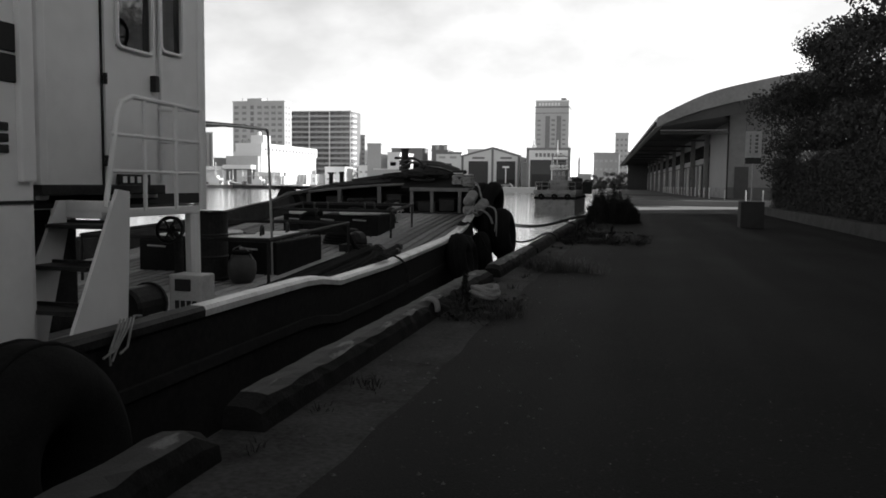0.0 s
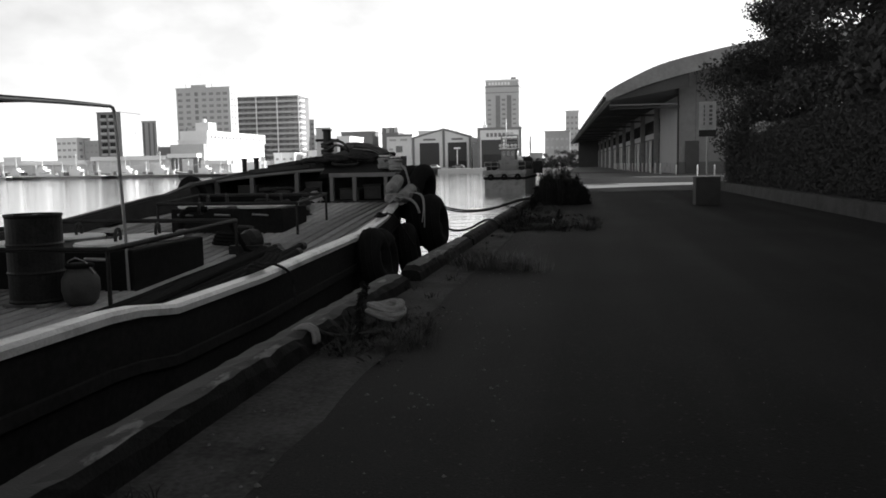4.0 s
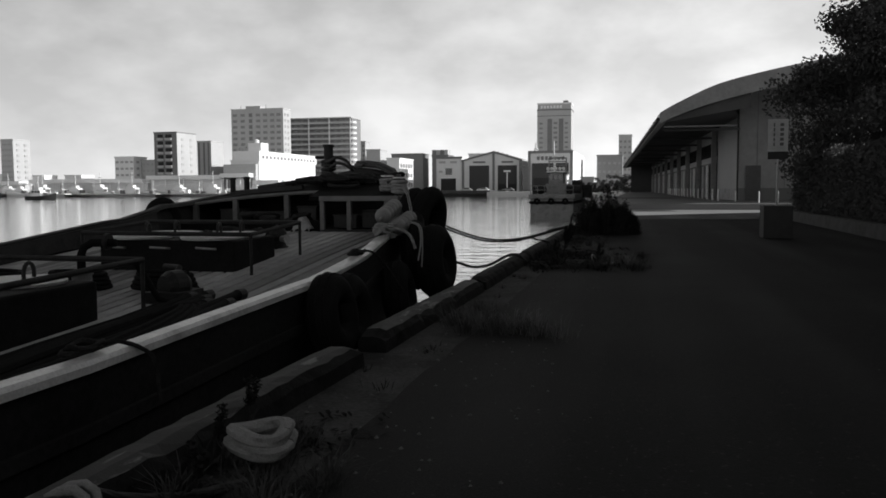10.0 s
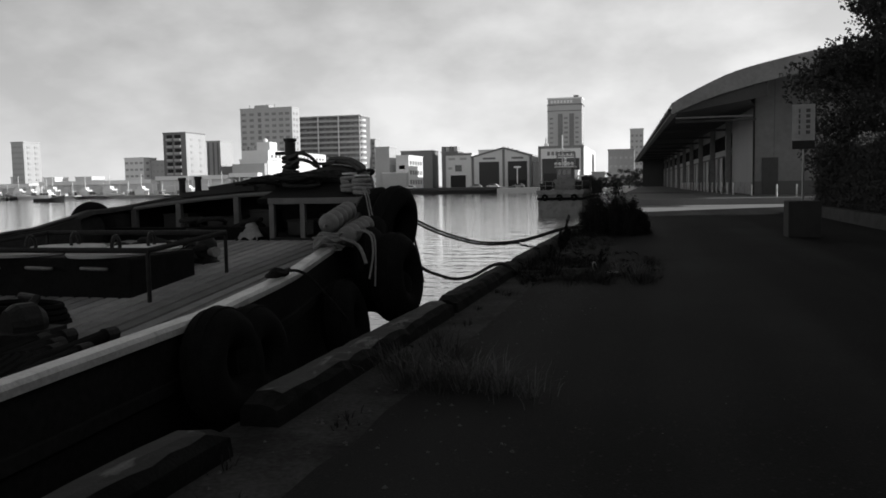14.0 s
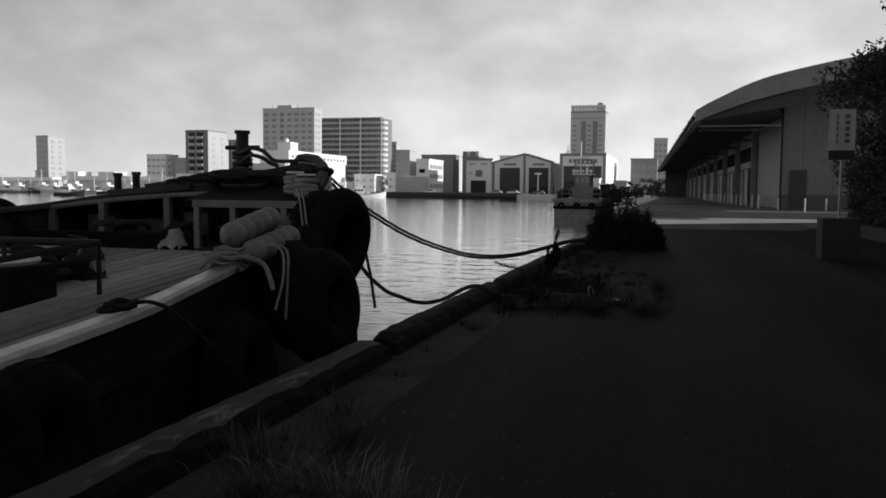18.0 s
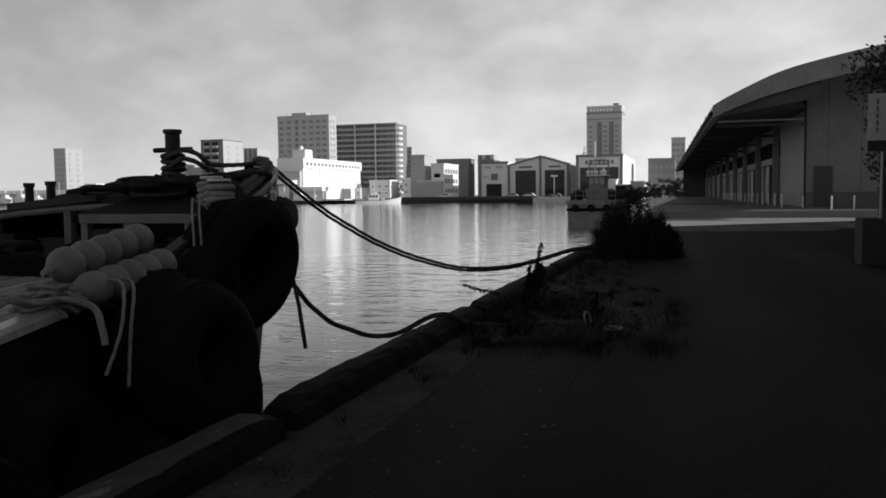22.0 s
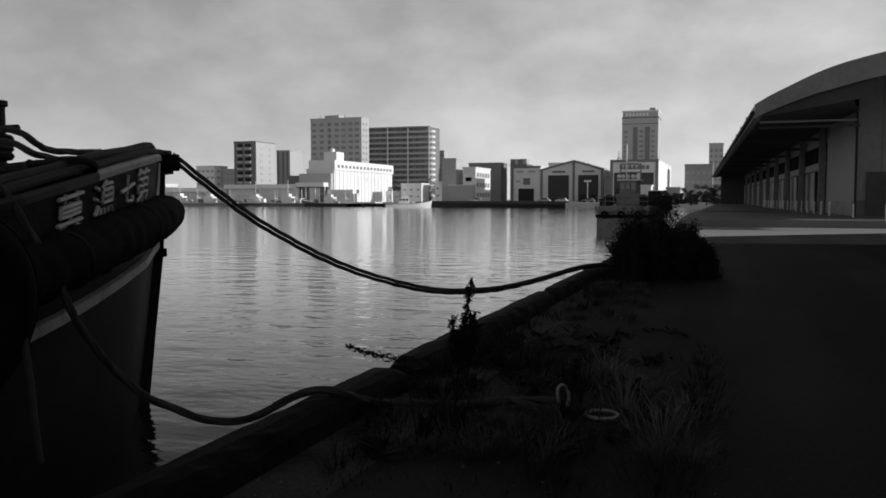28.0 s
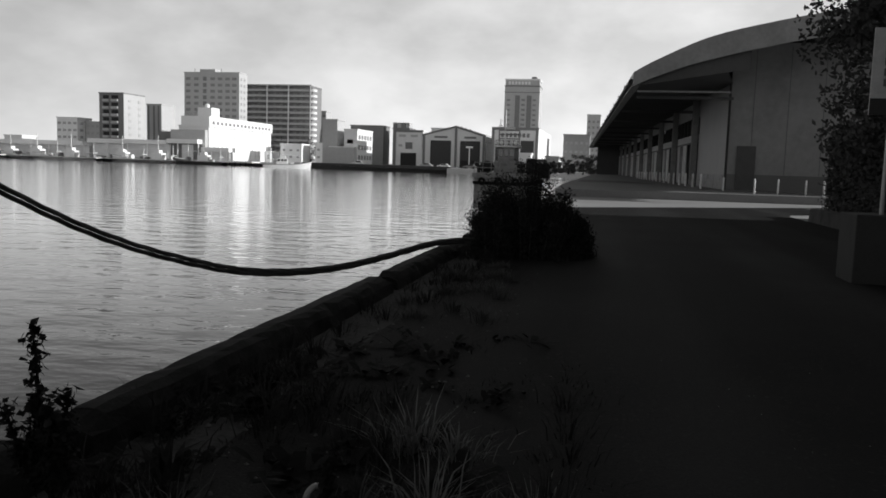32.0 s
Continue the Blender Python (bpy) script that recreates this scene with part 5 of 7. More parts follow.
block("low_block", -236.1, -226.0, 330, 10, 16.6, FARM, "low white apartment block", windows=(4, 4, 1.6, 1.0, 4, 16), side=(4, 2, 4, 16), pane=HAZEWIN)
block("low_block", -225.6, -216.0, 335, 10, 15.2, FARG, "low grey apartment block", windows=(4, 3, 1.2, 1.0, 6, 15), pane=HAZEWIN)
block("apartment_tower", -298.6, -291.6, 330, 11, 25.8, FARG, "hazy distant apartment tower with banded floors", windows=(1, 8, 6.2, 0.9, 4, 25), side=(8, 2, 4, 25), pane=HAZEWIN)
# Mostly white walls, painted so to carry the left shore's bright haze.
r = rng(77)
for i in range(26):
    x = -330 + i * 8.2 + r.uniform(-2, 2)
    h = r.uniform(4.5, 10)
    block("low_house", x, x + r.uniform(6, 11), 345 + r.uniform(0, 40), 10, h, r.choice((FARW, FARW, FARM, FARW)), "low pale harbour building", windows=(3, 2, 1.2, 0.9, 1.5, h - 1), pane=HAZEWIN)
solo("far_pier", box(-98.4, -48.4, 268, 300, -2.5, 0.9, 0.05), mat("dark_pier", 0.05, 0.8), (-70, 270, -2.5), "low dark timber-faced pier on the far shore", "pier", kind="structure")
solo("far_quay", box(-1200, -98.4, 292, 300, -2.5, 0.45), mat("far_quay_concrete", 0.55, 0.8), (-300, 295, -2.5), "pale far quay wall", "quay wall", kind="structure")
solo("far_quay", box(-48.4, EDGE, 262, 300, -2.5, 0.45), mat("far_quay_concrete", 0.55), (-20, 270, -2.5), "pale far quay wall", "quay wall", kind="structure")

# ---------------------------------------------------------------- on and around the boat
def fender_tyre(at, axis, big, small, label, squash=1.0):
    t = thing("tyre_fender", (at[0], at[1], at[2] - big), label, "tyre", "tyre fenders on the boat side")
    part("tyre", ring(at, axis, big, small, 36, 14, squash=squash), BLACK, t, smooth=True)
    q = Vector(axis).normalized()
    for k in (-0.45, 0.0, 0.45):
        part("tread_rib", ring(Vector(at) + q * small * squash * k, axis, big + small * math.sqrt(1 - k * k) * 0.97, small * 0.07, 36, 6), BLACK, t, smooth=True)
    return t


fender_tyre((-3.08, 3.0, 0.02), (1, 0.1, 0.15), 0.4, 0.26, "big black tyre fender hung on the hull by the wheelhouse", 1.1)
fender_tyre((-3.06, 12.92, 0.2), (1, 0.0, 0.15), 0.28, 0.17, "black tyre fender hung below the gunwale")
fender_tyre((-3.06, 13.4, 0.16), (1, 0.0, 0.1), 0.27, 0.16, "black tyre fender hung below the gunwale")
fender_tyre((-3.2, 15.75, 0.02), (1, 0.12, 0.15), 0.32, 0.18, "black tyre fender low on the bow side")
fender_tyre((-2.98, 16.85, 0.42), (1, -0.05, 0.1), 0.35, 0.2, "large black tyre fender at the bow shoulder", 1.15)
fender_tyre((-3.53, 18.49, 0.934), (0.981, -0.123, -0.15), 0.433, 0.174, "tall black tyre fender hung over the bow corner", 1.0)
# Inner tyre added as dark backing behind the corner tyre's hole.
fender_tyre((-3.8, 18.52, 0.95), (0.981, -0.123, -0.15), 0.4, 0.17, "extra black tyre closing the corner tyre's hole")
fender_tyre((-8.95, 19.0, 0.95), (1, -0.25, 0.1), 0.26, 0.15, "black tyre hung over the far gunwale")
# Extra tyres added as dark fill between the fenders and the hull.
fender_tyre((-3.32, 16.95, 0.5), (1, 0.25, 0.1), 0.34, 0.2, "extra black tyre filling the gap at the bow shoulder")
fender_tyre((-3.55, 17.8, 0.62), (0.95, 0.2, 0.1), 0.34, 0.18, "extra black tyre filling the gap below the bow corner")
fender_tyre((-3.0, 17.2, 0.08), (1, 0.2, 0.1), 0.3, 0.17, "extra low black tyre covering the water gap")
# stout black roll along the bow
roll = [band(y, 0.74) + Vector((0.16, 0, 0)) for y in (19.4, 20.2, 21, 21.8, 22.6, 23.4, 24.12)]
bf = thing("bow_fender", (-5.2, 21.5, 1.0), "stout black rubber roll fender along the bow", "fender")
def rough_roll(line, rad, seed):
    """A thick worn roll with a lumpy, rope-bound skin and a rounded nose."""
    r = rng(seed)
    pts = []
    for a, b in zip(line, line[1:]):
        pts += [a.lerp(b, k / 9) for k in range(9)]
    pts.append(line[-1])
    pts += [line[-1] + (line[-1] - line[-2]).normalized() * d for d in (0.05, 0.1, 0.13)]
    bm = tube(pts, rad, 18)
    n = len(pts)
    for k, v in enumerate(bm.verts):
        i = k // 18
        c = pts[i]
        f = r.uniform(0.93, 1.05) + 0.04 * math.sin(i * 1.9)
        f *= (1.0, 0.92, 0.75, 0.4)[max(0, i - (n - 4))] if i >= n - 4 else 1.0
        v.co = c + (v.co - c) * f
    return bm


part("roll", rough_roll(roll, 0.215, 4), BLACK, bf, smooth=True)
for i in (1, 3, 5):
    part("strap", ring(roll[i], roll[min(i + 1, 6)] - roll[i - 1], 0.205, 0.02, 22, 6), DARKSTEEL, bf, "dark steel strap")
solo("bow_roller", tube([(-7.05, 24.22, 1.98), (-6.62, 24.42, 1.98)], 0.11, 14), BLACK, (-6.8, 24.3, 1.9), "black rubber wrapped bow roller on the stem head", "fender", smooth=True)


# white painted name characters on the bow, in perspective of the hull side
def on_bow(y, up):
    return band(y, up)


def stroke(bm, y0, u0, y1, u1, w=0.035):
    a, b = on_bow(y0, u0) + Vector((0.03, -0.015, 0)), on_bow(y1, u1) + Vector((0.03, -0.015, 0))
    tube([a, a.lerp(b, 0.5) + Vector((0.004, 0, 0)), b], w * 0.5, 5, bm)


name = thing("boat_name", on_bow(21.6, 0.5), "white painted name characters on the black bow", "lettering")


def character(y, strokes):
    first = None
    for a0, b0, a1, b1 in strokes:
        bm = bmesh.new()
        stroke(bm, y + a0 * 0.42, 0.10 + b0 * 0.40, y + a1 * 0.42, 0.10 + b1 * 0.40)
        if first is None:
            first = part("character", bm, PAINT, name, "white brush-painted character")
        else:
            part("stroke", bm, PAINT, first)


character(20.3, [(0, .1, 1, .1), (.25, 0, .25, .25), (.75, 0, .75, .25), (.1, .35, .9, .35), (.1, .35, .1, .6), (.9, .35, .9, .6), (.1, .48, .9, .48), (.1, .6, .9, .6), (.5, .25, .5, .8), (.0, .8, 1, .8), (.1, .98, .3, .88), (.7, .88, .95, .98)])
character(20.95, [(.05, .1, .2, .2), (.0, .4, .15, .5), (.05, .9, .2, .65), (.55, 0, .35, .2), (.45, .1, .85, .1), (.4, .25, .9, .25), (.4, .25, .4, .6), (.9, .25, .9, .6), (.65, .25, .65, .6), (.4, .42, .9, .42), (.4, .6, .9, .6), (.35, .75, .3, .95), (.52, .75, .54, .92), (.7, .75, .74, .92), (.88, .75, .97, .95)])
character(21.55, [(0, .5, 1, .35), (.45, .05, .45, .8), (.45, .8, .9, .85), (.9, .85, .95, .7)])
character(22.1, [(.2, 0, .05, .2), (.2, .1, .5, .1), (.7, 0, .55, .2), (.7, .1, 1, .1), (.1, .3, .9, .3), (.9, .3, .9, .5), (.1, .5, .9, .5), (.1, .5, .1, .7), (.1, .7, .95, .7), (.5, .25, .5, 1), (.5, .7, .1, .95), (.95, .7, .85, .95)])


# floats: two strings of round floats lying on the gunwale with white cords
def float_string(a, b, n, r0, label):
    t = thing("float_string", a, label, "float", "floats on the gunwale")
    for i in range(n):
        p = Vector(a).lerp(Vector(b), i / (n - 1))
        part("float", lathe([(r0 * math.sin(math.pi * k / 12) + 0.001, -r0 * 1.05 * math.cos(math.pi * k / 12)) for k in range(13)], p, Vector(b) - Vector(a), 20), FLOAT, t, smooth=True)
    part("cord", tube([Vector(a) - (Vector(b) - Vector(a)).normalized() * 0.2, a, b, Vector(b) + (Vector(b) - Vector(a)).normalized() * 0.2 + Vector((0, 0, -0.05))], 0.018, 6), ROPE, t, "frayed white cord")


float_string((-3.64, 16.4, 1.1), (-3.72, 17.2, 1.22), 5, 0.12, "string of pale round net floats on the gunwale")
float_string((-3.4, 16.36, 0.95), (-3.45, 17.1, 1.04), 5, 0.12, "lower string of pale round net floats")
float_string((-3.6, 16.05, 0.9), (-3.66, 16.28, 0.93), 2, 0.085, "short string of pale net floats")
r = rng(9)
tw = thing("cord_bundle", (-3.5, 16.0, 0.9), "tangled pale cords tied round the floats", "rope")
for i in range(14):
    y = 15.78 + r.random() * 0.5
    pts = [Vector((-3.46 + r.uniform(-.17, .13), y + 0.06 * k + r.uniform(-.07, .07), 0.9 + r.uniform(-.06, .12) - 0.01 * k)) for k in range(6)]
    part("cord", laid_rope(pts, 0.012), ROPE, tw)
for dy, end in ((0.0, (-3.0, 15.98, 0.5)), (0.09, (-3.0, 16.17, 0.39))):
    part("cord", laid_rope([(-3.4, 16.42 + dy, 1.0), (-3.2, 16.36 + dy, 1.01), (-3.05, 16.22 + dy, 0.95), (-3.0, 16.12 + dy, 0.74), end], 0.011), ROPE, tw)
part("cord", laid_rope([(-3.5, 15.62, 0.86), (-3.42, 15.7, 0.96), (-3.38, 15.85, 0.93), (-3.32, 16.02, 0.93), (-3.2, 16.12, 0.88), (-3.1, 16.08, 0.76), (-3.06, 16.05, 0.66)], 0.022), ROPE, tw, "thick frayed rope")
tw2 = thing("cord_loop", (-3.6, 18.0, 1.2), "pale cord loops hung at the bow corner", "rope")
for dy in (0.0, 0.1):
    part("cord", tube([(-3.6, 17.75 + dy, 1.05), (-3.72, 17.9 + dy, 1.4), (-3.85, 18.1 + dy, 1.52), (-3.75, 18.25 + dy, 1.4), (-3.55, 18.1 + dy, 1.0)], 0.010, 6), ROPE, tw2)

# chock with mooring line over the gunwale
for yy, end in ((14.45, (-3.02, 15.34, 0.15)), (9.5, (-3.12, 9.95, 0.08))):
    zz = lerp_table(SHEER, yy)[2] + 0.05
    c = thing("mooring_chock", (-3.3, yy, zz), "dark rope loop made fast on the gunwale", "rope")
    part("loop", laid_rope([(-3.36 + 0.07 * math.cos(a), yy + 0.16 * math.sin(a), zz + 0.02) for a in [2 * math.pi * k / 14 for k in range(15)]], 0.02), NET, c)
    part("loop", laid_rope([(-3.33 + 0.08 * math.cos(a), yy + 0.13 * math.sin(a), zz + 0.05 + 0.01 * math.sin(3 * a)) for a in [2 * math.pi * k / 14 for k in range(15)]], 0.018), NET, c)
    part("line", laid_rope([(-3.32, yy + 0.12, zz + 0.04), (-3.24, yy + 0.26, zz + 0.02), (-3.16, yy + 0.45, zz - 0.12), end], 0.015), NET, c)

# gear stowed under the foredeck
r = rng(66)
for k, (x, y, w, h) in enumerate(((-8.1, 20.3, 0.5, 0.3), (-7.2, 20.4, 0.7, 0.24), (-6.4, 20.2, 0.4, 0.36), (-5.3, 19.4, 0.45, 0.22), (-4.8, 19.5, 0.4, 0.3))):
    z = 0.78
    bx = thing("stowed_crate", (x, y, z), "dark fish crate stowed under the foredeck", "crate", "crates under the foredeck")
    part("crate", box(x - w / 2, x + w / 2, y - 0.2, y + 0.2, z, z + h, 0.02), mat("dull_crate", 0.035, 0.7, vary=0.4, stain=0.4), bx)
    part("rim", box(x - w / 2 - 0.015, x + w / 2 + 0.015, y - 0.215, y + 0.215, z + h, z + h + 0.03, 0.008), mat("dull_crate", 0.035), bx)
nets = thing("net_heap", (-6.6, 19.3, 0.78), "heap of dark netting under the foredeck", "net")
for k in range(9):
    part("fold", ring((-6.9 + r.uniform(-.3, .8), 19.25 + r.uniform(-.15, .2), 0.8 + 0.03 * k), (r.uniform(-.4, .4), r.uniform(-.4, .4), 1), r.uniform(.1, .22), 0.035, 16, 6), NET, nets)

# rope-wrapped bitts on the foredeck
for x, y, h in ((-4.2, 19.05, 1.4), (-4.55, 19.45, 1.44)):
    w = thing("bitt_lashing", (x, y, h), "thick pale rope wound round the foredeck bitt", "rope", "lashed bitts")
    for k in range(4):
        part("turn", ring((x, y, h + 0.04 + k * 0.06), (0.05 * (-1) ** k, 0.05, 1), 0.115 + 0.01 * (k % 2), 0.034, 22, 8), ROPE, w)
    part("cap", lathe([(0.11, 0), (0.12, 0.015), (0.11, 0.03)], (x, y, h + 0.28), n=18), CANVAS, w, "pale flat bitt cap")
pile = thing("rope_pile", (-5.8, 20.3, 1.65), "heap of dark mooring rope coiled on the foredeck", "rope")
r = rng(14)
for k in range(12):
    part("turn", ring((-5.6 + r.uniform(-.4, .3), 20.3 + r.uniform(-.35, .4), 1.6 + 0.012 * k), (r.uniform(-.2, .2), r.uniform(-.2, .2), 1), r.uniform(.18, .36), 0.03, 22, 6), NET, pile)
for k in range(4):
    part("turn", ring((-6.57, 21.6, 1.84 + k * 0.085), (0.08 * (-1) ** k, 0.1, 1), 0.14, 0.032, 18, 6), DROPE, pile)
part("turn", laid_rope([(-6.57, 21.45, 2.06), (-6.42, 21.46, 2.14), (-6.3, 21.5, 2.17), (-6.18, 21.58, 2.12), (-6.12, 21.7, 2.03), (-6.12, 21.9, 1.98), (-6.3, 22.9, 2.02), (-6.55, 23.8, 2.09), (-6.7, 24.35, 2.1)], 0.034), DROPE, pile)
part("turn", laid_rope([(-6.5, 21.47, 1.95), (-6.3, 21.4, 2.05), (-6.15, 21.45, 2.02), (-6.05, 21.6, 1.93), (-6.1, 21.9, 1.9)], 0.034), DROPE, pile)
for k, (dx, dz) in enumerate(((0.0, 0.07), (-0.1, 0.06), (-0.05, 0.13))):
    part("turn", tube([side_point(y, 0) + Vector((dx - 0.06, 0, dz + 0.012 * math.sin(y * 5 + k))) for y in (19.6, 20.4, 21.2, 22, 22.8, 23.6, 24.2)], 0.04, 8), DROPE, pile, "hawser laid along the gunwale")

# hawsers to the quay
HANG = [(0, 2.26), (0.06, 1.88), (0.17, 1.24), (0.29, 0.74), (0.38, 0.45), (0.47, 0.24), (0.56, 0.07), (0.65, 0.0), (0.75, -0.01), (0.84, 0.05), (0.93, 0.15), (1.0, 0.235), (1.08, 0.26), (1.2, 0.22), (1.3, 0.05)]
for dx, dz, rad, lab in ((0.0, 0.0, 0.028, "heavy dark hawser sagging from bow to quay"), (0.05, 0.072, 0.028, "second heavy dark hawser sagging from bow to quay")):
    pts = []
    for i in range(53):
        u = i / 40
        v = u + 0.045 * max(0, 1 - u) ** 3
        z = (lerp_table(HANG, v - 0.03)[1] + lerp_table(HANG, v)[1] + lerp_table(HANG, v + 0.03)[1]) / 3
        z = 1.5 - (1.5 - z) * (1 + 0.09 * max(0, 1 - u))
        pts.append((-6.7 + 4.28 * u + dx * (1 - u * 0.5) - (0.15 * (u - 1) if u > 1 else 0), 24.4 + 5.8 * u - dx, z + dz * (1 - 0.3 * min(1, u) if u < 1.2 else 0.5)))
    solo("bow_hawser", laid_rope(pts, rad, pitch=4.2), DROPE, (-4.5, 27, 0.2), lab, "rope", "mooring hawsers")
low = [(-4.5, 19.3, 1.62), (-4.35, 19.6, 1.66), (-4.15, 19.8, 1.2), (-3.9, 19.93, 0.6), (-3.6, 20.05, 0.22), (-3.3, 20.15, 0.06), (-3.0, 20.2, 0.0), (-2.7, 20.2, 0.08), (-2.45, 20.25, 0.22), (-2.28, 20.4, 0.23), (-2.15, 20.7, 0.1), (-1.99, 20.9, 0.05), (-1.5, 21.05, 0.05), (-1.25, 21.2, 0.06), (-0.99, 21.3, 0.06)]
spring = thing("spring_line", (-3, 20.2, 0), "thick laid mooring line sagging over the kerb beam", "rope", "mooring hawsers")
part("line", laid_rope(low, 0.028, pitch=4.2), DROPE, spring)
part("splice", laid_rope([(-1.25, 21.2, 0.06), (-0.99, 21.3, 0.06), (-0.9, 21.22, 0.03), (-1.02, 21.14, 0.04), (-1.25, 21.16, 0.07)], 0.028), DROPE, spring, "spliced eye at the ring")
part("whipping", tube([(-1.42, 21.08, 0.055), (-1.32, 21.15, 0.058)], 0.036, 10), DROPE, spring, "dark whipping twine")
solo("rope_end", tube([(-3.36, 18.95, 0.75), (-3.29, 18.92, 0.5), (-3.25, 18.9, 0.3), (-3.22, 18.9, 0.1)], 0.02, 8), DROPE, (-3.3, 18.85, 0.1), "loose dark rope end hanging from the bow fender", "rope")
ring_t = thing("mooring_ring", (-0.9, 21.25, 0), "rusty steel mooring ring lying in the weeds", "mooring ring")
part("ring", ring((-0.88, 21.22, 0.12), (0.9, -0.3, 0.25), 0.075, 0.012, 24, 8), STEEL, ring_t)
part("loop", ring((-0.6, 21.15, 0.03), (0, 0, 1), 0.11, 0.013, 24, 6), STEEL, ring_t)
part("plate", box(-1.02, -0.9, 21.2, 21.35, 0.0, 0.03, 0.006), DARKSTEEL, ring_t)

# pale rope eye on the quay and two turns round the kerb beam
coil = thing("rope_eye", (-1.91, 8.92, 0), "thick pale braided rope eye lying in the weeds", "rope")
for k, (R0, z) in enumerate(((0.15, 0.18), (0.135, 0.235))):
    pts = [(-1.91 + R0 * math.cos(a), 9.02 + R0 * 1.0 * math.sin(a), z + 0.02 * math.sin(2 * a)) for a in [2 * math.pi * i / 26 for i in range(26)]]
    part("strand", laid_rope(pts + pts[:1], 0.042), ROPE, coil)
part("tail", laid_rope([(-1.85, 8.75, 0.08), (-2.0, 8.6, 0.07), (-2.15, 8.5, 0.07), (-2.26, 8.35, 0.12), (-2.3, 8.22, 0.19)], 0.014), DROPE, coil)
wrap = thing("beam_lashing", (-2.4, 8.3, 0), "two turns of pale rope round the kerb beam", "rope")
for yy in (8.12, 8.19):
    part("turn", tube([(-2.45, yy - 0.02, 0.18), (-2.41, yy + 0.01, 0.205), (-2.35, yy + 0.03, 0.21), (-2.3, yy + 0.03, 0.18), (-2.28, yy + 0.02, 0.12), (-2.275, yy, 0.08)], 0.024, 8), ROPE, wrap, smooth=True)

# deck clutter
drum = thing("oil_drum", (-5.95, 9.7, 0.06), "dark steel oil drum standing on the deck", "drum")
part("drum", lathe([(0.285, 0), (0.29, 0.02), (0.28, 0.04), (0.28, 0.3), (0.292, 0.32), (0.28, 0.34), (0.28, 0.6), (0.292, 0.62), (0.28, 0.64), (0.28, 0.9), (0.29, 0.92), (0.29, 0.94), (0.27, 0.94), (0.27, 0.92)], (-5.95, 9.7, 0.12), n=32), DARKSTEEL, drum)
part("bung", lathe([(0.03, 0), (0.03, 0.02)], (-5.85, 9.6, 1.04), n=10), STEEL, drum)
part("chock", box(-6.2, -5.7, 9.45, 9.95, 0.04, 0.12, 0.01), PLANK, drum)
pot = thing("keg", (-5.4, 9.65, 0.08), "dull round-bellied plastic keg with dark lid on the deck", "keg")
part("keg", lathe([(0.13, 0), (0.17, 0.05), (0.195, 0.16), (0.19, 0.27), (0.15, 0.34), (0.13, 0.36), (0.13, 0.39)], (-5.4, 9.65, 0.1), n=24), mat("dull_plastic", 0.06, 0.6, stain=0.5), pot, smooth=True)
part("lid", lathe([(0.14, 0), (0.145, 0.03), (0.12, 0.05)], (-5.4, 9.65, 0.49), n=20), BLACK, pot, "dark screw lid")
part("bail", tube([(-5.57, 9.65, 0.42), (-5.5, 9.6, 0.56), (-5.4, 9.58, 0.6), (-5.3, 9.6, 0.56), (-5.23, 9.65, 0.42)], 0.008, 6), STEEL, pot)
tin = thing("oil_tin", (-4.25, 6.45, 0.2), "white square oil tin with black label", "tin")
part("crate", box(-4.6, -4.05, 6.25, 6.8, 0.02, 0.22, 0.01), PLANK, tin, "plank crate under the tin")
body = part("tin", box(-4.43, -4.09, 6.35, 6.6, 0.22, 0.6, 0.02), mat("scuffed_white_tin", 0.5, 0.5, vary=0.15, scale=6, stain=0.3), tin)
part("label_block", box(-4.36, -4.2, 6.338, 6.349, 0.45, 0.56), DARK, body, "black printed block")
for i in range(4):
    part("character", box(-4.36 + i * 0.06, -4.32 + i * 0.06, 6.338, 6.349, 0.28, 0.36), DARK, body)
wheelv = thing("valve_wheel", (-4.85, 7.05, 0.4), "dark hand wheel valve under the landing", "valve")
part("wheel", ring((-4.85, 7.05, 0.97), (0.3, -1, 0.3), 0.13, 0.02, 22, 8), DARKSTEEL, wheelv)
for k in range(3):
    a = k * math.pi / 3
    part("spoke", tube([(-4.85 - .12 * math.cos(a), 7.05, 0.97 - .12 * math.sin(a)), (-4.85 + .12 * math.cos(a), 7.05, 0.97 + .12 * math.sin(a))], 0.012, 6), DARKSTEEL, wheelv)
part("stem", tube([(-4.85, 7.06, 0.97), (-4.88, 7.25, 0.85), (-4.9, 7.3, 0.05)], 0.05, 10), DARKSTEEL, wheelv)
winch = thing("winch", (-4.75, 6.3, 0.02), "greasy dark winch motor under the landing", "winch")
part("motor", lathe([(0.16, 0), (0.18, 0.04), (0.18, 0.4), (0.12, 0.46)], (-4.75, 6.1, 0.3), (0, 1, 0), 20), DARKSTEEL, winch)
part("base", box(-5.0, -4.5, 6.0, 6.7, 0.02, 0.15, 0.01), DARKSTEEL, winch)
part("flange", lathe([(0.2, 0), (0.2, 0.03)], (-4.75, 6.5, 0.3), (0, 1, 0), 20), DARKSTEEL, winch)
part("nut", lathe([(0.04, 0), (0.04, 0.05)], (-4.75, 6.05, 0.3), (0, 1, 0), 6), STEEL, winch)
# black hose in long loops on the side deck
hose = thing("deck_hose", (-4.1, 9.5, 0.08), "black hose laid in long loops on the side deck", "hose")
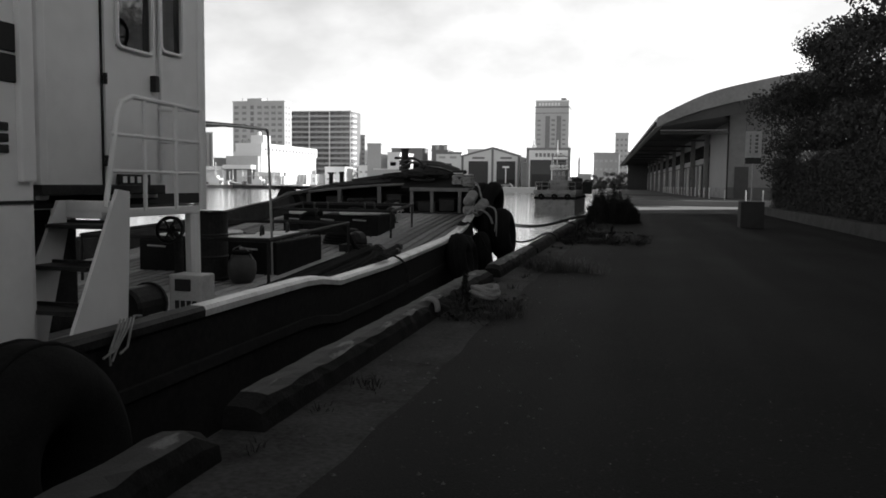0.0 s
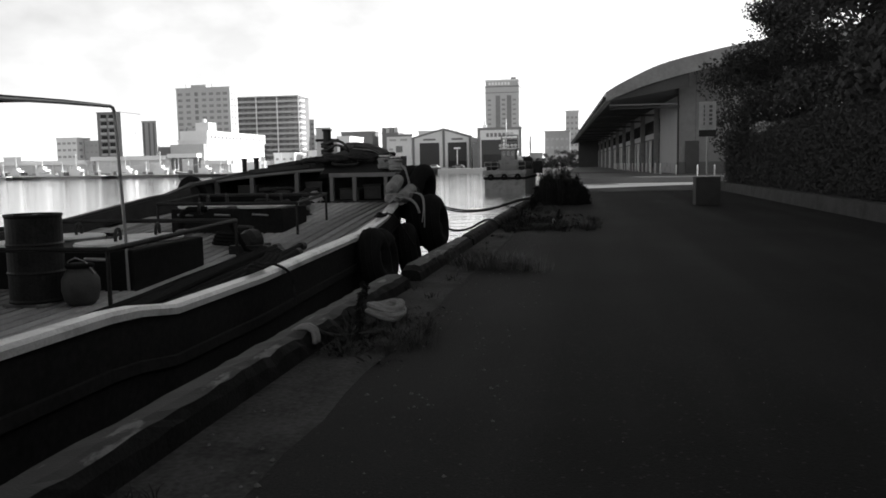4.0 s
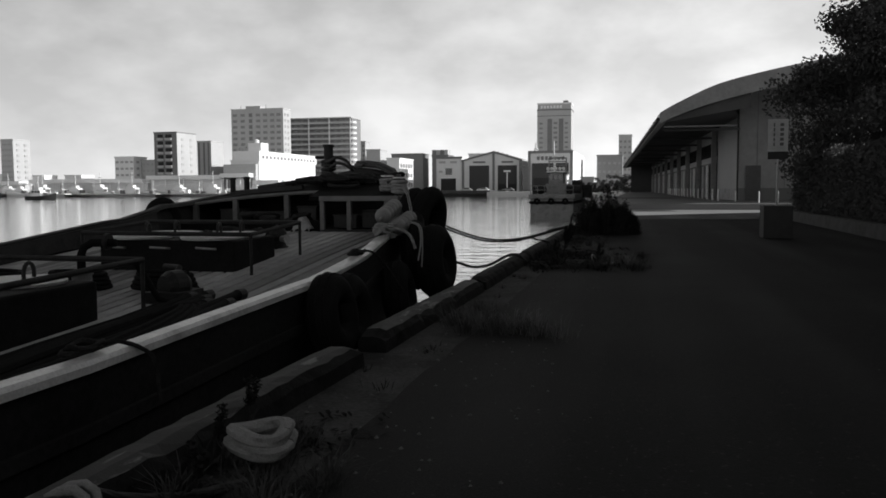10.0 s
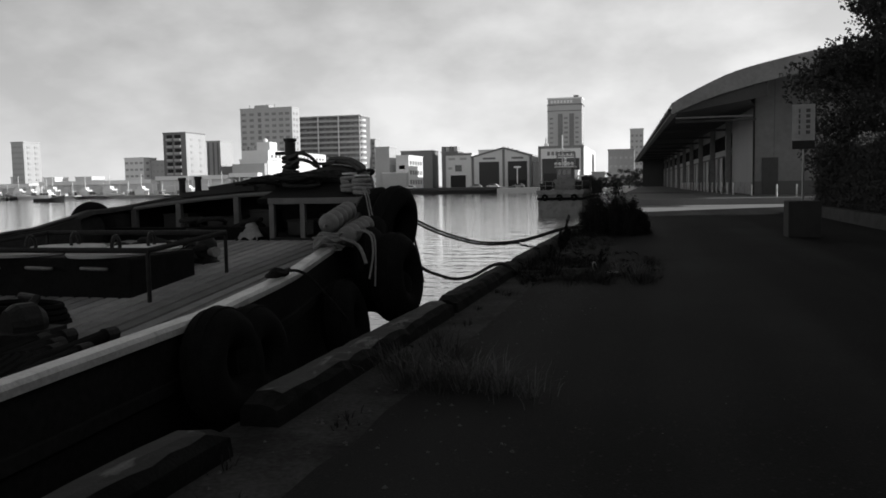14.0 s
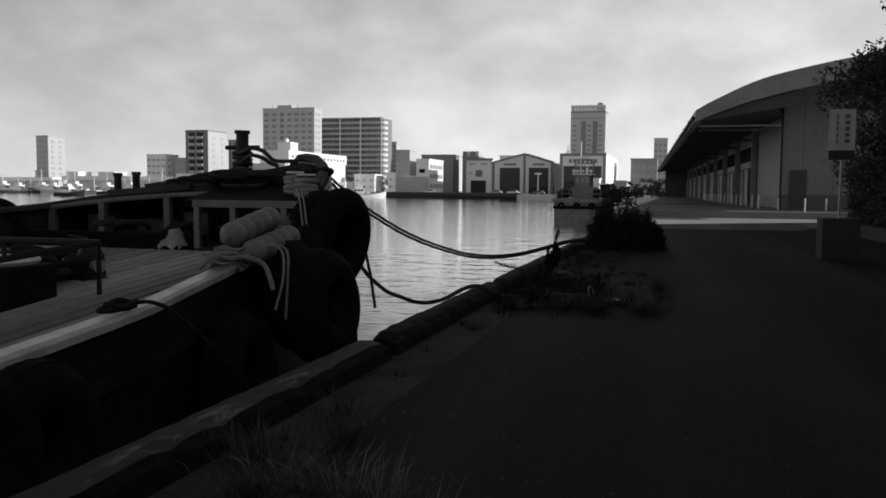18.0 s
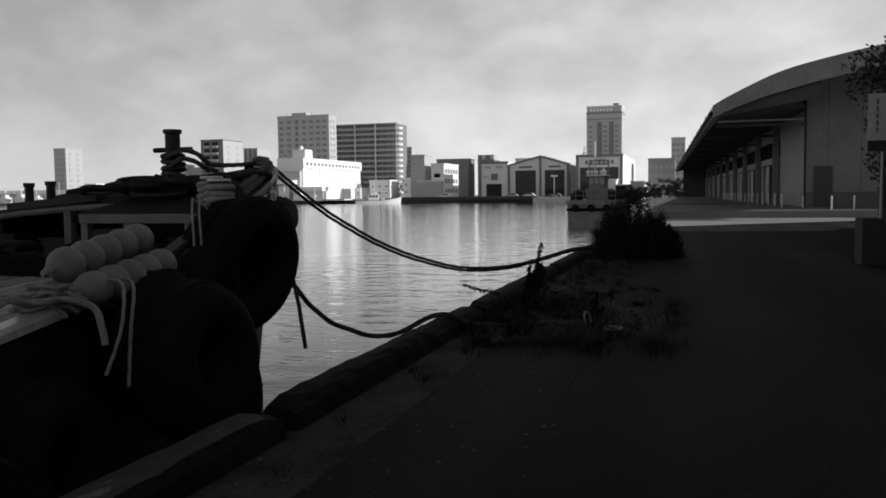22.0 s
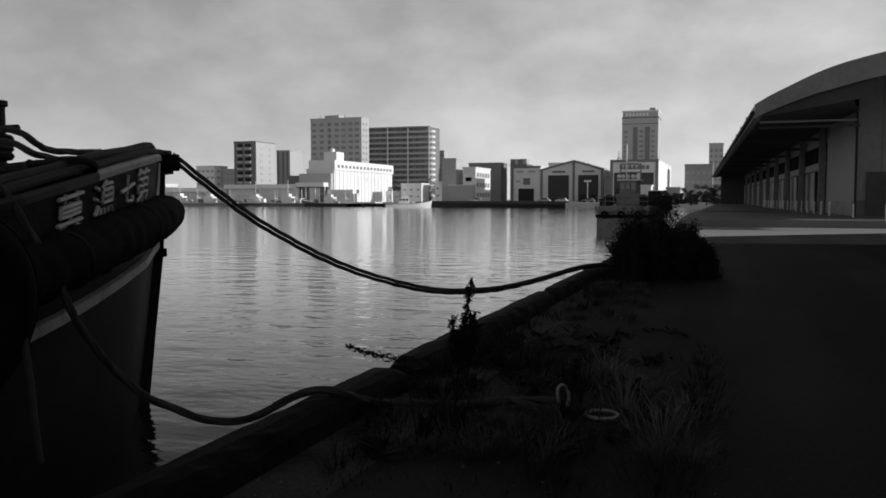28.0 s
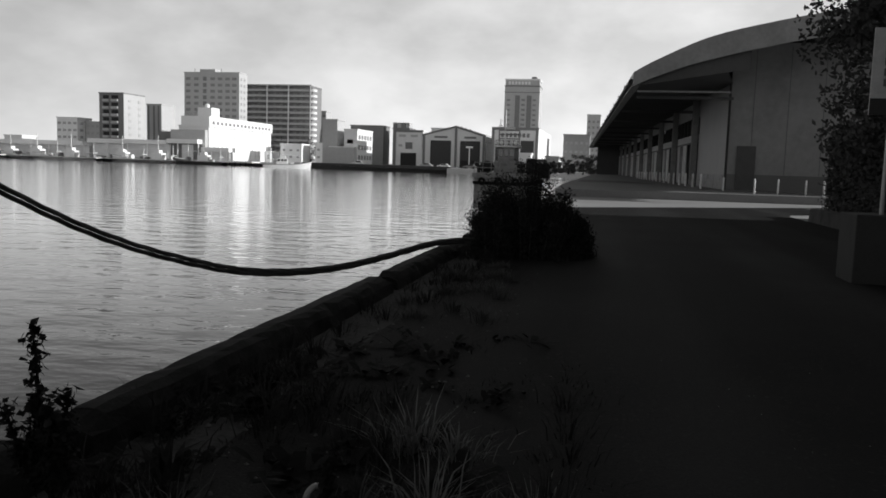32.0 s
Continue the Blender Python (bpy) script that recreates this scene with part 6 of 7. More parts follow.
for k in range(5):
    d = 0.085 * k
    pts = []
    for i in range(40):
        a = 2 * math.pi * i / 40
        yy = 10.3 + (2.3 - d) * math.cos(a)
        pts.append((-4.28 - 0.06 * (yy - 10.3) + (0.5 - d) * math.sin(a), yy, lerp_table(DECK, yy)[1] + 0.06 + 0.015 * k))
    part("hose", tube(pts, 0.042, 8, closed=True), BLACK, hose)
for k in range(3):
    hz = thing("hose_coil", (-7.5, 13.3, 0.3), "black hose coil on the fore deck", "hose", "hose coils")
    for j in range(4):
        part("turn", ring((-7.6 + k * 1.1, 13.35 + 0.1 * k, lerp_table(DECK, 13.4)[1] + 0.05 + j * 0.05), (0.05, 0.05, 1), 0.36 - 0.02 * j, 0.028, 24, 6), BLACK, hz)
# thick black hoses along the side deck, bunched to darken the bulwark's shadow band
r = rng(94)
for k in range(7):
    hz = thing("delivery_hose", (-4.4, 9, 0.1), "thick black rubber hose lying along the side deck", "hose", "delivery hoses")
    off = 0.11 * k
    line = [(-4.13 - off + r.uniform(-.03, .03), y, lerp_table(DECK, y)[1] + 0.06 + 0.012 * (k % 2)) for y in (7.9 + 0.2 * r.random(), 8.8, 9.8, 10.8, 11.9, 12.6 + r.random() * 0.5)]
    part("hose", tube(line, 0.052, 9), BLACK, hz, smooth=True)
    part("coupling", tube([line[-1], (line[-1][0] + 0.01, line[-1][1] + 0.12, line[-1][2])], 0.062, 10), DARKSTEEL, hz, "dark steel coupling")

# dark heap added to blacken the deck against the forward hatch
heap2 = thing("net_heap", (-5.8, 16.6, 0.56), "dark heap added to blacken the deck by the hatch", "net")
r = rng(91)
for k in range(26):
    part("fold", ring((-5.9 + r.uniform(-.55, .45), 16.5 + r.uniform(-.45, .4), 0.6 + 0.009 * k), (r.uniform(-.5, .5), r.uniform(-.5, .5), 1), r.uniform(.1, .24), 0.045, 16, 6), NET, heap2)

# pump, posts and pipes between the hatches
pump = thing("deck_pump", (-5.0, 13.0, 0.25), "dark deck pump with pipes", "pump")
part("casing", lathe([(0.12, 0), (0.17, 0.08), (0.17, 0.22), (0.1, 0.3)], (-5.0, 12.9, 0.45), (0.4, 1, 0), 18), DARKSTEEL, pump)
part("base", box(-5.2, -4.75, 12.8, 13.3, 0.24, 0.4, 0.01), DARKSTEEL, pump)
part("pipe", tube([(-5.05, 13.15, 0.5), (-5.05, 13.3, 0.62), (-5.3, 13.4, 0.62)], 0.035, 10), DARKSTEEL, pump)
cloth = thing("tarpaulin", (-6.0, 18.9, 0.75), "crumpled pale tarpaulin heaped before the foredeck", "tarpaulin")
r = rng(31)
rows = []
for i in range(9):
    rows.append([(-6.2 + 0.05 * j + r.uniform(-.03, .03), 18.75 + 0.05 * i, 0.76 + 0.22 * math.sin(math.pi * i / 8) * math.sin(math.pi * j / 8) + r.uniform(-.04, .04)) for j in range(9)])
part("sheet", loft(rows), TARP, cloth, smooth=True)

dl = thing("hand_pump", (-5.42, 16.7, 0.55), "greasy dark deck pump with a pale outlet stub", "pump")
part("body", lathe([(0.16, 0), (0.16, 0.03), (0.1, 0.05), (0.13, 0.16), (0.13, 0.26), (0.08, 0.34), (0.03, 0.36)], (-5.45, 16.7, 0.58), n=18), DARKSTEEL, dl, smooth=True)
part("outlet", lathe([(0.05, 0), (0.05, 0.14), (0.065, 0.15), (0.065, 0.19)], (-5.42, 16.66, 0.74), (0.9, -0.4, 0), 14), TARP, dl, "pale outlet stub")
part("lever", tube([(-5.45, 16.7, 0.92), (-5.55, 16.75, 1.0), (-5.8, 16.8, 1.02)], 0.014, 6), DARKSTEEL, dl)
bp = thing("deck_post", (-5.75, 12.6, 0.2), "pale stubby steel post on the deck", "post")
part("post", lathe([(0.11, 0), (0.1, 0.02), (0.1, 0.4), (0.115, 0.41), (0.115, 0.44), (0.08, 0.46)], (-5.75, 12.56, 0.2), n=20), PALEPOST, bp)
part("collar", ring((-5.75, 12.56, 0.3), (0, 0, 1), 0.1, 0.014, 20, 6), DARKSTEEL, bp)
dp = thing("deck_pipe", (-5.85, 12.7, 0.2), "thick dark elbow pipe by the hatch rail", "pipe")
part("pipe", tube([(-5.86, 12.7, 0.22), (-5.86, 12.7, 0.8), (-5.84, 12.72, 0.88), (-5.76, 12.76, 0.93), (-5.5, 12.8, 0.93)], 0.045, 12), BLACK, dp, smooth=True)
part("hose", tube([(-4.95, 12.3, 0.8), (-4.88, 12.4, 0.62), (-4.8, 12.5, 0.38), (-4.62, 12.7, 0.27), (-4.4, 13.0, 0.3)], 0.032, 10), BLACK, dp, smooth=True)
part("flange", lathe([(0.09, 0), (0.09, 0.04)], (-5.62, 12.8, 0.94), (1, 0.1, 0), 16), DARKSTEEL, dp, "dark pipe flange")
heap = thing("rope_pile", (-5.4, 20.1, 1.5), "wide heap of dark old ropes and nets on the foredeck", "rope")
r = rng(57)
for k in range(16):
    cx, cy = r.uniform(-6.5, -4.8), r.uniform(19.95, 21.2)
    top = deck_top(cx, cy) - 0.02
    part("turn", ring((cx, cy, top + 0.05 + r.uniform(0, .07)), (r.uniform(-.3, .3), r.uniform(-.3, .3), 1), r.uniform(.14, .3), 0.032, 20, 6), NET, heap)
for k in range(6):
    cx, cy = r.uniform(-6.4, -5.2), r.uniform(20.1, 20.9)
    top = deck_top(cx, cy) - 0.04
    pts = [(cx + 0.3 * j + r.uniform(-.1, .1), cy + r.uniform(-.3, .3), top + 0.1 + r.uniform(0, .08)) for j in range(-2, 3)]
    part("strand", tube(pts, 0.03, 7), NET, heap)
for x0, y0, x1, y1 in ((-8.1, 20.3, -6.5, 20.05), (-7.9, 20.9, -6.8, 21.2)):
    solo("loose_plank", tube([(x0, y0, deck_top(x0, y0) + 0.05), (x1, y1, deck_top(x1, y1) + 0.05)], 0.06, 4), mat("black_plank", 0.03, 0.8, vary=0.4), (x0, y0, deck_top(x0, y0)), "dark loose plank lying on the foredeck", "plank", "loose planks")

ht = thing("hull_lashing", (-3.2, 3.9, 0.5), "frayed pale cord lashing hung over the hull side", "rope")
r = rng(83)
for k in range(5):
    y0 = 3.82 + 0.035 * k
    part("cord", tube([(-3.32, y0 + 0.25, 0.6), (-3.24, y0 + 0.1, 0.56), (-3.22, y0 + r.uniform(-.05, .05), 0.45), (-3.22, y0 + r.uniform(-.1, .02), 0.36 + r.uniform(0, .1))], 0.008, 5), ROPE, ht)
for k in range(6):
    x, y = -4.8 + 0.13 * k, 5.9 + 0.06 * (k % 3)
    can = thing("small_can", (x, y, 0.02), "greasy dark can under the landing", "can", "cans under the landing")
    part("can", lathe([(0.05, 0), (0.055, 0.01), (0.055, 0.15 + 0.03 * (k % 3)), (0.04, 0.17 + 0.03 * (k % 3))], (x, y, 0.02), n=14), DARKSTEEL, can)
    part("lid", lathe([(0.042, 0), (0.042, 0.012)], (x, y, 0.19 + 0.03 * (k % 3)), n=14), STEEL, can, "dull metal lid")

# ---------------------------------------------------------------- weeds, grass and shrubs on the quay
def blades(bm, x, y, z, n, length, spread, r, lean=(0, 0), width=0.0038):
    for _ in range(n):
        a = r.uniform(0, 2 * math.pi)
        d = r.random() * spread
        p = Vector((x + d * math.cos(a) * r.random(), y + d * math.sin(a) * r.random(), z))
        l = length * r.uniform(0.45, 1.15)
        t = Vector((math.cos(a) * r.uniform(0.1, 0.9) + lean[0], math.sin(a) * r.uniform(0.1, 0.9) + lean[1], 1)).normalized()
        s = Vector((-math.sin(a), math.cos(a), 0)) * width * r.uniform(0.6, 1.4)
        m = p + t * l * 0.55
        e = m + (t + Vector((t.x * 0.7, t.y * 0.7, -0.5))).normalized() * l * 0.5
        v = [bm.verts.new(q) for q in (p - s, p + s, m + s * 0.8, m - s * 0.8, e)]
        bm.faces.new((v[0], v[1], v[2], v[3]))
        bm.faces.new((v[3], v[2], v[4]))


def grass_patch(name, spots, m, label, seed):
    r = rng(seed)
    bm = bmesh.new()
    cx = sum(s[0] for s in spots) / len(spots)
    cy = sum(s[1] for s in spots) / len(spots)
    for x, y, n, l, sp in spots:
        blades(bm, x, y, 0.0, n, l, sp, r)
    return solo(name, bm, m, (cx, cy, 0), label, "grass", kind="stuff")


grass_patch("grass_tuft", [(-1.75, 13.35, 120, 0.26, 0.35), (-1.45, 13.3, 130, 0.34, 0.4), (-1.15, 13.3, 90, 0.3, 0.35), (-0.95, 13.25, 60, 0.26, 0.35), (-1.95, 13.8, 150, 0.3, 0.4), (-1.65, 14.3, 120, 0.28, 0.45), (-1.9, 14.9, 80, 0.22, 0.4)], GRASS, "dry grass tuft growing along the asphalt edge", 1)
grass_patch("grass_tuft", [(-1.6, 13.45, 40, 0.32, 0.4), (-1.25, 13.3, 80, 0.4, 0.35), (-1.0, 13.2, 60, 0.36, 0.4), (-0.75, 13.15, 30, 0.28, 0.4)], PALEGRASS, "long pale stems standing in the tuft", 11)
r = rng(8)
grass_patch("weed_mat", [(r.uniform(-2.2, -1.5), r.uniform(8.1, 9.7), 90, r.uniform(.1, .24), .3) for _ in range(14)], GRASS, "low tangled dry weeds round the rope eye", 2)
grass_patch("dry_grass", [(r.uniform(-1.6, 0.05), r.uniform(20.0, 21.6), 90, r.uniform(.1, .26), .3) for _ in range(20)], GRASS, "dry pale grass clump spreading over the asphalt", 3)
grass_patch("dry_grass", [(r.uniform(-0.75, -0.05), r.uniform(20.4, 22.2), 80, r.uniform(.18, .36), .35) for _ in range(6)], PALEGRASS, "taller pale grass at the clump's edge", 4)
grass_patch("weed_strip", [(r.uniform(-2.25, -1.5), r.uniform(20, 31), 40, r.uniform(.1, .28), .3) for _ in range(34)], WEED, "low weeds in the broken concrete strip", 5)
grass_patch("weed_strip", [(r.uniform(-2.25, -1.8), r.uniform(-2, 20), 16, r.uniform(.05, .14), .2) for _ in range(30)], WEED, "sparse weeds along the kerb beam", 6)
grass_patch("dry_grass", [(r.uniform(-1.9, -0.9), r.uniform(25.5, 29.8), 80, r.uniform(.1, .24), .35) for _ in range(22)], GRASS, "short dry grass before the shrub", 7)


def stalk(x, y, h, lean, seed, label, heads=5, spread=0.09):
    """A dock weed: upright stems carrying thick dark seed heads."""
    r = rng(seed)
    t = thing("weed_stalk", (x, y, 0), label, "weed", "weed stalks by the kerb")
    base = Vector((x, y, 0.02))
    fork = base + Vector((lean[0] * 0.4, lean[1] * 0.4, h * 0.5))
    if heads > 1:
        part("stem", tube([base, base.lerp(fork, 0.5) + Vector((0.01, 0, 0)), fork], 0.011, 6, r_end=0.008), WEED, t)
    for k in range(heads):
        f = 1.0 if k == 0 else r.uniform(0.68, 0.92)
        off = 0 if k == 0 else spread * (2 * k / max(1, heads - 1) - 1.1)
        b = base if heads == 1 else base.lerp(fork, r.uniform(0.75, 1.0))
        tip = Vector((x + lean[0] * f + off, y + lean[1] * f + r.uniform(-.08, .08), h * f))
        mid = b.lerp(tip, 0.5) + Vector((off * 0.35, 0, -0.02)) if heads > 1 else base + Vector((lean[0] * 0.2, 0, h * 0.8))
        part("stem", tube([b, mid, tip], 0.007, 5, r_end=0.003), WEED, t)
        lf = bmesh.new()
        n = int(64 * max(0.45, h * f))
        for i in range(n):
            u = 1 - (0.85 if heads > 1 else 0.5) * (i / n)
            p = b.lerp(mid, u * 2) if u < 0.5 else mid.lerp(tip, u * 2 - 1)
            fat = 0.027 * (0.35 + abs(math.sin(i * 0.42 + k)))
            leaves(lf, p, fat, 6, 0.015, r, hollow=0.0)
        part("seed_head", lf, WEED, t, "small dark seed heads")
    lb = bmesh.new()
    for k in range(5):
        a = r.uniform(0, 6.28)
        blades(lb, x + 0.05 * math.cos(a), y + 0.05 * math.sin(a), 0.02, 3, 0.3 * h + 0.08, 0.06, r, width=0.018)
    part("foliage", lb, WEED, t)


stalk(-1.45, 20.45, 1.03, (0.26, -0.35), 41, "tall dark dock weed standing in the grass clump", 7)
stalk(-1.6, 20.25, 0.59, (-0.42, -0.05), 43, "dark weed leaning towards the water", 1)
stalk(-2.2, 9.0, 0.34, (0.03, 0.1), 44, "thin dark weed beside the rope eye", 2, 0.03)
stalk(-2.3, 9.6, 0.36, (0.0, 0.05), 45, "thin dark weed beside the kerb beam", 2, 0.03)
stalk(-2.05, 8.6, 0.3, (0.0, 0.05), 48, "thin dark weed beside the rope eye", 2, 0.03)
stalk(-0.8, 21.0, 0.42, (0.05, 0.05), 46, "dark weed in the grass clump", 3)
stalk(-1.7, 21.5, 0.45, (0.05, 0.05), 47, "dark weed in the grass clump", 3)
r = rng(12)
grass_patch("weed_mat", [(r.uniform(-2.15, 0.1), r.uniform(19.6, 23.6), 46, r.uniform(.12, .34), .3) for _ in range(46)], WEED, "dark tangled weeds over the broken concrete", 9)
def broadleaf(spots, seed):
    """Low rosettes of broad leaves, some ragged."""
    r = rng(seed)
    bm = bmesh.new()
    for x, y, n, size in spots:
        for k in range(n):
            a = r.uniform(0, 6.28)
            d = Vector((math.cos(a), math.sin(a), r.uniform(0.15, 0.9))).normalized()
            sd = Vector((-math.sin(a), math.cos(a), 0))
            l = size * r.uniform(0.6, 1.2)
            p = Vector((x + r.gauss(0, 0.06), y + r.gauss(0, 0.06), 0.01))
            q = [p, p + d * l * 0.35 + sd * l * 0.16, p + d * l * 0.75 + sd * l * 0.12 - Vector((0, 0, l * 0.08)), p + d * l - Vector((0, 0, l * 0.22)), p + d * l * 0.75 - sd * l * 0.12 - Vector((0, 0, l * 0.08)), p + d * l * 0.35 - sd * l * 0.16]
            v = [bm.verts.new(c) for c in q]
            bm.faces.new((v[0], v[1], v[2], v[4], v[5]))
            bm.faces.new((v[2], v[3], v[4]))
    return solo("weed_leaves", bm, mat("broad_leaf", 0.014, 0.8, vary=0.4, scale=6, bump=0.0, spec=0.06), (spots[0][0], spots[0][1], 0), "low broad-leaved weeds over the broken concrete", "weed", kind="stuff")


r = rng(21)
broadleaf([(r.uniform(-2.1, -0.3), r.uniform(19.8, 25.0), r.randint(7, 14), r.uniform(.1, .24)) for _ in range(64)], 22)
broadleaf([(r.uniform(-2.2, -1.5), r.uniform(7.8, 10.2), r.randint(5, 10), r.uniform(.06, .14)) for _ in range(34)], 23)
grass_patch("ground_leaves", [(r.uniform(-2.15, 0.2), r.uniform(19.4, 24.5), 24, r.uniform(.04, .1), .4) for _ in range(60)], WEED, "low creeping weeds on the asphalt edge", 10)


def shrub(x, y, h, w, seed, label):
    """Feathery upright shrub: many thin stems, soft at the edge, skirted with grass."""
    r = rng(seed)
    t = thing("shrub", (x, y, 0), label, "shrub", "shrubs on the quay")
    lf = bmesh.new()
    for k in range(76):
        a, f = r.uniform(0, 6.28), r.random() ** 0.55
        top = Vector((x + math.cos(a) * w * f * 1.08, y + math.sin(a) * w * f * 1.08, h * (1.02 - 0.62 * f ** 2.4) * r.uniform(0.66, 1.1)))
        base = Vector((x + math.cos(a) * w * f * 0.7, y + math.sin(a) * w * f * 0.7, 0))
        part("branch", tube([base, base.lerp(top, 0.6) + Vector((0, 0, 0.05)), top], 0.01, 5, r_end=0.003), BARK, t)
        for i in range(150):
            u = r.random() ** 0.8
            p = base.lerp(top, u) + Vector((r.gauss(0, 0.05), r.gauss(0, 0.05), r.gauss(0, 0.03)))
            leaves(lf, p, 0.2 * (1.15 - u), 2, r.uniform(0.012, 0.026), r, (1, 1, 1.5), 0.0)
    part("foliage", lf, WEED, t, "fine dark upright foliage")
    sk = bmesh.new()
    for k in range(26):
        a = r.uniform(0, 6.28)
        blades(sk, x + math.cos(a) * w * r.uniform(0.7, 1.25), y + math.sin(a) * w * r.uniform(0.7, 1.25), 0.0, 16, r.uniform(0.14, 0.34), 0.2, r)
    part("skirt", sk, WEED, t, "weedy grass round the stems")


shrub(-1.05, 31.3, 1.5, 0.8, 51, "dense dark upright shrub at the quay edge")
shrub(-1.56, 31.0, 1.2, 0.42, 52, "smaller dark shrub by the kerb")
shrub(-0.68, 31.5, 1.12, 0.48, 53, "dark shrub beside the road")
shrub(-0.36, 31.6, 0.72, 0.3, 54, "small spiky dark shrub beside the road")


# ---------------------------------------------------------------- barge and vessels
barge = thing("barge", (-8.2, 84, WATER_Z), "grey work barge with small wheelhouse moored ahead", "boat")
GB = mat("barge_grey", 0.24, 0.6, stain=0.4)
part("hull", loft([[(-9.95, 80, WATER_Z - .5), (-9.95, 80, 0.55), (-6.0, 80, 0.55), (-6.0, 80, WATER_Z - .5)], [(-9.95, 97, WATER_Z - .5), (-9.95, 97, 0.55), (-6.0, 97, 0.55), (-6.0, 97, WATER_Z - .5)]], caps=True), GB, barge)
part("deck_rim", box(-10.1, -5.85, 79.8, 97.2, 0.55, 0.95, 0.03), GB, barge, "thick grey deck rim")
part("belting", box(-10.05, -5.9, 79.85, 97.1, 0.05, 0.3, 0.03), BLACK, barge, "dark rubber belting")
part("cabin", box(-8.95, -6.95, 83.6, 88.4, 0.95, 1.95, 0.04), GB, barge, "grey deckhouse")
wh = part("wheelhouse", box(-8.7, -7.3, 84.0, 87, 1.95, 3.05, 0.05), GB, barge, "dark grey wheelhouse")
part("roof", box(-8.9, -7.1, 83.8, 87.2, 3.05, 3.2, 0.03), FARM, wh, "pale roof slab")
for x in (-8.45, -8.0, -7.55):
    part("window", box(x - 0.17, x + 0.17, 83.94, 83.99, 2.35, 2.85), GLASS, wh, "wheelhouse window")
for x in (-8.75, -8.4, -8.0, -7.6, -7.25):
    part("floodlight", lathe([(0.04, 0), (0.16, 0.06), (0.17, 0.18), (0.05, 0.24)], (x, 84.0, 3.4), (0, -1, 0.1), 12), FARW, wh, "white lamp housing")
    part("lamp_stem", tube([(x, 84.05, 3.2), (x, 84.05, 3.4)], 0.03, 6), FARM, wh)
for x in (-8.85, -7.15):
    part("frame_leg", tube([(x, 85.6, 3.2), (x, 85.6, 4.5)], 0.06, 8), GB, wh)
for z in (3.8, 4.15, 4.5):
    part("frame_bar", tube([(-8.85, 85.6, z), (-7.15, 85.6, z)], 0.05, 8), GB, wh)
part("mast", tube([(-8.35, 85.6, 3.2), (-8.35, 85.6, 6.2)], 0.06), FARM, wh)
part("radar", box(-8.3, -7.5, 85.4, 85.7, 4.55, 4.72, 0.03), FARM, wh)
for k in range(7):
    x = -9.95 + 0.66 * k
    part("rail_post", tube([(x, 80.0, 0.95), (x, 80.0, 1.75)], 0.03, 6), GB, barge)
for z in (1.35, 1.75):
    part("rail", tube([(-9.95, 80.0, z), (-6.0, 80.0, z)], 0.03, 6), GB, barge)
for x, y, h in ((-9.7, 80.6, 0.5), (-6.3, 80.6, 0.5), (-9.6, 82, 0.7), (-6.6, 83, 0.8)):
    part("bitt", lathe([(0.14, 0), (0.14, h), (0.2, h + .02), (0.2, h + .1)], (x, y, 0.95), n=12), DARKSTEEL, barge)
part("winch", lathe([(0.4, 0), (0.4, 1.4)], (-6.9, 82.6, 1.4), (1, 0, 0), 16), DARKSTEEL, barge)
part("buoy", lathe([(0.1, 0), (0.5, 0.15), (0.62, 0.45), (0.5, 0.75), (0.12, 0.95)], (-9.2, 81.6, 0.95), n=16), DARKSTEEL, barge, smooth=True)
for k, x in enumerate((-9.3, -8.0, -6.7)):
    part("tyre", ring((x, 79.72, 0.3), (0, 1, 0), 0.2, 0.11, 20, 8), BLACK, barge, "black tyre hung on the bow")
for x, y, w, h in ((-5.4, 90, 1.0, 0.9), (-6.4, 89, 0.9, 1.3)):
    part("deck_gear", box(x - w / 2, x + w / 2, y, y + 1.5, 0.5, 0.95 + h, 0.08), DARKSTEEL, barge, "dark machinery on the stern")


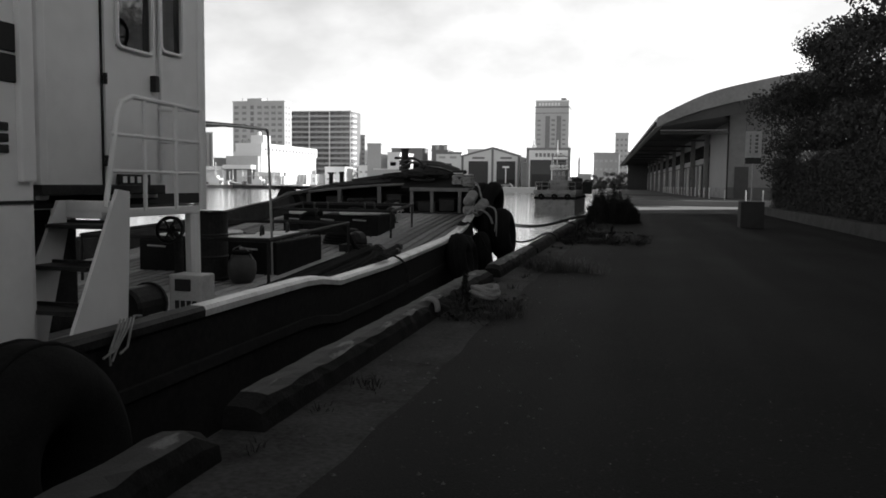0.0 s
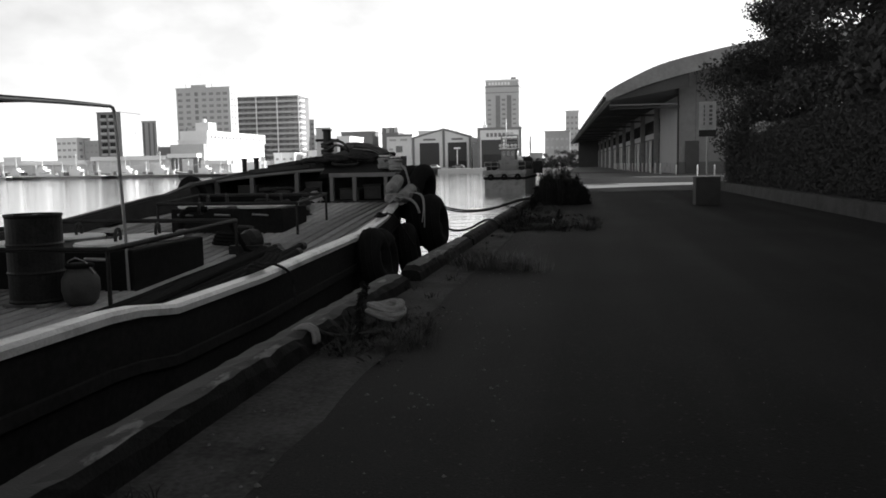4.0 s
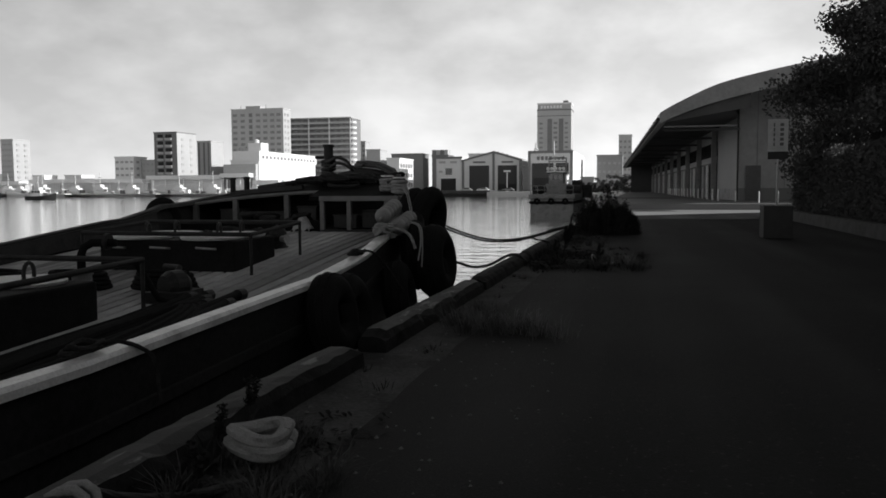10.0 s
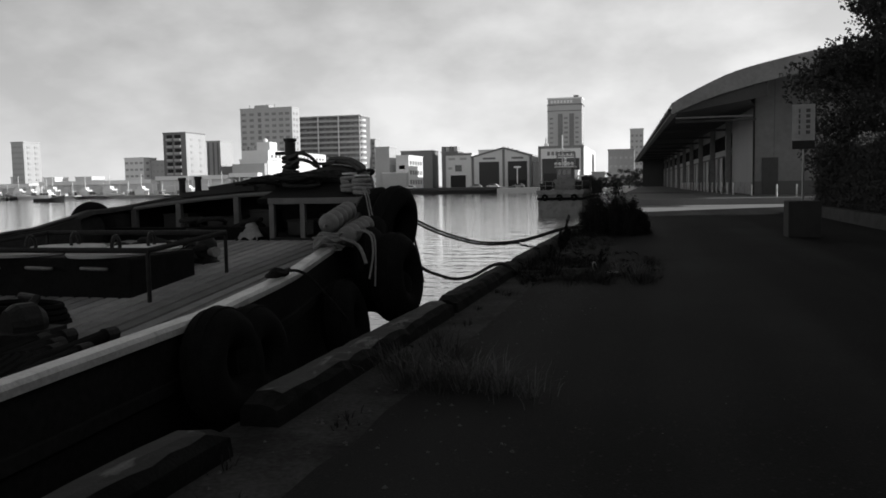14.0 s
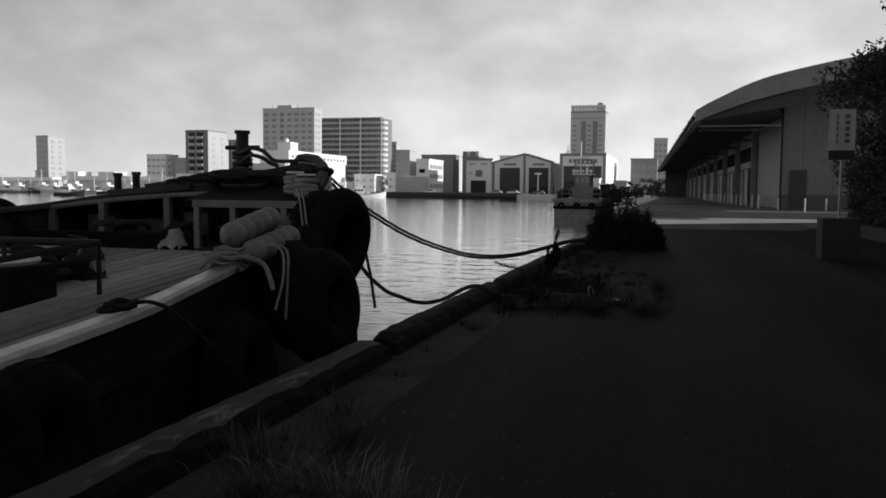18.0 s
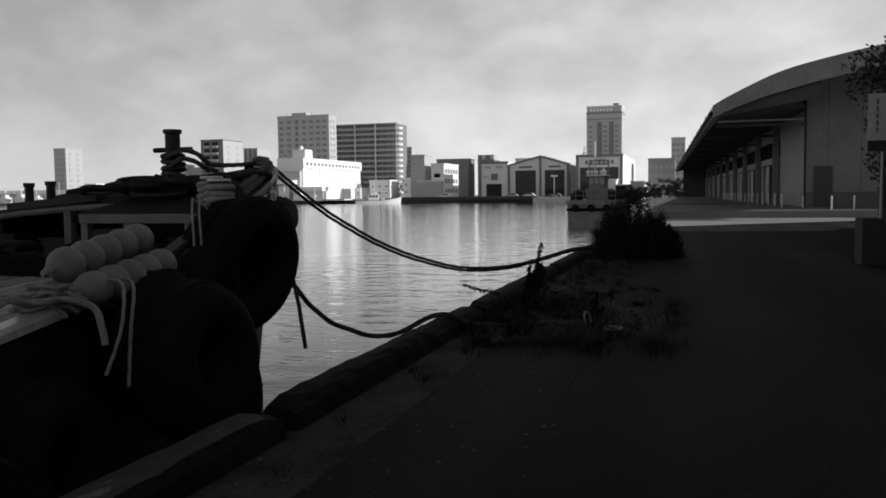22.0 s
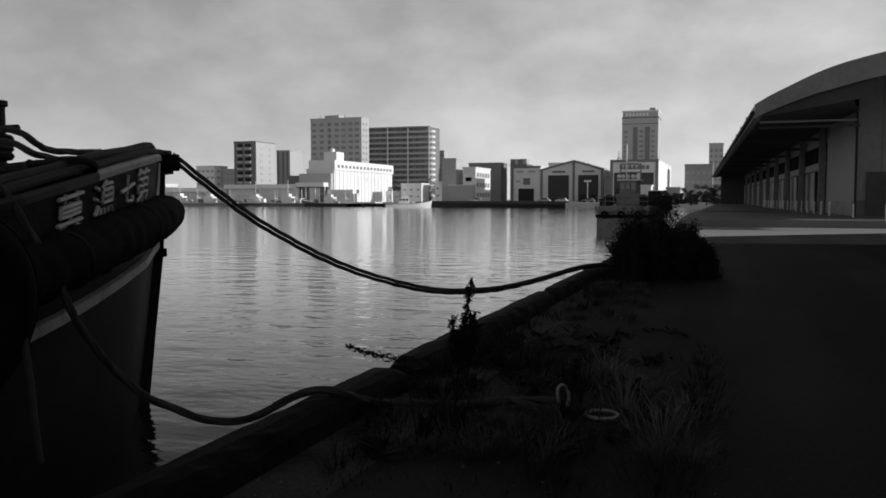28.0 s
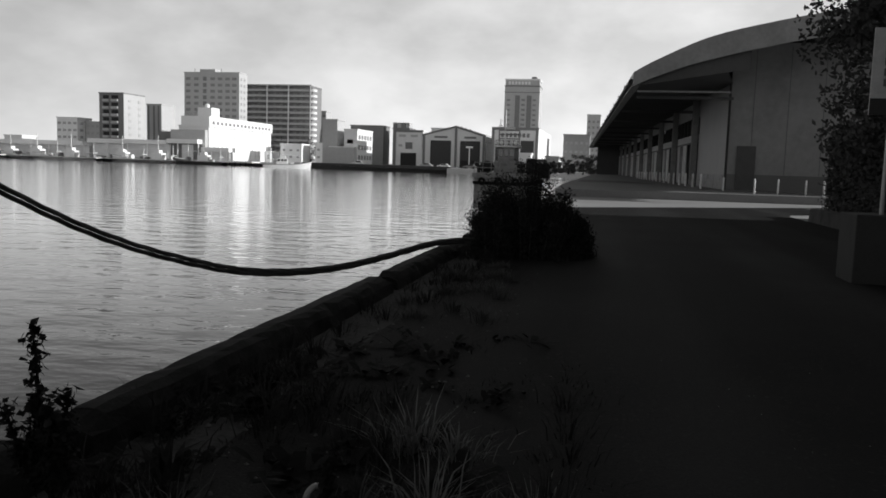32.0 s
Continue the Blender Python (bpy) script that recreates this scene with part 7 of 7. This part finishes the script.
def fishing_boat(x, y, length, k, seed, hull_m, label):
    """A moored fishing boat; k scales beam and heights."""
    r = rng(seed)
    t = thing("fishing_boat", (x, y, WATER_Z), label, "boat", "fishing boats on the far shore")
    rows = []
    n = 16
    w0 = WATER_Z
    for i in range(n + 1):
        u = i / n
        half = 1.5 * k * (1 - max(0, (u - 0.6) / 0.4) ** 2.2) * (0.85 + 0.15 * min(1, u * 5))
        sheer = k * (0.85 + 3.0 * max(0, u - 0.45) ** 2)
        px = x + (u - 0.5) * length
        rows.append([(px + 0.06 * length * max(0, u - .6), y - half, w0 + sheer), (px, y - half * 1.02, w0 - 0.3), (px, y + half * 1.02, w0 - 0.3), (px + 0.06 * length * max(0, u - .6), y + half, w0 + sheer)])
    part("hull", loft(rows, caps=True), hull_m, t)
    part("gunwale", tube([Vector(q[0]) for q in rows], 0.08 * k, 6), FARD if hull_m is not FARD else FARW, t)
    part("deck", loft([[(q[0][0], q[0][1] + .1, q[0][2] - .3), (q[3][0], q[3][1] - .1, q[3][2] - .3)] for q in rows]), FARM, t)
    cx = x - length * r.uniform(0.06, 0.2)
    c = part("wheelhouse", box(cx - 1.5 * k, cx + 1.3 * k, y - 0.95 * k, y + 0.95 * k, w0 + 0.7, w0 + 2.4 * k, 0.08), FARW, t)
    part("upper_bridge", box(cx - 0.7 * k, cx + 0.8 * k, y - 0.7 * k, y + 0.7 * k, w0 + 2.4 * k, w0 + 3.1 * k, 0.08), FARW, c)
    for j in range(3):
        part("window", box(cx + (j * .85 - 1.2) * k, cx + (j * .85 - .6) * k, y - 1.0 * k, y - 0.94 * k, w0 + 1.75 * k, w0 + 2.2 * k), DARK, c)
    part("mast", tube([(cx, y, w0 + 3.2 * k), (cx, y, w0 + r.uniform(5.4, 6.6) * k)], 0.07 * k), FARW, t)
    part("yard", tube([(cx - .6 * k, y, w0 + 4.9 * k), (cx + .6 * k, y, w0 + 4.9 * k)], 0.05 * k), FARW, t)
    part("aft_mast", tube([(x - length * .42, y, w0 + .8), (x - length * .42, y, w0 + 4.2 * k)], 0.06 * k), FARW, t)
    part("boom", tube([(cx, y, w0 + 3.6 * k), (x + length * 0.32, y, w0 + 2.9 * k)], 0.06 * k), FARW, t)
    part("awning", box(x - length * .44, cx - 1.6 * k, y - 0.9 * k, y + 0.9 * k, w0 + 1.9 * k, w0 + 2.0 * k), FARM, t, "pale stern awning")
    for j in range(5):
        bx = x + length * r.uniform(-.45, .3)
        part("gear", box(bx, bx + r.uniform(.5, 1.2) * k, y - 0.7 * k, y + 0.4 * k, w0 + 0.7, w0 + r.uniform(1.2, 1.9) * k, 0.05), r.choice((FARD, FARG, FARM, FARW)), t)
    return t


fb = [fishing_boat(-194.5, 280, 27, 1.5, 1, FARW, "long white fishing boat moored at the far quay"), fishing_boat(-163, 281, 27, 1.5, 2, FARW, "white fishing boat with dark netting moored at the far quay"), fishing_boat(-236, 280, 28, 1.6, 3, FARW, "white fishing boat with raised bow at the far quay"), fishing_boat(-141, 279, 20, 1.4, 4, FARD, "dark-hulled fishing boat moored at the far quay")]
for f, a in zip(fb, (180, 176, 182, 178)):
    f.rotation_euler.z = radians(a)
r = rng(99)
for i, x in enumerate((-178, -214, -226, -252, -262, -270, -279, -288, -297, -306, -316, -326)):
    copy_thing(fb[(i * 2 + i // 3) % 4], pose(x, 287 + r.uniform(-1, 1), WATER_Z, 0, 0, r.uniform(172, 188)))
ship = fishing_boat(-101, 262, 15, 1.25, 8, FARW, "white patrol launch lying off the far quay")
ship.rotation_euler.z = radians(20)
fishing_boat(-170, 205, 9.5, 1.15, 9, DARK, "dark small boat moored out in the basin")

# low white canopies and sheds along the far quay
for x0, x1, h, m, lab in ((-161, -148.5, 8.0, FARW, "white open canopy on the far quay"), (-194, -161.3, 7.4, FARM, "long pale net store on the far quay"), (-250, -196, 6.2, FARW, "low white quay shed"), (-330, -255, 5.6, FARW, "long low white quay shed"), (-147, -136, 5.2, FARM, "low pale net shelter")):
    c = thing("quay_canopy", ((x0 + x1) / 2, 296, 0.45), lab, "shed", "sheds on the far quay")
    part("roof", box(x0, x1, 291.5, 297, h - 1.6, h), m, c)
    n = max(3, int((x1 - x0) / 7))
    for k in range(n + 1):
        xx = x0 + (x1 - x0) * k / n
        part("post", box(xx - .15, xx + .15, 292.2, 292.5, 0.45, h - 1.6), FARM, c)
        if k < n and k % 2:
            part("shutter", box(xx + .4, xx + 5, 294.6, 294.8, 0.5, h - 2.0), FARM, c, "pale roller shutter")
    # Under the open canopy the wall is dark, its shade painted in.
    part("back_wall", box(x0, x1, 294.9, 295.1, 0.45, h - 1.6), FARD if x0 == -161 else FARM, c, "back wall under the canopy roof")
jetty = thing("jetty", (-130, 284, WATER_Z), "low pale jetty on piles at the far quay", "jetty")
part("deck", box(-139, -122, 281, 288, 0.1, 0.5), FARM, jetty)
for k in range(9):
    part("pile", lathe([(0.25, 0), (0.25, 1.8)], (-138.6 + k * 2.05, 281.2, WATER_Z - 0.6), n=8), FARD, jetty)


def car(x, y, turn, m, label):
    t = thing("car", (x, y, 0), label, "car", "cars on the far quay")
    low = bmesh.new()
    prof = [(-2.1, 0.3), (-2.1, 0.85), (-1.2, 0.95), (-0.6, 1.45), (1.1, 1.45), (1.8, 0.95), (2.1, 0.85), (2.1, 0.3)]
    loft([[(x + a, y - 0.85, 0.45 + z) for a, z in prof], [(x + a, y + 0.85, 0.45 + z) for a, z in prof]], low, caps=True)
    part("body", low, m, t)
    part("window", box(x - 0.7, x + 1.1, y - 0.88, y - 0.86, 1.45, 1.82), DARK, t)
    for a in (-1.3, 1.3):
        part("wheel", lathe([(0.3, 0), (0.3, 0.2)], (x + a, y - 0.9, 0.75), (0, 1, 0), 14), BLACK, t)


for k, (x, m, lab) in enumerate(((-84, FARW, "white van-like car on the far pier"), (-60, FARG, "grey car parked by the boat shed"), (-54, FARW, "white car parked by the boat shed"), (-45, FARD, "dark car parked by the boat shed"), (-32, FARW, "white car before the boxy shed"))):
    car(x, 284, 0, m, lab)
mast = thing("radio_mast", (-41.0, 330, 0), "thin lattice radio mast behind the sheds", "mast")
for dx in (-.5, .5):
    part("leg", tube([(-41 + dx * 1.6, 330, 0), (-41 + dx * .6, 330, 20)], 0.14, 6), FARM, mast)
for k in range(8):
    part("brace", tube([(-41.7 + .03 * k, 330, 4 + 2 * k), (-40.3 - .03 * k, 330, 6 + 2 * k)], 0.08, 5), FARM, mast)
part("dish", ring((-41, 329.8, 17), (0, 1, 0), 0.6, 0.3, 12, 6), FARW, mast)
lamp = thing("quay_lamp", (-46.0, 288, 0.45), "white lamp post on the far quay", "lamp post")
part("pole", tube([(-46, 288, 0.4), (-46, 288, 7.5)], 0.18, 8), FARW, lamp)
part("head", box(-47.2, -44.8, 287.7, 288.3, 7.4, 8.0, 0.1), FARW, lamp)


# roadside trees and pale kiosks at the far end of the apron
def far_tree(x, y, h, seed, z=0.5):
    r = rng(seed)
    t = thing("tree", (x, y, z), "small dark tree beyond the market hall", "tree", "trees beyond the hall")
    trunk = tube([(x, y, z), (x + r.uniform(-.2, .2), y, z + h * 0.3), (x + r.uniform(-.4, .4), y, z + h * 0.7)], 0.22, 7, r_end=0.06)
    at = [Vector((x + r.gauss(0, h * .3), y + r.gauss(0, h * .25), z + h * (0.12 + 0.8 * r.random() ** 1.2))) for _ in range(26)]
    for p in at[::5]:
        tube([(x, y, z + h * 0.25), p], 0.07, 5, trunk, r_end=0.02)
    part("trunk", trunk, BARK, t)
    bm = bmesh.new()
    for p in at:
        leaves(bm, p, h * r.uniform(0.1, 0.19), 70, 0.22, r, (1.2, 1.2, .8), .05)
    part("crown", bm, LEAF, t)


for k, (x, y, h) in enumerate(((-13, 228, 3.0), (-9.5, 225, 4.4), (-6, 231, 5.2), (-3, 226, 4.8), (0, 222, 6.2), (3, 219, 5.6), (-17, 232, 4), (6, 214, 6.5), (9, 210, 6))):
    far_tree(x, y, h, 60 + k, 0.0)
for k, (x, y, h) in enumerate(((-196, 352, 13), (-176, 350, 11), (-168, 405, 14), (-133, 366, 12), (-127, 364, 9))):
    far_tree(x, y, h, 70 + k, 0.0)
for k, (x, y, h) in enumerate(((-24, 240, 5.0), (-20, 236, 3.4), (-16, 232, 4.2), (4, 214, 4.0))):
    block("kiosk", x, x + 3.4, y, 5, h, (FARW, FARM, FARG, FARW)[k], "low pale hut at the end of the apron")
